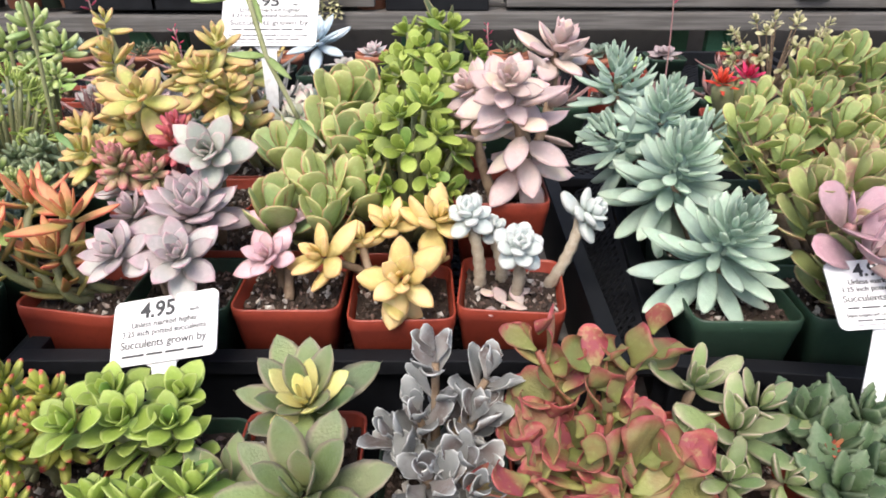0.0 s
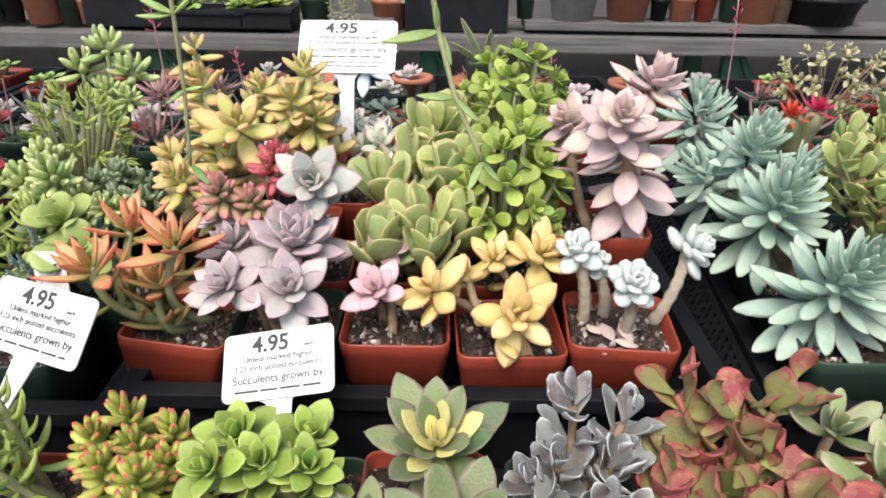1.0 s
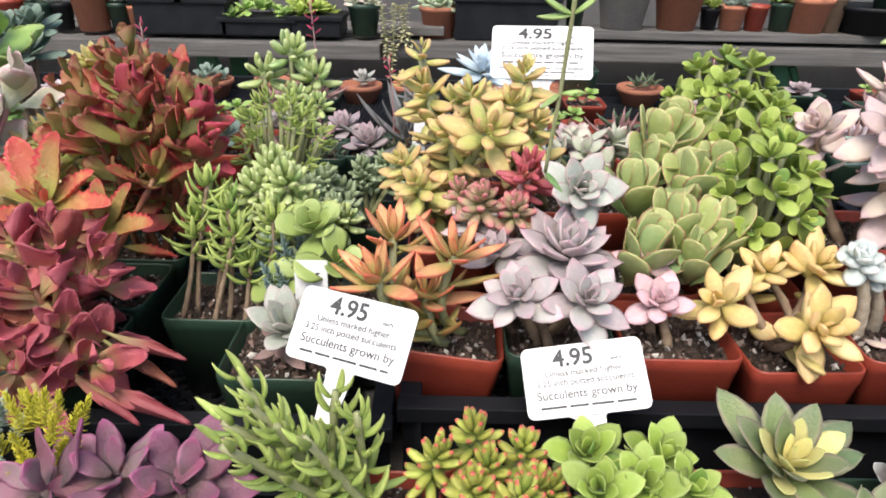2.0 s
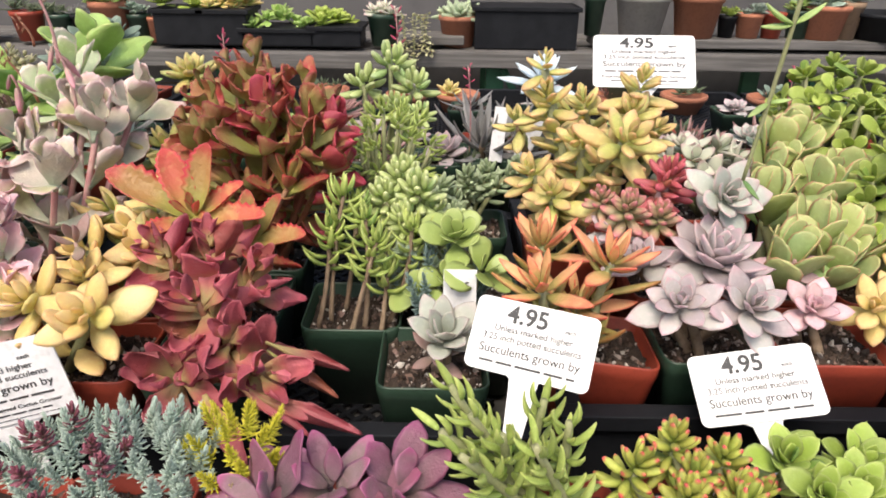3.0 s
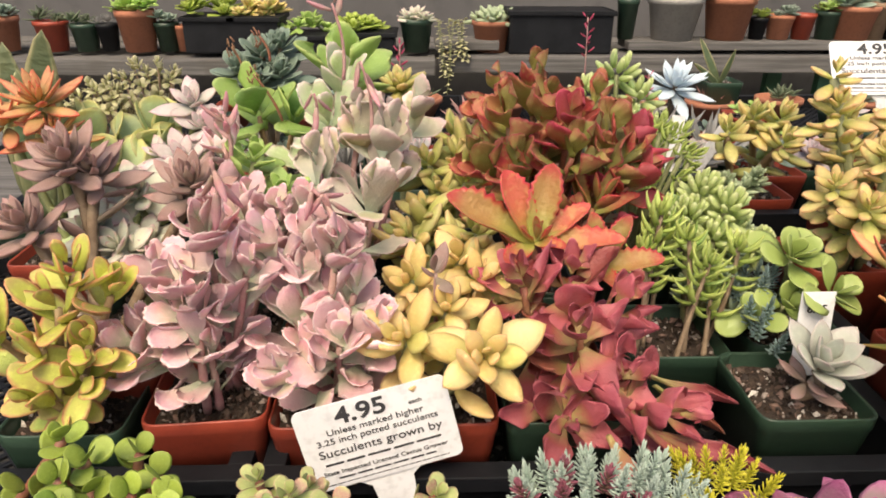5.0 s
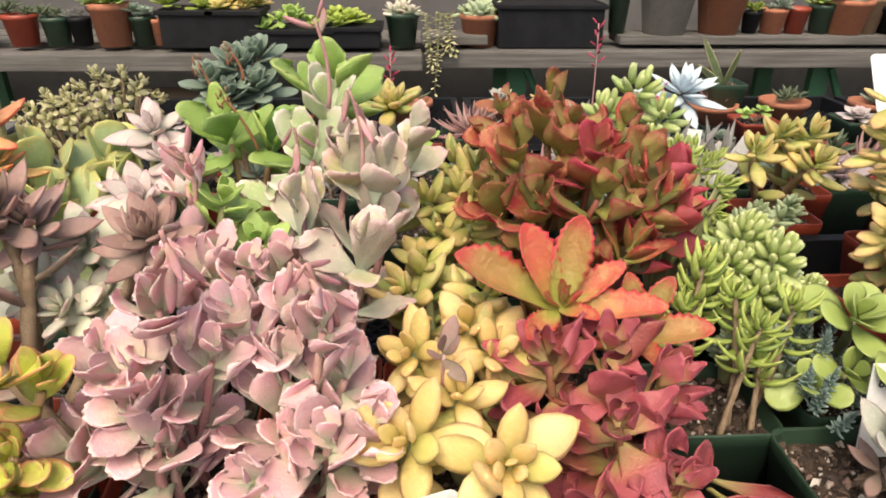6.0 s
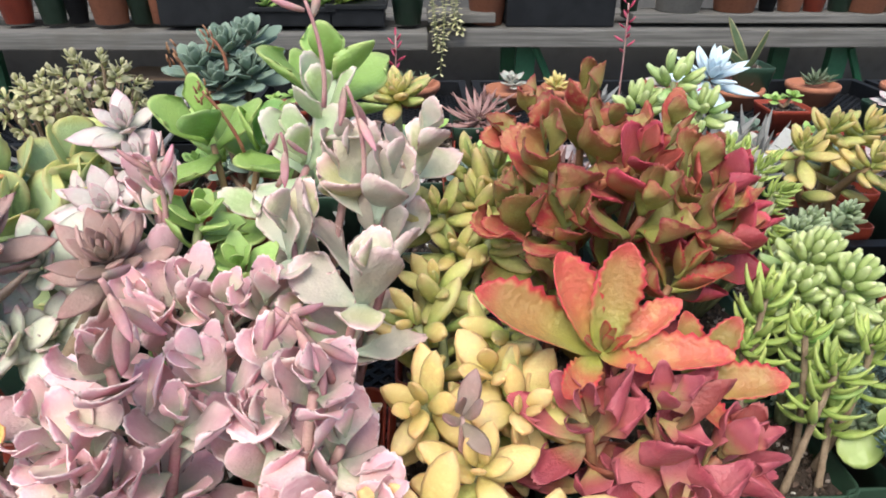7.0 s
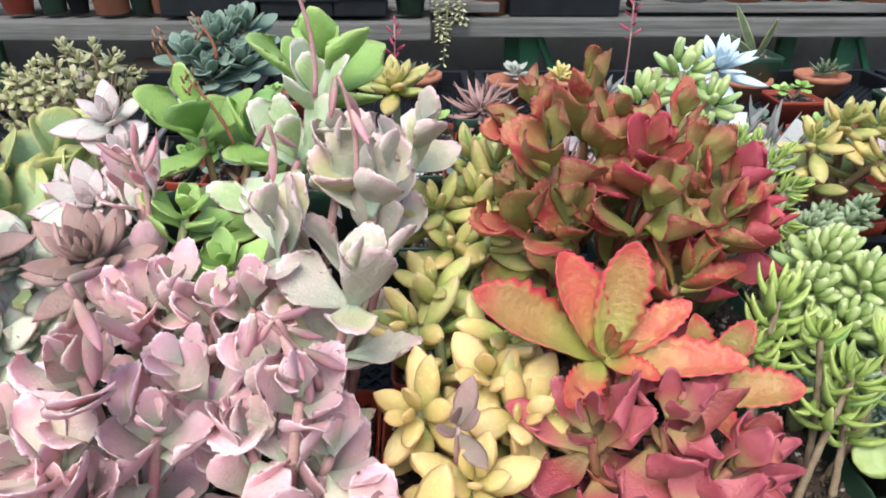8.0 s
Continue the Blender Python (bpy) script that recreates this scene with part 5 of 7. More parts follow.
for p, r in (((-0.363, 0.740, 0.915), 0.02), ((-0.332, 0.740, 0.922), 0.018), ((-0.387, 0.720, 0.915), 0.02), ((-0.417, 0.660, 0.923), 0.022), ((-0.427, 0.640, 0.907), 0.02), ((-0.402, 0.620, 0.910), 0.022), ((-0.429, 0.640, 0.920), 0.022)):
    pts = bend(soil_top(BU), p, (0, 0, 0.01), 6)
    stem(BU, pts, STEM_GREEN, 0.003, 0.003)
    along(BU, BURRO, pts, 22, 0.017, 0.017, 20, 45, 0.4, 1.0)
    rosette(BU, BURRO, p, (random.uniform(-0.5, 0.5), -0.5, 0.8), r, 26, e0=-30, e1=80, smin=0.6, rise=1.4)
RG = potted("round_green_succulent", "green", (-0.385, 0.552), RIM2, "light green rounded leaves on short stems")
heads(RG, ROUND, [((-0.404, 0.525, 0.932), (0, -0.5, 0.9), 0.035, 11), ((-0.382, 0.500, 0.915), (0.4, -0.5, 0.7), 0.032, 7), ((-0.432, 0.510, 0.889), (-0.3, -0.5, 0.7), 0.028, 5), ((-0.410, 0.510, 0.899), (0, -0.6, 0.7), 0.03, 6)], STEM_GREEN, 0.02, e0=0, e1=70, smin=0.5)
for p, ax in scatter((-0.438, 0.560, 0.883), (0.03, 0.03, 0.04), 9, -0.6):
    rosette(RG, BURRO, p, ax, 0.014, 22, e0=-20, e1=80, smin=0.6, rise=1.0)
    stem(RG, bend(soil_top(RG), p, (0, 0, 0), 4), STEM_GREEN, 0.0025, 0.002)
RO = potted("green_hen_rosette", "green", (-0.715, 0.840), RIM2, "yellow-green pointed rosette on a stalk")
heads(RO, LIME, [((-0.716, 0.835, 1.004), (0, -0.3, 1), 0.040, 24)], STEM_GREEN, 0.0, e0=0)
for tiny in (BU, SG, RG, J2):
    merge(tiny)

wd = bend(soil_top(GD, 0.0, 0.02), (-0.683, 0.470, 0.950), (0, 0, 0), 6)
stem(GD, wd, STEM_PINK, 0.0018, 0.0014)
rosette(GD, BROWN, wd[-1], (0, -0.5, 1), 0.024, 5, e0=10, e1=70, smin=0.8)


# ---- low tray in front ----
RIM3 = 0.835
NEEDLE = kind("silver_needle", ((0.20, 0.29, 0.24), (0.30, 0.40, 0.34), (0.44, 0.53, 0.46), (0.54, 0.62, 0.54)), vary(2, w=0.24, a=0.5, b=0.6, t=0.18, curl=0.15, cup=0.0, rings=4, seg=5), rough=0.55, bloom=0.25)
YNEEDLE = kind("yellow_needle", ((0.40, 0.46, 0.03), (0.66, 0.70, 0.05), (0.80, 0.80, 0.10), (0.72, 0.7, 0.1)), vary(2, w=0.20, a=0.5, b=0.6, t=0.16, curl=0.2, cup=0.0, rings=4, seg=5), rough=0.42)
MAROON = kind("maroon_leaf", ((0.14, 0.09, 0.06), (0.20, 0.06, 0.07), (0.28, 0.07, 0.09), (0.30, 0.10, 0.10)), vary(2, w=0.42, a=0.7, b=0.7, t=0.2, curl=0.15, cup=0.05, rings=5, seg=6), rough=0.5)
BLUENEEDLE = kind("blue_needle", ((0.13, 0.22, 0.20), (0.19, 0.29, 0.28), (0.26, 0.36, 0.36), (0.26, 0.36, 0.36)), vary(2, w=0.3, a=0.5, b=0.6, t=0.2, curl=0.15, cup=0.0, rings=4, seg=5), rough=0.55, bloom=0.15)
PURPLE = kind("purple_leaf", ((0.14, 0.10, 0.09), (0.27, 0.11, 0.15), (0.36, 0.065, 0.16), (0.52, 0.14, 0.27)), vary(4, w=0.50, a=0.75, b=0.7, t=0.09, curl=0.12, cup=0.12, wave=0.08), edge_amount=0.5, rough=0.45, bloom=0.06, other=(0.22, 0.14, 0.14))
REDTIP = kind("red_tipped_bean", ((0.30, 0.42, 0.08), (0.46, 0.52, 0.11), (0.70, 0.12, 0.10), (0.56, 0.52, 0.12)), vary(2, w=0.36, a=0.45, b=0.4, t=0.32, curl=0.08, cup=0.0, rings=6, seg=7), edge_amount=0.1, rough=0.35, tip_from=0.84, other=(0.42, 0.52, 0.12), spots=0.03)
AEON = kind("variegated_leaf", ((0.20, 0.27, 0.09), (0.16, 0.24, 0.10), (0.18, 0.25, 0.12), (0.44, 0.34, 0.26)), vary(4, w=0.46, a=0.9, b=0.8, t=0.08, curl=0.14, cup=0.14, mucro=0.04), edge_amount=0.7, rough=0.42, other=(0.22, 0.32, 0.12), bloom=0.05)
CREAM = kind("cream_heart_leaf", ((0.76, 0.76, 0.34), (0.78, 0.78, 0.30), (0.66, 0.72, 0.28), (0.74, 0.70, 0.34)), vary(3, w=0.42, a=0.8, b=0.7, t=0.08, curl=0.14, cup=0.14, mucro=0.03), edge_amount=0.3, rough=0.42)
SILVER = fans("silver_cupped_leaf", ((0.24, 0.22, 0.20), (0.26, 0.27, 0.27), (0.38, 0.39, 0.39), (0.70, 0.70, 0.70)), 6, dict(w=0.54, t=0.05, curl=0.06, cup=0.16, wave=0.03, lobes=3, depth=0.03, neck=0.2, tip=0.3), edge_amount=0.9, rough=0.5, spread=0.25, bloom=0.12, other=(0.15, 0.115, 0.10), rim=(0.9, 1.0), share=(0.5, 0.65))
COPPER = fans("copper_paddle", ((0.28, 0.34, 0.10), (0.32, 0.34, 0.12), (0.40, 0.18, 0.10), (0.40, 0.09, 0.08)), 6, dict(w=0.70, t=0.05, curl=0.12, cup=0.10, wave=0.07, neck=0.16, tip=0.34, shoulder=0.66), edge_amount=0.7, rough=0.42, other=(0.30, 0.08, 0.07), spread=0.28, rim=(0.75, 1.0), share=(0.55, 0.75))
VARIEG = kind("cream_edged_leaf", ((0.18, 0.27, 0.10), (0.22, 0.32, 0.13), (0.30, 0.34, 0.18), (0.66, 0.55, 0.44)), vary(4, w=0.38, a=0.7, b=0.5, t=0.18, curl=0.12, cup=0.10), edge_amount=0.95, rim=(0.72, 1.0), rough=0.42)
JAW = kind("toothed_green_leaf", ((0.06, 0.12, 0.05), (0.08, 0.15, 0.07), (0.12, 0.19, 0.10), (0.30, 0.34, 0.24)), vary(3, w=0.52, a=0.55, b=0.8, t=0.22, curl=0.15, cup=0.05, rings=18, seg=8, teeth=1, tooth=0.15), edge_amount=0.4, rough=0.42)
DEEP = kind("deep_green_leaf", ((0.22, 0.36, 0.07), (0.28, 0.44, 0.08), (0.36, 0.50, 0.12), (0.46, 0.56, 0.22)), vary(4, w=0.60, a=0.9, b=0.78, t=0.13, curl=0.12, cup=0.2, mucro=0.03), edge_amount=0.5, rough=0.33, spread=0.25, spots=0.04, flush=0.1)
DISC = kind("round_disc_leaf", ((0.18, 0.30, 0.05), (0.28, 0.42, 0.07), (0.32, 0.45, 0.09), (0.34, 0.45, 0.1)), vary(3, w=0.92, a=0.55, b=0.42, t=0.10, curl=0.04, cup=0.05), edge_amount=0.2, rough=0.38)


def bed(name, colour, at, label, sprigs, place, rr, n, lean=0.5, top=0.0, size=(0.85, 1.15)):
    """A pot crowded with upright sprigs over a mound."""
    ob = potted(name, colour, at, RIM3, label)
    inv = ob.matrix_basis.inverted()
    for p, ax in scatter(place, rr, n, top):
        ax = (Vector((0, 0, 1)) + lean * Vector((ax.x, ax.y, 0))).normalized()
        s = random.uniform(*size)
        turn = Vector((0, 0, 1)).rotation_difference(ax).to_matrix().to_4x4() @ pose(0, 0, 0, 0, 0, random.uniform(0, 360))
        child("sprig", random.choice(sprigs), ob, inv @ Matrix.Translation(p) @ turn @ Matrix.Scale(s, 4))
    return merge(ob, "foliage", ("sprig",))


SN = [sprig_mesh(NEEDLE, 0.026, 60, 0.0078, 5, 75) for _ in range(3)]
YN = [sprig_mesh(YNEEDLE, 0.026, 60, 0.0076, 10, 70) for _ in range(3)]
MN = [sprig_mesh(MAROON, 0.014, 24, 0.008, 0, 80) for _ in range(2)]
BN = [sprig_mesh(BLUENEEDLE, 0.03, 50, 0.007, 5, 75) for _ in range(2)]
bed("silver_needle_sedum", "red", (-0.610, 0.318), "silver-blue needle-leaved sedum mounding over its pot", SN, (-0.598, 0.315, 0.872), (0.054, 0.036, 0.022), 72, size=(0.65, 0.95))
bed("yellow_needle_sedum", "red", (-0.520, 0.320), "bright yellow-green feathery sedum", YN, (-0.531, 0.325, 0.872), (0.019, 0.024, 0.018), 18, 0.7, size=(0.75, 1.0))
bed("maroon_sedum", "red", (-0.690, 0.315), "small dark maroon and green sedum rosettes", MN, (-0.616, 0.300, 0.893), (0.030, 0.028, 0.012), 10, 0.6)
bed("blue_needle_sedum", "green", (-0.430, 0.560), "low blue-green needle sedum beside the pots", BN, (-0.417, 0.535, 0.861), (0.03, 0.045, 0.035), 22, 0.6)

PU = potted("purple_rosette_succulent", "green", (-0.455, 0.300), RIM3, "dusky purple and magenta broad-leaved rosettes")
heads(PU, PURPLE, [((-0.472, 0.300, 0.882), (-0.1, -0.4, 1), 0.047, 13), ((-0.436, 0.300, 0.878), (0.4, -0.4, 0.9), 0.048, 11), ((-0.504, 0.290, 0.882), (-0.6, -0.4, 0.8), 0.050, 9)], STEM_BROWN, 0.02, e0=-8, e1=50, smin=0.5)

NG = potted("narrow_green_sedum", "red", (-0.345, 0.318), RIM3, "arching narrow-leaved green sedum stems")
for p in ((-0.409, 0.330, 0.931), (-0.398, 0.310, 0.927), (-0.356, 0.330, 0.922), (-0.343, 0.320, 0.915), (-0.382, 0.300, 0.922), (-0.414, 0.310, 0.916), (-0.366, 0.290, 0.924), (-0.404, 0.280, 0.926)):
    pts = bend(soil_top(NG, random.uniform(-0.025, 0.025), random.uniform(-0.025, 0.025)), p, (0, 0, 0), 8)
    stem(NG, pts, STEM_GREEN, 0.003, 0.0022)
    along(NG, NARROW, pts, 20, 0.025, 0.018, -10, 40, 0.25, 1.0)
RJ = potted("red_tipped_bean_sedum", "red", (-0.255, 0.322), RIM3, "plump yellow-green sedum beans with red tips")
for p in ((-0.276, 0.335, 0.882), (-0.247, 0.330, 0.874), (-0.300, 0.330, 0.868), (-0.268, 0.320, 0.870), (-0.245, 0.310, 0.866), (-0.278, 0.300, 0.873), (-0.236, 0.310, 0.862), (-0.255, 0.290, 0.876)):
    pts = bend(soil_top(RJ, random.uniform(-0.02, 0.02), random.uniform(-0.02, 0.02)), p, (0, 0, 0), 6)
    stem(RJ, pts, STEM_GREEN, 0.003, 0.003)
    rosette(RJ, REDTIP, p, (random.uniform(-0.2, 0.2), -0.2, 1), 0.0195, 26, e0=-25, e1=80, smin=0.75, rise=1.7, power=1.2)
copy_thing(RJ, pose(-0.262, 0.234, RIM3 - POT_H - 0.01, 0, 0, 160))
GSP = potted("green_spoon_rosettes", "green", (-0.175, 0.318), RIM3, "glossy green cupped spoon rosettes")
heads(GSP, DEEP, [((-0.210, 0.330, 0.878), (-0.1, -0.3, 1), 0.030, 12), ((-0.167, 0.330, 0.877), (0.2, -0.3, 1), 0.028, 12), ((-0.187, 0.300, 0.886), (0, -0.5, 1), 0.028, 12), ((-0.212, 0.290, 0.892), (-0.3, -0.5, 0.9), 0.026, 11), ((-0.161, 0.300, 0.883), (0.2, -0.4, 0.9), 0.026, 10)], STEM_GREEN, 0.02, under=9, e0=15, e1=78, smin=0.5)
copy_thing(GSP, pose(-0.176, 0.232, RIM3 - POT_H - 0.012, 0, 0, 170))
AE = potted("variegated_aeonium", "red", (-0.095, 0.325), RIM3, "grey-green aeonium rosette with a pale yellow heart")
heads(AE, AEON, [((-0.089, 0.335, 0.865), (0, -0.4, 1), 0.055, 15)], STEM_BROWN, 0.0, e0=2, e1=50, smin=0.6)
rosette(AE, CREAM, (-0.088, 0.335, 0.870), (0, -0.4, 1), 0.040, 11, e0=30, e1=80, smin=0.5)
AE2 = potted("variegated_aeonium", "green", (-0.100, 0.236), RIM3, "grey-green aeonium rosette with a pale yellow heart")
heads(AE2, AEON, [((-0.076, 0.260, 0.870), (0, -0.4, 1), 0.055, 14), ((-0.127, 0.280, 0.854), (-0.3, -0.3, 1), 0.036, 11)], STEM_BROWN, 0.02, e0=10, e1=70, smin=0.6)
SK = potted("silver_kalanchoe", "green", (0.000, 0.320), RIM3, "silver-grey cupped kalanchoe leaves on upright stems")
kalanchoe(SK, SILVER, [((-0.005, 0.335, 0.902), (-0.1, -0.2, 1)), ((0.020, 0.320, 0.872), (0.2, -0.4, 1)), ((-0.014, 0.320, 0.868), (-0.1, -0.4, 1)), ((-0.029, 0.310, 0.863), (-0.4, -0.4, 0.9)), ((-0.008, 0.280, 0.863), (-0.1, -0.5, 0.9)), ((0.012, 0.290, 0.857), (0.1, -0.5, 1)), ((0.027, 0.335, 0.889), (0.2, -0.2, 1)), ((0.020, 0.270, 0.861), (0, -0.5, 1))], STEM_BROWN, 0.032, 5, under=4, e0=40, e1=84, smin=0.6, up=(20, 60), slim=True, low=0.3)
CP = potted("copper_kalanchoe", "red", (0.085, 0.320), RIM3, "coppery red and green rounded kalanchoe leaves")
kalanchoe(CP, COPPER, [((0.060, 0.345, 0.904), (-0.1, -0.1, 1)), ((0.093, 0.330, 0.898), (0.2, -0.3, 1)), ((0.128, 0.345, 0.901), (0.2, 0, 1)), ((0.072, 0.330, 0.880), (-0.2, -0.4, 1)), ((0.101, 0.310, 0.883), (0.1, -0.5, 0.9)), ((0.054, 0.310, 0.870), (-0.4, -0.4, 0.9)), ((0.074, 0.290, 0.876), (0, -0.5, 0.9))], STEM_RED, 0.039, 3, under=3, e0=5, e1=50, smin=0.55, up=(0, 50), slim=True, low=0.3)
CP2 = potted("copper_kalanchoe", "green", (0.100, 0.240), RIM3, "coppery red and green rounded kalanchoe leaves")
kalanchoe(CP2, COPPER, [((0.104, 0.280, 0.881), (0.2, -0.4, 1)), ((0.127, 0.270, 0.878), (0.3, -0.4, 1)), ((0.078, 0.270, 0.874), (0, -0.4, 1)), ((0.049, 0.270, 0.874), (-0.3, -0.4, 1)), ((0.101, 0.260, 0.872), (0.1, -0.4, 1))], STEM_RED, 0.039, 3, under=3, e0=5, e1=50, smin=0.55, up=(0, 50), slim=True, low=0.3)
VA = potted("cream_edged_succulent", "red", (0.180, 0.325), RIM3, "green succulent with cream and pink leaf edges in a red pot")
heads(VA, VARIEG, [((0.162, 0.340, 0.880), (0, -0.3, 1), 0.036, 9), ((0.179, 0.310, 0.870), (0.1, -0.4, 1), 0.040, 10), ((0.201, 0.330, 0.870), (0.3, -0.2, 1), 0.034, 9), ((0.149, 0.300, 0.866), (-0.4, -0.3, 1), 0.03, 8), ((0.199, 0.280, 0.859), (0.4, -0.4, 0.9), 0.03, 8), ((0.166, 0.280, 0.859), (0, -0.4, 0.9), 0.03, 8)], STEM_BROWN, 0.02, under=3, e0=5, smin=0.45)
TJ = potted("toothed_green_succulent", "green", (0.268, 0.320), RIM3, "dark green toothed rosettes with a dried orange flower")
heads(TJ, JAW, [((0.242, 0.310, 0.856), (0, -0.4, 1), 0.044, 13), ((0.255, 0.290, 0.857), (0.3, -0.4, 0.9), 0.040, 12), ((0.232, 0.330, 0.861), (-0.3, -0.2, 1), 0.036, 12), ((0.272, 0.330, 0.861), (0.2, -0.2, 1), 0.036, 12), ((0.226, 0.270, 0.861), (0, -0.4, 1), 0.040, 12)], STEM_BROWN, 0.02, e0=0, e1=70, smin=0.5)
rosette(TJ, [leaf_mesh("petal", leaf_material("dried_petal", (0.35, 0.12, 0.05), (0.50, 0.16, 0.06), (0.45, 0.2, 0.1), (0.5, 0.2, 0.1)), w=0.3, t=0.06)], (0.230, 0.295, 0.870), (0, -0.5, 1), 0.014, 12, e0=0, e1=70)
CJ = potted("copper_jade", "red", (-0.775, 0.318), RIM3, "small coppery jade with rounded leaves")
kalanchoe(CJ, BRONZE, [((-0.777, 0.330, 0.902), (-0.1, -0.2, 1)), ((-0.757, 0.310, 0.911), (0.1, -0.3, 1)), ((-0.752, 0.330, 0.896), (0.2, -0.2, 1)), ((-0.767, 0.300, 0.910), (-0.2, -0.4, 1)), ((-0.734, 0.300, 0.912), (0.2, -0.4, 1)), ((-0.686, 0.320, 0.899), (0.2, -0.4, 1))], STEM_RED, 0.015, 8, under=4, e0=5)
DJ = potted("round_leaf_jade", "green", (-0.870, 0.318), RIM3, "bright green round-leaved trailing jade")
kalanchoe(DJ, DISC, [((-0.837, 0.335, 0.917), (0.1, -0.2, 1)), ((-0.822, 0.320, 0.916), (0.2, -0.4, 1)), ((-0.832, 0.310, 0.914), (-0.1, -0.4, 1)), ((-0.814, 0.310, 0.910), (0.3, -0.3, 1)), ((-0.813, 0.290, 0.921), (0, -0.4, 1))], STEM_RED, 0.0135, 4, under=4, e0=10, smin=0.8)
DJ2 = potted("round_leaf_jade", "green", (-0.955, 0.318), RIM3, "bright green round-leaved trailing jade")
kalanchoe(DJ2, DISC, [((-0.873, 0.335, 0.927), (0.1, -0.2, 1)), ((-0.854, 0.320, 0.927), (0.2, -0.4, 1)), ((-0.863, 0.310, 0.924), (-0.1, -0.4, 1)), ((-0.850, 0.310, 0.915), (0.3, -0.3, 1)), ((-0.855, 0.290, 0.924), (0, -0.4, 1))], STEM_RED, 0.0135, 4, under=4, e0=10, smin=0.8)


# ---- price signs ----
def words(text, size, par, x, y, bold=False, wide=1.0):
    return child("lettering", PRINT[text, bold], par, pose(x, y, 0.0010) @ Matrix.Diagonal((size * wide, size, 1, 1)))


def bars(par, x0, x1, y, h):
    """A line of print that stays unread: a plain thin bar for each word."""
    bm = bmesh.new()
    x = x0
    while x < x1 - h:
        w = min(random.uniform(2.5, 6.0) * h, x1 - x)
        box(bm, (w, h * 0.5, 0.0002), (x + w / 2, y, 0))
        x += w + h * 0.7
    return part("print_line", bm, INK, par, m=pose(0, 0, 0.0010), smooth=False)


def sign(tl, tr, bl, foot, full=True, stout=1.0, label="white plastic price sign on a stake reading 4.95"):
    tl, tr, bl, foot = Vector(tl), Vector(tr), Vector(bl), Vector(foot)
    x = (tr - tl).normalized()
    y = (tl - bl)
    y = (y - x * y.dot(x)).normalized()
    w, h = (tr - tl).length, (tl - bl).length
    mid = (tr + bl) / 2
    ob = new("price_sign")
    ob.empty_display_size = 0.02
    ob.matrix_basis = Matrix.Translation(mid) @ Matrix((x, y, x.cross(y))).transposed().to_4x4()
    tagged(ob, label, "sign", "price signs")
    bm = bmesh.new()
    r, vs = 0.005, []
    for cx, cy, a0 in ((1, 1, 0), (-1, 1, 90), (-1, -1, 180), (1, -1, 270)):
        for k in range(5):
            a = radians(a0 + 22.5 * k)
            vs.append(bm.verts.new((cx * (w / 2 - r) + r * math.cos(a), cy * (h / 2 - r) + r * math.sin(a), -0.0006)))
    face = bm.faces.new(vs)
    ext = bmesh.ops.extrude_face_region(bm, geom=[face])
    bmesh.ops.translate(bm, verts=[v for v in ext["geom"] if isinstance(v, bmesh.types.BMVert)], vec=(0, 0, 0.0012))
    plate = part("plate", bm, WHITE, ob, smooth=False)
    f = ob.matrix_basis.inverted() @ foot
    top = Vector((0, -h / 2 + 0.004, -0.0012))
    d = (f - top)
    side = d.cross(Vector((0, 0, 1))).normalized()
    bm = bmesh.new()
    pairs = []
    for k, hw in ((0.0, 0.019 * stout), (0.12, 0.0095 * stout), (0.3, 0.0085 * stout), (1.0, 0.006 * stout)):
        p = top + d * k
        pairs.append([bm.verts.new(p + side * s * hw + Vector((0, 0, z))) for s, z in ((-1, 0), (1, 0), (1, -0.0012), (-1, -0.0012))])
    skin(bm, pairs)
    part("stake", bm, WHITE, ob, smooth=False)
    u = h / (0.062 if full else 0.050)
    k = (w / 0.086) / u
    words("4.95", 0.0168 * u, plate, -0.006 * u * k, h * 0.5 - 0.0150 * u, bold=True, wide=k)
    words("each", 0.0042 * u, plate, 0.024 * u * k, h * 0.5 - 0.0145 * u, wide=k)
    words("Unless marked higher", 0.0062 * u, plate, 0, h * 0.5 - 0.0220 * u, wide=k)
    words("3.25 inch potted succulents", 0.0062 * u, plate, 0, h * 0.5 - 0.0285 * u, wide=k)
    words("Succulents grown by", 0.0084 * u, plate, 0, h * 0.5 - 0.0375 * u, wide=k)
    bars(plate, -0.033 * u * k, 0.033 * u * k, h * 0.5 - 0.0432 * u, 0.0030 * u)
    if full:
        words("State Inspected Licensed Cactus Grower", 0.0043 * u, plate, 0, h * 0.5 - 0.0510 * u, wide=k)
        bars(plate, -0.028 * u * k, 0.028 * u * k, h * 0.5 - 0.0545 * u, 0.0024 * u)
        bars(plate, -0.035 * u * k, 0.035 * u * k, h * 0.5 - 0.0585 * u, 0.0011 * u)
    return ob


sign((-0.241, 0.419, 0.891), (-0.161, 0.415, 0.908), (-0.239, 0.381, 0.860), (-0.190, 0.345, 0.841), False)
sign((-0.389, 0.420, 0.940), (-0.312, 0.394, 0.936), (-0.399, 0.390, 0.903), (-0.370, 0.350, 0.878), False)
sign((-0.776, 0.396, 0.891), (-0.681, 0.408, 0.912), (-0.759, 0.390, 0.834), (-0.694, 0.385, 0.770), stout=1.45)
sign((-0.248, 0.805, 1.058), (-0.138, 0.795, 1.060), (-0.251, 0.768, 1.008), (-0.193, 0.745, 0.934))
sign((0.266, 0.400, 0.937), (0.335, 0.400, 0.943), (0.255, 0.365, 0.906), (0.277, 0.335, 0.861))
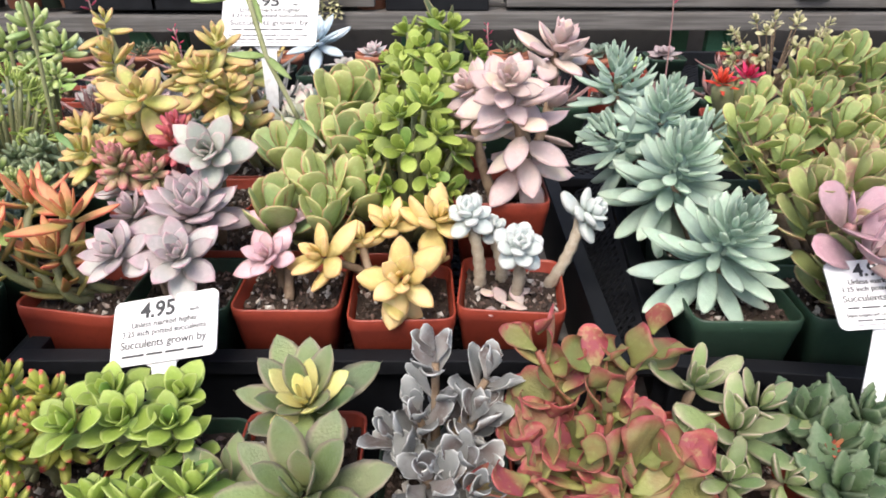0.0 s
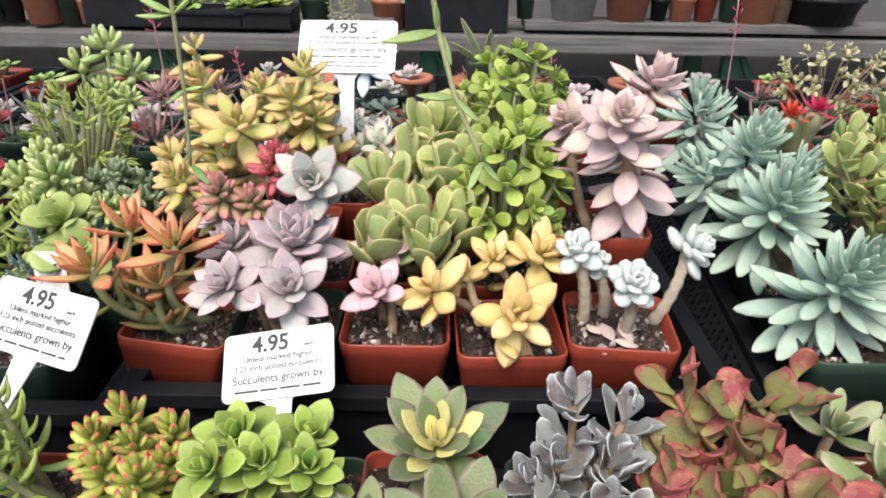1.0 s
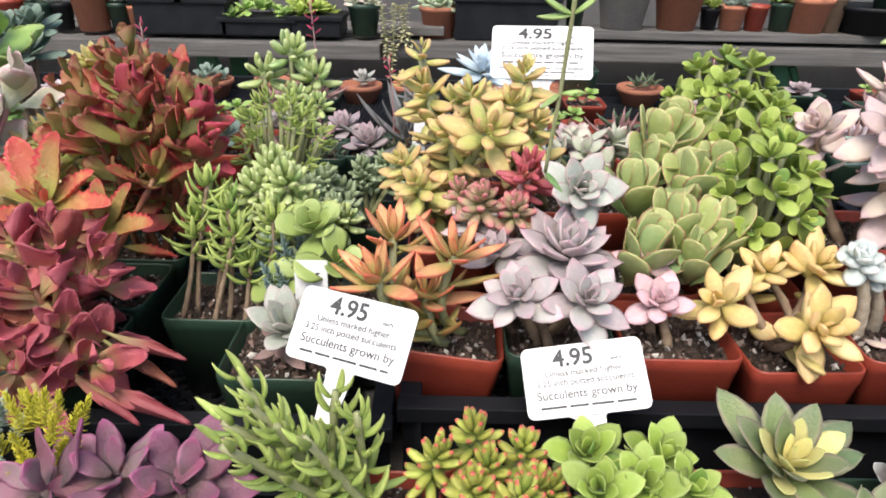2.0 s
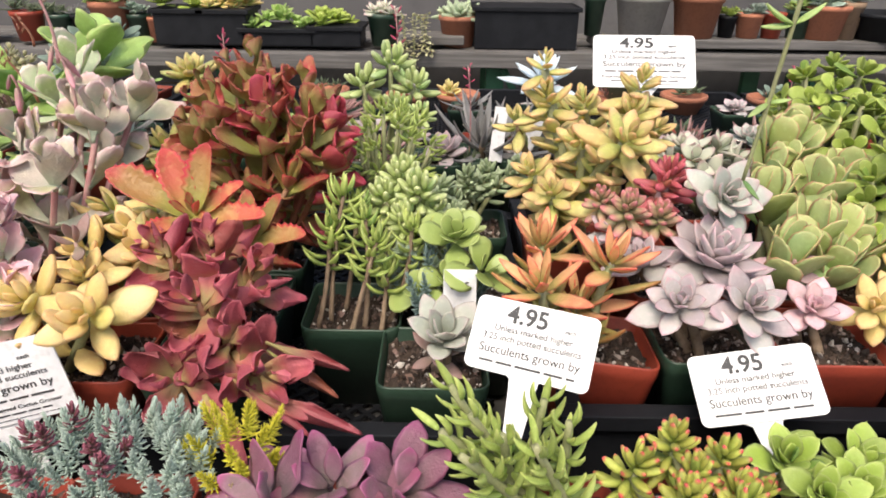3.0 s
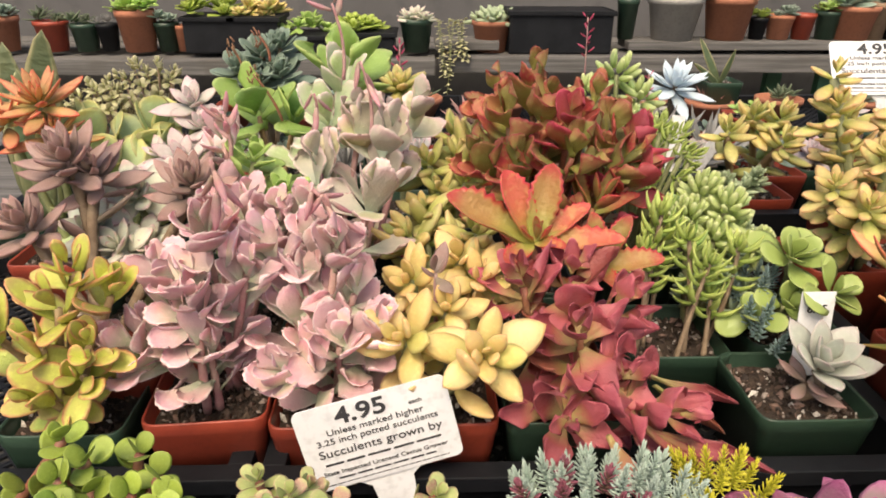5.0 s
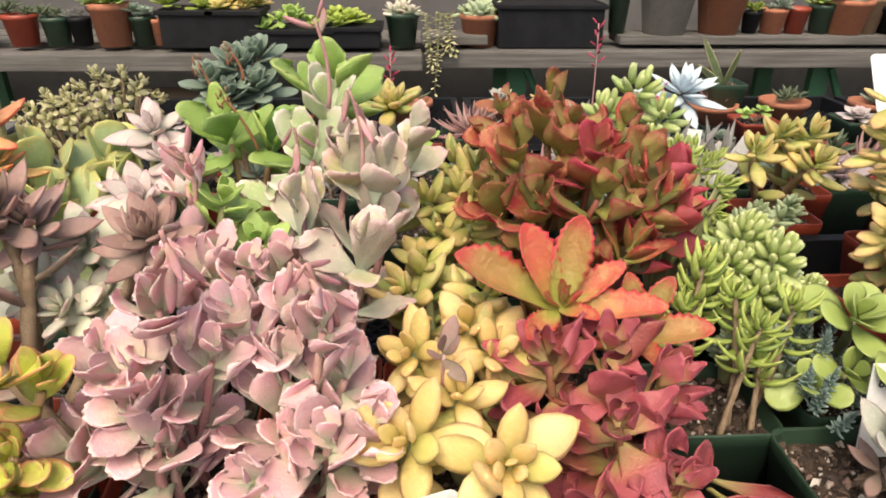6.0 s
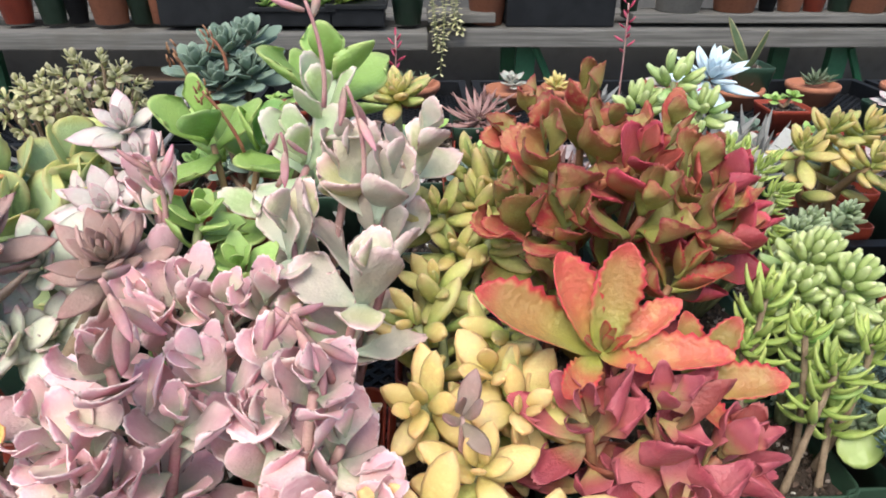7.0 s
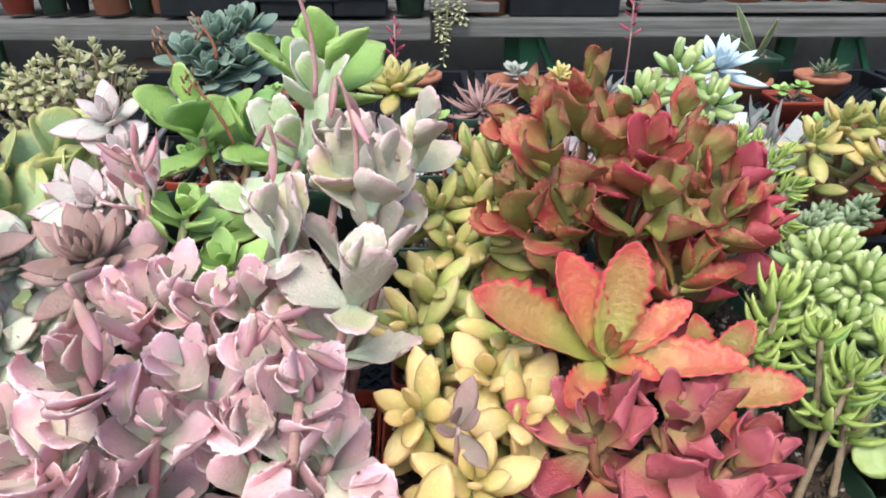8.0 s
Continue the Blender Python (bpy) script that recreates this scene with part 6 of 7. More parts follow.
def tag(tl, tr, bl, text="", label="small white plant tag"):
    tl, tr, bl = Vector(tl), Vector(tr), Vector(bl)
    x = (tr - tl).normalized()
    y = (tl - bl)
    y = (y - x * y.dot(x)).normalized()
    w, h = (tr - tl).length, (tl - bl).length
    ob = new("plant_tag")
    ob.matrix_basis = Matrix.Translation((tr + bl) / 2) @ Matrix((x, y, x.cross(y))).transposed().to_4x4()
    tagged(ob, label, "tag", "plant tags")
    bm = bmesh.new()
    box(bm, (w, h, 0.0010), (0, 0, 0), 0.0003)
    part("plate", bm, WHITE, ob, smooth=False)
    if text:
        words(text, w * 0.34, ob, 0, h * 0.5 - w * 0.62, bold=True)
        for k in range(2):
            part("print_line", bmesh_bar(0.0016, h * 0.3), INK, ob, m=pose(-w * 0.05 + k * 0.004, -h * 0.16, 0.0009), smooth=False)
    else:
        bars(ob, -w * 0.35, w * 0.35, h * 0.2, 0.0012)
    return ob


def bmesh_bar(w, h):
    bm = bmesh.new()
    box(bm, (w, h, 0.0002))
    return bm


tag((-0.414, 0.488, 0.923), (-0.388, 0.488, 0.923), (-0.412, 0.478, 0.856), "8.95", "white plant tag printed 8.95 in the silver rosette's pot")
tag((-0.346, 0.980, 0.936), (-0.327, 0.980, 0.934), (-0.342, 0.960, 0.860))
tag((-0.284, 0.950, 0.938), (-0.267, 0.950, 0.929), (-0.312, 0.950, 0.868))

# ---- stalks and flowers ----
STALK = kind("stalk_leaf", ((0.22, 0.36, 0.10), (0.34, 0.50, 0.18), (0.40, 0.54, 0.22), (0.40, 0.54, 0.22)), vary(2, w=0.30, a=0.6, b=0.8, t=0.14, curl=0.12), rough=0.4)
BUD = kind("pink_bud", ((0.50, 0.36, 0.28), (0.60, 0.30, 0.30), (0.64, 0.24, 0.28), (0.64, 0.26, 0.28)), vary(2, w=0.24, a=0.6, b=0.7, t=0.22, curl=0.05, cup=0.0), rough=0.5, bloom=0.15)
REDFLOWER = kind("red_bud", ((0.50, 0.05, 0.07), (0.60, 0.06, 0.09), (0.62, 0.16, 0.14), (0.6, 0.1, 0.1)), vary(2, w=0.28, a=0.5, b=0.6, t=0.26, curl=0.05, cup=0.0), rough=0.45)
rail = thing("overhead_rail", (-0.35, 0.36, 0), "grey wooden rail on posts from which vines hang", "rail")
bm = bmesh.new()
box(bm, (4.2, 0.05, 0.05), (0, 0, 2.1), 0.003)
part("rail", bm, WOOD, rail, smooth=False)
for sx in (-2.05, 2.05):
    bm = bmesh.new()
    box(bm, (0.06, 0.06, 2.075), (sx, 0, 1.0375), 0.003)
    part("post", bm, WOOD, rail, smooth=False)
for pts, ws in (([(-0.239, 0.398, 1.030), (-0.235, 0.396, 1.076), (-0.233, 0.392, 1.118), (-0.232, 0.390, 1.145)], [(0, 0.5, -0.6, 0.016), (1, 0.8, 0.1, 0.012), (1, -0.6, -0.5, 0.014), (2, -0.9, 0.3, 0.022), (2, 0.7, 0.4, 0.018), (2, -0.8, -0.2, 0.02)]),
                ([(-0.069, 0.310, 1.066), (-0.082, 0.315, 1.094), (-0.090, 0.325, 1.121), (-0.095, 0.330, 1.149)], [(0, -0.3, -0.9, 0.016), (0, 0.5, -0.7, 0.014), (1, -0.9, 0.0, 0.018), (1, 0.5, -0.6, 0.016), (2, -1, -0.25, 0.026), (2, 0.3, -0.8, 0.016), (2, -0.2, 0.9, 0.014)])):
    K = thing("hanging_vine", pts[0], "slender green hanging vine with sparse pointed leaves", "vine")
    top = Vector(pts[-1])
    pts = [Vector(p) for p in pts] + [Vector((top.x, 0.36, 1.6)), Vector((top.x, 0.36, 2.08))]
    dense = [a.lerp(c, k / 6) for a, c in zip(pts, pts[1:]) for k in range(6)]
    stem(K, dense, STEM_GREEN, 0.0011, 0.0014)
    for i, dx, dz, s in ws:
        leaf_at(K, STALK, pts[i], (dx, -0.1, dz), (0, -0.4, 1), s)


def flower_stalk(par, base, tip, meshes, mat, n, s, droop=False, lo=0.55, r=0.002):
    pts = bend(base, tip, (0.004, 0, 0), 10)
    stem(par, pts, mat, r, r * 0.6)
    along(par, meshes, pts, n, s, s * 0.8, -70 if droop else 20, -50 if droop else 50, lo, 1.0)


flower_stalk(PK3, (-0.733, 0.600, 1.011), (-0.739, 0.600, 1.070), BUD, STEM_PINK, 3, 0.024, True, 0.7, 0.0016)
flower_stalk(PK3, (-0.756, 0.630, 1.050), (-0.762, 0.630, 1.110), BUD, STEM_PINK, 3, 0.022, False, 0.85, 0.0016)
flower_stalk(PK3, (-0.782, 0.600, 1.012), (-0.775, 0.590, 1.047), BUD, STEM_PINK, 3, 0.020, True, 0.7, 0.0016)
flower_stalk(PK2, (-0.742, 0.480, 0.965), (-0.761, 0.470, 1.011), BUD, STEM_PINK, 6, 0.024, True, 0.4)
flower_stalk(PK2, (-0.756, 0.480, 0.966), (-0.754, 0.470, 1.008), BUD, STEM_PINK, 5, 0.024, True, 0.4)
flower_stalk(PK, (-0.828, 0.470, 0.982), (-0.817, 0.450, 1.037), BUD, STEM_PINK, 5, 0.024, True, 0.6)
flower_stalk(PK4, (-0.849, 0.590, 0.982), (-0.847, 0.590, 1.031), BUD, STEM_PINK, 5, 0.022, False, 0.6)


# ---- trays further back: small plants ----
STRAP = kind("grey_strap_leaf", ((0.24, 0.23, 0.22), (0.30, 0.29, 0.28), (0.34, 0.31, 0.30), (0.36, 0.33, 0.32)), vary(2, w=0.14, a=0.45, b=0.9, t=0.07, curl=0.25, cup=0.15), rough=0.5, bloom=0.2)
SPIDER = kind("brown_spider_leaf", ((0.26, 0.18, 0.15), (0.42, 0.27, 0.24), (0.50, 0.32, 0.28), (0.4, 0.24, 0.2)), vary(2, w=0.12, a=0.45, b=0.9, t=0.09, curl=0.30, cup=0.05), rough=0.55)
DARKALOE = kind("dark_aloe_leaf", ((0.08, 0.13, 0.07), (0.11, 0.17, 0.09), (0.16, 0.20, 0.12), (0.2, 0.2, 0.14)), vary(2, w=0.22, a=0.45, b=0.9, t=0.14, curl=0.15, cup=0.05), rough=0.45)
PALEBLUE = kind("pale_blue_leaf", ((0.46, 0.52, 0.58), (0.58, 0.65, 0.74), (0.64, 0.70, 0.78), (0.56, 0.6, 0.66)), vary(2, w=0.34, a=0.7, b=0.8, t=0.12, curl=0.12, cup=0.1, mucro=0.04), rough=0.55, bloom=0.4)
SNAKE = kind("snake_plant_leaf", ((0.08, 0.13, 0.06), (0.10, 0.16, 0.08), (0.14, 0.18, 0.09), (0.55, 0.52, 0.26)), vary(2, w=0.16, a=0.4, b=0.6, t=0.04, curl=0.04, cup=0.1), edge_amount=1.0, rough=0.45)
TINY = kind("tiny_cream_leaf", ((0.32, 0.36, 0.14), (0.58, 0.58, 0.32), (0.72, 0.68, 0.44), (0.6, 0.58, 0.36)), vary(2, w=0.6, a=0.8, b=0.5, t=0.1, rings=5, seg=6), rough=0.45)
DUSK = kind("dusky_green_leaf", ((0.14, 0.20, 0.15), (0.20, 0.28, 0.22), (0.26, 0.34, 0.28), (0.3, 0.36, 0.3)), vary(2, w=0.5, a=0.8, b=0.6, t=0.12, curl=0.12, cup=0.1), rough=0.5, bloom=0.15)
SCARLET = kind("scarlet_petal", ((0.55, 0.04, 0.05), (0.70, 0.03, 0.06), (0.72, 0.06, 0.08), (0.7, 0.06, 0.08)), vary(2, w=0.25, a=0.5, b=0.7, t=0.06, rings=5, seg=6), rough=0.4)
FLAME = kind("flame_petal", ((0.60, 0.12, 0.03), (0.72, 0.16, 0.04), (0.72, 0.2, 0.06), (0.7, 0.2, 0.06)), vary(2, w=0.25, a=0.5, b=0.7, t=0.06, rings=5, seg=6), rough=0.4)
RIM4 = 0.861


def small(name, label, colour, spec, at=(0.0, 0.0)):
    """A small potted plant of a few rosettes: spec holds (leaves, offset, radius, number, e0, e1)."""
    ob = potted(name, colour, at, RIM4, label)
    for ks, off, r, n, e0, e1 in spec:
        p = soil_top(ob) + Vector(off)
        stem(ob, bend(soil_top(ob), p, (0, 0, 0), 3), STEM_BROWN, 0.004, 0.003)
        rosette(ob, ks, p, (random.uniform(-0.2, 0.2), -0.3, 1), r, n, e0=e0, e1=e1, smin=0.4, rise=0.3)
    return merge(ob)


def near(p, dz=0.0):
    """Where the pot of a plant whose middle is at p should stand."""
    return (p[0], p[1] + 0.01)


PROTO = [
    small("grey_rosette", "small grey-green rosette in a green pot", "green", [(GREYROSE, (0, 0, 0.02), 0.042, 18, 0, 75)], (-1.2, 0.98)),
    small("dark_aloe", "small dark green spiky aloe in a red pot", "red", [(DARKALOE, (0, 0, 0.01), 0.06, 16, 15, 80)], (-1.1, 0.98)),
    small("brown_spider_aloe", "brownish arching narrow-leaved aloe in a green pot", "green", [(SPIDER, (0, 0, 0.01), 0.075, 20, 10, 75)], (-1.0, 0.98)),
    small("dusky_rosettes", "dusky green leafy rosettes in a red pot", "red", [(DUSK, (0.01, 0, 0.03), 0.035, 12, 0, 75), (DUSK, (-0.02, 0.01, 0.025), 0.03, 12, 0, 75)], (-0.9, 0.98)),
    small("grey_strap_plant", "grey strap-leaved rosette in a green pot", "green", [(STRAP, (0, 0, 0.01), 0.085, 18, 5, 75)], (-0.8, 0.98)),
    small("mauve_rosette", "small mauve rosette in a green pot", "green", [(MAUVE, (0, 0, 0.02), 0.045, 20, 0, 75)], (-0.7, 1.02)),
    small("small_jade", "small green jade in a red pot", "red", [(GREENK, (0.01, 0, 0.04), 0.028, 10, 0, 75), (GREENK, (-0.02, 0, 0.03), 0.028, 10, 0, 75)], (-0.6, 1.02)),
]
for row, (y0, xs) in enumerate(((0.985, (-0.95, -0.62, -0.50, -0.40, -0.29, -0.20, -0.10, 0.0, 0.10, 0.20, 0.30, 0.42, 0.55, 0.68, 0.82)), (1.09, (-1.18, -1.08, -0.95, -0.82, -0.70, -0.58, -0.46, -0.35, -0.25, -0.14, -0.03, 0.08, 0.2, 0.34, 0.5, 0.66, 0.8)), (1.20, (-1.15, -0.98, -0.80, -0.68, -0.56, -0.44, -0.32, -0.21, -0.1, 0.02, 0.16, 0.3, 0.48, 0.64, 0.8)), (1.42, (-1.3, -1.12, -0.92, -0.75, -0.55, -0.38, -0.2, 0.0, 0.2, 0.4, 0.6, 0.8, 1.0)), (1.56, (-1.3, -1.1, 0.5, 0.7, 0.9, 1.1)))):
    for x in xs:
        if random.random() < 0.88:
            o = random.choice(PROTO)
            copy_thing(o, pose(x + random.uniform(-0.02, 0.02), y0 + random.uniform(-0.02, 0.02), 0.778, 0, 0, random.uniform(-15, 15)) @ Matrix.Diagonal((1, 1, (1, 0.9, 0.75, 0.62, 0.6)[row], 1)))

YR = potted("yellow_sedum", "red", near((-0.262, 0.870, 0.915)), RIM2, "yellow-green sedum on bare tan stems in a red pot")
heads(YR, LIME, [((-0.286, 0.860, 0.958), (0, -0.3, 1), 0.045, 14), ((-0.251, 0.860, 0.958), (0.2, -0.3, 1), 0.045, 14), ((-0.323, 0.840, 0.948), (-0.3, -0.3, 1), 0.04, 12), ((-0.262, 0.820, 0.940), (0.2, -0.4, 1), 0.04, 12)], STEM_TAN, 0.02, 0.005, 0.004, under=4, e0=-10, rise=0.6)
def tall(name, label, ks, p, r, n, e0, e1, colour="green", rise=0.3, extra=()):
    """A plant whose rosette stands at p, on a stem out of a pot below it."""
    ob = potted(name, colour, near(p), RIM4 if p[1] > 0.9 else RIM2, label)
    stem(ob, bend(soil_top(ob), p, (0, 0, 0), 5), STEM_BROWN, 0.006, 0.004)
    rosette(ob, ks, p, (0, -0.35, 1), r, n, e0=e0, e1=e1, rise=rise)
    for q, rr in extra:
        stem(ob, bend(soil_top(ob), q, (0, 0, 0), 5), STEM_BROWN, 0.004, 0.003)
        rosette(ob, ks, q, (0, -0.35, 1), rr, n, e0=e0, e1=e1, rise=rise)
    return merge(ob)


tall("pale_blue_rosette", "pale powder-blue pointed rosette on a stem", PALEBLUE, (-0.232, 1.270, 0.918), 0.082, 24, -5, 80)
tall("blue_green_rosettes", "dull blue-green rosettes on tall stems", DUSK, (-0.901, 0.980, 1.014), 0.05, 22, -10, 80, "green", 0.5, [((-0.927, 0.960, 1.000), 0.045), ((-0.880, 1.000, 1.022), 0.045), ((-0.906, 0.950, 0.985), 0.045), ((-0.877, 0.970, 0.992), 0.045)])
tall("brown_spider_aloe", "brownish arching narrow-leaved aloe in a dark bowl", SPIDER, (-0.600, 1.225, 0.866), 0.075, 40, -8, 40)
tall("grey_strap_plant", "grey strap-leaved rosette with dry leaf tips", STRAP, (-0.356, 1.000, 0.872), 0.12, 22, 10, 75)
tall("grey_strap_plant", "grey strap-leaved rosette with dry leaf tips", STRAP, (-0.263, 1.020, 0.866), 0.11, 18, 10, 75)
for p, r in (((-1.080, 1.050, 0.952), (0.055, 0.04, 0.04)), ((-1.154, 1.050, 0.930), (0.05, 0.04, 0.035)), ((0.568, 1.150, 0.922), (0.10, 0.05, 0.06))):
    T = potted("tiny_leaved_bush", "green", near(p), RIM4, "wiry little bush with tiny cream-edged leaves")
    for q, ax in scatter(p, r, 26, -0.5):
        stem(T, bend(soil_top(T), q, (0, 0, 0), 3), STEM_BROWN, 0.0018, 0.001)
        rosette(T, TINY, q, ax, 0.016, 8, e0=0, e1=70, smin=0.6, rise=1.0)
    merge(T)
SP = potted("snake_plant", "green", near((0.009, 1.620, 0.818)), RIM4, "upright snake plant leaves with yellow margins")
for p0, p1 in (((-0.018, 1.620, 0.818), (-0.048, 1.640, 0.955)), ((-0.002, 1.600, 0.823), (0.022, 1.600, 0.935)), ((0.002, 1.630, 0.816), (-0.069, 1.600, 0.904))):
    d = Vector(p1) - Vector(p0)
    leaf_at(SP, SNAKE, soil_top(SP), Vector(p1) - soil_top(SP), (0, -1, 0.1), (Vector(p1) - soil_top(SP)).length)
SP2 = potted("snake_plant", "green", near((-1.134, 0.800, 0.974)), RIM2, "upright snake plant leaves with yellow margins")
for p1 in ((-1.073, 0.780, 1.071), (-1.129, 0.800, 1.057), (-1.107, 0.780, 1.032)):
    leaf_at(SP2, SNAKE, soil_top(SP2), Vector(p1) - soil_top(SP2), (0, -1, 0.1), (Vector(p1) - soil_top(SP2)).length, 1.4)
OS = potted("orange_star_sedum", "red", near((-1.063, 0.700, 0.987)), RIM2, "pale orange spiky star sedum")
heads(OS, ORANGE, [((-1.042, 0.690, 1.018), (0.1, -0.4, 1), 0.055, 22), ((-1.074, 0.680, 1.002), (-0.2, -0.4, 1), 0.05, 20), ((-1.030, 0.680, 0.992), (0.3, -0.4, 1), 0.045, 18)], STEM_GREEN, 0.02, e0=-5)
CF = potted("flowering_cactus", "green", near((0.382, 0.870, 0.933)), RIM, "low green cactus with scarlet and orange flowers")
for p, ks in (((0.386, 0.850, 0.954), SCARLET), ((0.355, 0.850, 0.947), FLAME)):
    stem(CF, bend(soil_top(CF), p, (0, 0, 0), 4), STEM_GREEN, 0.012, 0.014, 0.1)
    rosette(CF, ks, p, (0, -0.5, 1), 0.026, 26, e0=0, e1=80, smin=0.5)


def lathe(name, mat, prof, seg=20):
    bm = bmesh.new()
    rows = [[bm.verts.new((r * math.cos(2 * math.pi * k / seg), r * math.sin(2 * math.pi * k / seg), z)) for k in range(seg)] for r, z in prof]
    skin(bm, rows)
    return mesh_of(name, bm, mat)


# low clay bowls along the back edge of the bench
def clay_bowl(x, y, r, ks, n, label):
    ob = thing("clay_bowl", (x, y, 0.77), label, "bowl", "clay bowls at the back of the bench")
    child("bowl", lathe("bowl", TERRA, [(r * 0.62, 0), (r * 0.94, 0.038), (r, 0.040), (r, 0.050), (r * 0.9, 0.050), (r * 0.84, 0.040), (r * 0.3, 0.040)]), ob)
    for k in range(n):
        c = Vector((x + random.uniform(-0.5, 0.5) * r, y + random.uniform(-0.4, 0.4) * r, 0.818 + random.uniform(0, 0.012)))
        rosette(ob, ks, c, (random.uniform(-0.3, 0.3), -0.2, 1), random.uniform(0.028, 0.042), 12, e0=5, e1=75)
    return merge(ob)


for x, y, r, ks, n, text in ((-0.86, 1.62, 0.055, DUSK, 3, "dusky green rosettes"), (-0.70, 1.64, 0.060, DARKALOE, 4, "dark spiky aloes"), (-0.50, 1.60, 0.050, GREYROSE, 2, "small grey rosettes"), (-0.38, 1.61, 0.052, LIME, 3, "lime green rosettes"), (-0.16, 1.63, 0.050, MAUVE, 2, "small mauve rosettes"), (-0.02, 1.60, 0.055, SPIDER, 3, "brown arching aloes"), (0.16, 1.63, 0.055, DARKALOE, 4, "dark spiky aloes"), (0.36, 1.61, 0.055, DUSK, 3, "dusky green rosettes")):
    clay_bowl(x, y, r, ks, n, "low terracotta bowl of " + text)


# tall thin flower stalks among the rear plants
for base, tip, n, s in (((-0.480, 0.950, 0.953), (-0.479, 0.950, 1.068), 9, 0.018), ((-0.377, 0.980, 0.907), (-0.381, 0.980, 0.991), 6, 0.014), ((0.059, 0.950, 0.952), (0.060, 0.950, 1.001), 9, 0.012), ((-0.735, 0.980, 0.961), (-0.719, 0.980, 1.030), 8, 0.02), ((0.334, 1.000, 0.958), (0.321, 1.000, 1.070), 8, 0.016)):
    F = potted("red_flowering_aloe", "green", near(base), RIM4 if base[1] > 0.9 else RIM, "small aloe with a thin stalk of red buds")
    rosette(F, DARKALOE, soil_top(F), (0, 0, 1), 0.05, 12, e0=15, e1=75)
    flower_stalk(F, soil_top(F), tip, REDFLOWER, STEM_PINK, n + 2, s * 0.65, False, 0.78, 0.0013)
    merge(F)


# ---- far bench: pots and planters ----
def round_pot(r, h, mat, rim=0.16):
    return lathe("pot", mat, [(r * 0.72, 0), (r * 0.93, h * (1 - rim)), (r, h * (1 - rim) + 0.002), (r, h), (r * 0.9, h), (r * 0.86, h * 0.85), (r * 0.3, h * 0.82)])


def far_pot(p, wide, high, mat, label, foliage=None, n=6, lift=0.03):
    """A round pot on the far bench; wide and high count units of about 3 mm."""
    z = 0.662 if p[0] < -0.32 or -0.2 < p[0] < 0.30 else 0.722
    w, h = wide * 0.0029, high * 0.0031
    ob = thing("flower_pot", (p[0], 3.42, z), label, "pot", "pots on the far bench")
    child("pot", round_pot(w / 2, h, mat), ob)
    top = Vector((p[0], 3.42, z + h))
    for q in range(n if foliage else 0):
        c = top + Vector((random.uniform(-w, w) * 0.35, random.uniform(-w, w) * 0.3, random.uniform(0, lift)))
        rosette(ob, foliage, c, (random.uniform(-0.3, 0.3), random.uniform(-0.3, 0.3), 1), w * random.uniform(0.3, 0.5), 14, e0=0, e1=80)
    return merge(ob) if foliage else ob


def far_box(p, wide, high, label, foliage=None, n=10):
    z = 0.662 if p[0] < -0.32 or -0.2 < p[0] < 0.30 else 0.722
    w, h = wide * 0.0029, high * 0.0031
    ob = thing("planter_box", (p[0], 3.44, z), label, "planter", "pots on the far bench")
    bm = bmesh.new()
    box(bm, (w, 0.24, h), (0, 0, h / 2), 0.008)
    part("body", bm, BLACK, ob, smooth=False)
    for sx, sy, a, c in ((0, -1, w + 0.026, 0.012), (0, 1, w + 0.026, 0.012), (-1, 0, 0.012, 0.228), (1, 0, 0.012, 0.228)):
        bm = bmesh.new()
        box(bm, (a, c, 0.02), (0, 0, 0), 0.003)
        part("rim", bm, BLACK, ob, m=pose(sx * (w / 2 + 0.007), sy * 0.127, h - 0.008), smooth=False)
    for q in range(n if foliage else 0):
        c = Vector((p[0], 3.44, z + h)) + Vector((random.uniform(-w, w) * 0.45, random.uniform(-0.09, 0.09), random.uniform(0, 0.05)))
        rosette(ob, foliage, c, (random.uniform(-0.3, 0.3), random.uniform(-0.3, 0.3), 1), random.uniform(0.05, 0.09), 12, e0=0, e1=80)
    return merge(ob) if foliage else ob


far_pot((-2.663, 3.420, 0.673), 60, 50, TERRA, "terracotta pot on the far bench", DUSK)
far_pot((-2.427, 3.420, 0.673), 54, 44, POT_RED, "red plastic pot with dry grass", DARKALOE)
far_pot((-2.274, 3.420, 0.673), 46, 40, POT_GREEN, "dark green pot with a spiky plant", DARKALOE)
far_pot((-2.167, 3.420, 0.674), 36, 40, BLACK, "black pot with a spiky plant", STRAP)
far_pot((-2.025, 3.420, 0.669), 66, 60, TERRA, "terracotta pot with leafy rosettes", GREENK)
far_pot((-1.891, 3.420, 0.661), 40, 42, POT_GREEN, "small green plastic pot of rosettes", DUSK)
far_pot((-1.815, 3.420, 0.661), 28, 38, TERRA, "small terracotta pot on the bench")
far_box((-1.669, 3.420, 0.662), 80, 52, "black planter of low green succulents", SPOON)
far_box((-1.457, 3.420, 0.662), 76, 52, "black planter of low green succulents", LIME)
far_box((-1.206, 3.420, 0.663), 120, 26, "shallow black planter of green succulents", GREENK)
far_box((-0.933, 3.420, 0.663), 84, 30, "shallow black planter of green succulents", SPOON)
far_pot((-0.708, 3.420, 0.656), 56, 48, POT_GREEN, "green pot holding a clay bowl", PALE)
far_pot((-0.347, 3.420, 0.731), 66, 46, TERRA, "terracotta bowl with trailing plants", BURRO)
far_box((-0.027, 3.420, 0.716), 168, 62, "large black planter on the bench")
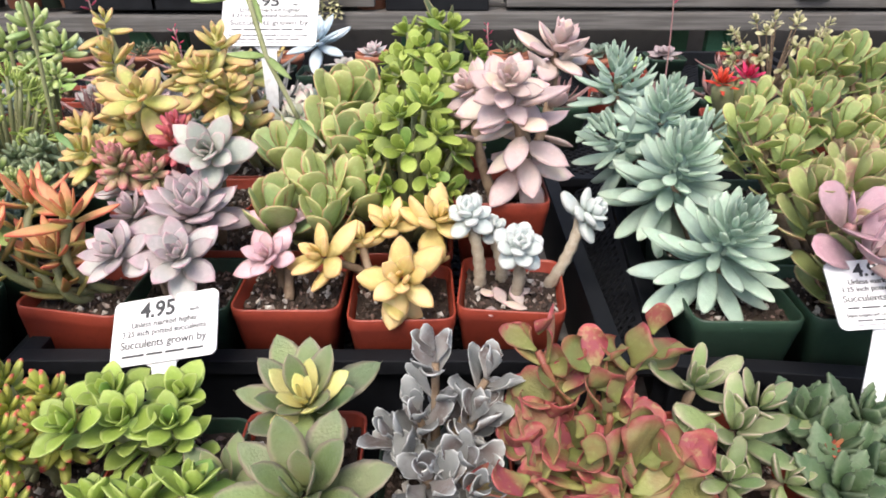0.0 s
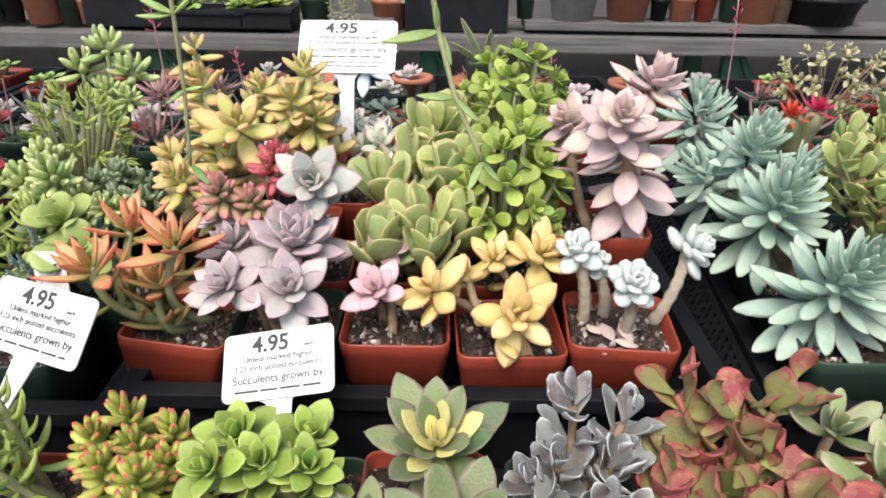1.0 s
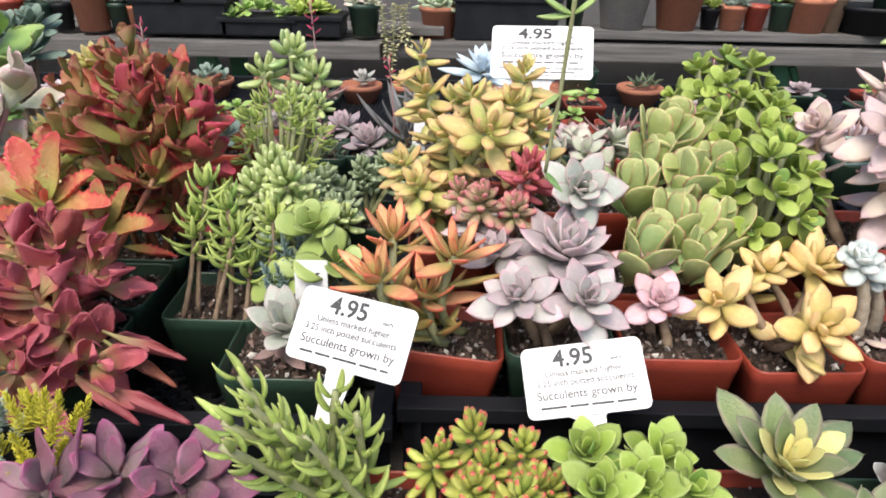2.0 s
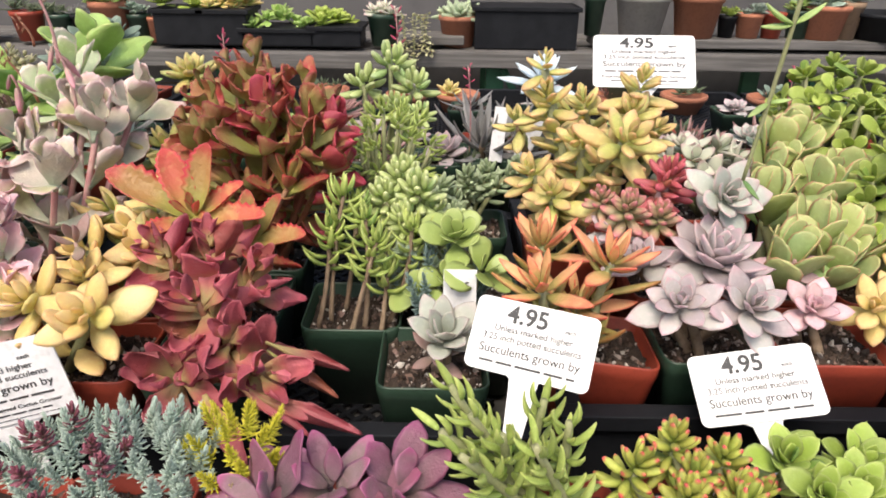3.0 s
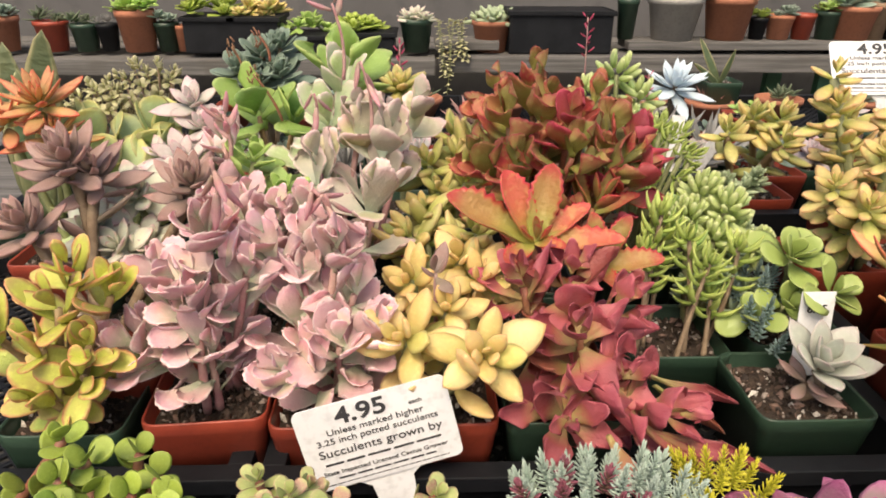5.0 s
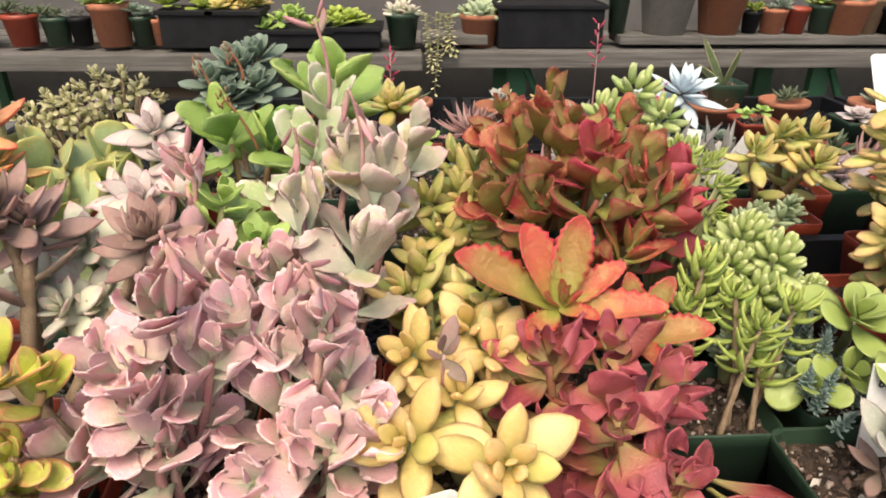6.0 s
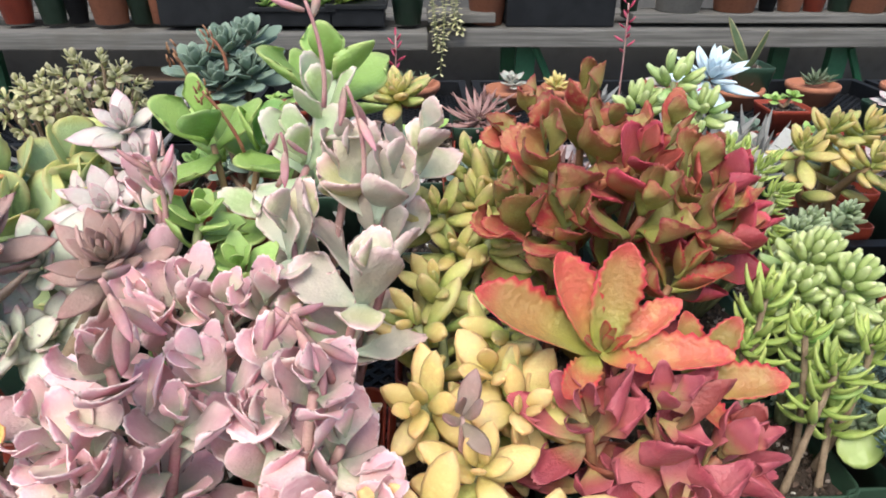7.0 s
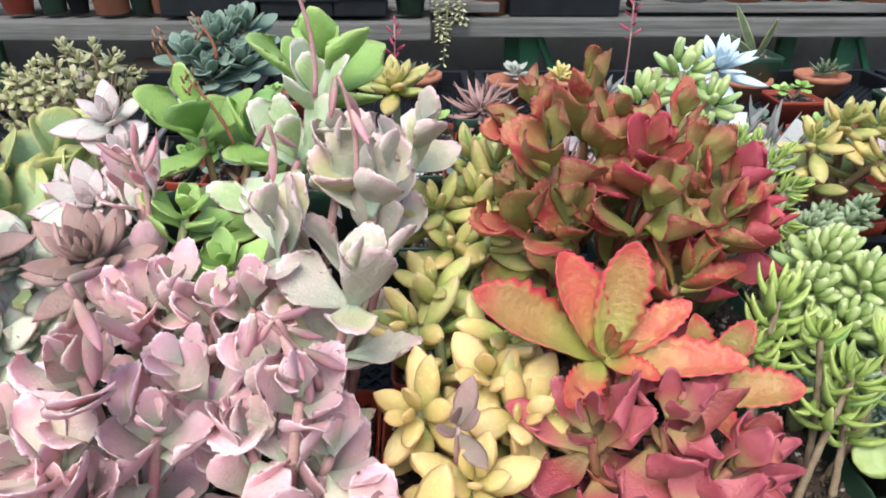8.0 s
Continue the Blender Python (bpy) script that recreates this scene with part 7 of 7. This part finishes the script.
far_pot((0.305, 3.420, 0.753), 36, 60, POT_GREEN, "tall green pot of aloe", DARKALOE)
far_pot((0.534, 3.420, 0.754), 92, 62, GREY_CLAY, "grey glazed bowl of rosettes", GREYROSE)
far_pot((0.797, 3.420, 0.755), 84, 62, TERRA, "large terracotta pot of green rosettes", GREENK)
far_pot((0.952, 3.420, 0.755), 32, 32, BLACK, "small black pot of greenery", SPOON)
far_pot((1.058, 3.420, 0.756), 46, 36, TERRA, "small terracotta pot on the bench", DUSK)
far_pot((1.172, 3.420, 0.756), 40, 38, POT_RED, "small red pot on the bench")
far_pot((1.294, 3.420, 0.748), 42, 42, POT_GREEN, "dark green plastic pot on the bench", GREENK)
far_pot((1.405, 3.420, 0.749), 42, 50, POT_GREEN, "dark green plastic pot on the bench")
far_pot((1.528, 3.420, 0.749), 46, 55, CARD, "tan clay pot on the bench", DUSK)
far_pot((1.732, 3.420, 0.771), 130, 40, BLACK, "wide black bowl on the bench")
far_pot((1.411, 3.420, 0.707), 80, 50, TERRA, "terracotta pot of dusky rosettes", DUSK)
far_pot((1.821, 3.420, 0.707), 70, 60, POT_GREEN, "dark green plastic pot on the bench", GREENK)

# a trailing plant over the bench's edge
TV = thing("trailing_vine", (-0.554, 3.300, 0.795), "pale green vine trailing over the bench edge", "vine")
for k in range(7):
    a = Vector((-0.556, 3.240, 0.826)) + Vector((random.uniform(-0.07, 0.07), random.uniform(-0.01, 0.02), 0))
    pts = bend(a, a + Vector((random.uniform(-0.04, 0.06), 0, -random.uniform(0.15, 0.36))), (0, -0.02, 0), 6)
    stem(TV, pts, STEM_GREEN, 0.002, 0.0015)
    along(TV, TINY, pts, 26, 0.024, 0.022, -20, 20, 0.0, 1.0)
merge(TV)
CB = thing("cardboard_box", (-1.819, 3.000, 0.569), "brown cardboard box beneath the far bench", "box")
CB.matrix_basis = pose(CB.location.x, 3.5, 0)
bm = bmesh.new()
box(bm, (0.46, 0.3, 0.42), (0, 0, 0.21), 0.004)
part("body", bm, CARD, CB, smooth=False)
for q, (x, r, h) in enumerate(((-0.62, 0.14, 0.26), (-0.28, 0.12, 0.22), (0.5, 0.15, 0.3), (0.95, 0.12, 0.26), (1.5, 0.14, 0.3), (-1.7, 0.14, 0.3))):
    G2 = thing("flower_pot", (x, 3.2 + 0.05 * (q % 3), 0), "terracotta pot standing on the gravel beneath the bench", "pot", "pots under the bench")
    child("pot", round_pot(r, h, TERRA), G2)
    for k in range(5):
        rosette(G2, (DARKALOE, DUSK, GREENK)[q % 3], Vector((x + random.uniform(-0.05, 0.05), 3.22, h + random.uniform(-0.03, 0.05))), (random.uniform(-0.3, 0.3), 0, 1), 0.14, 12, e0=10, e1=80)
    merge(G2)
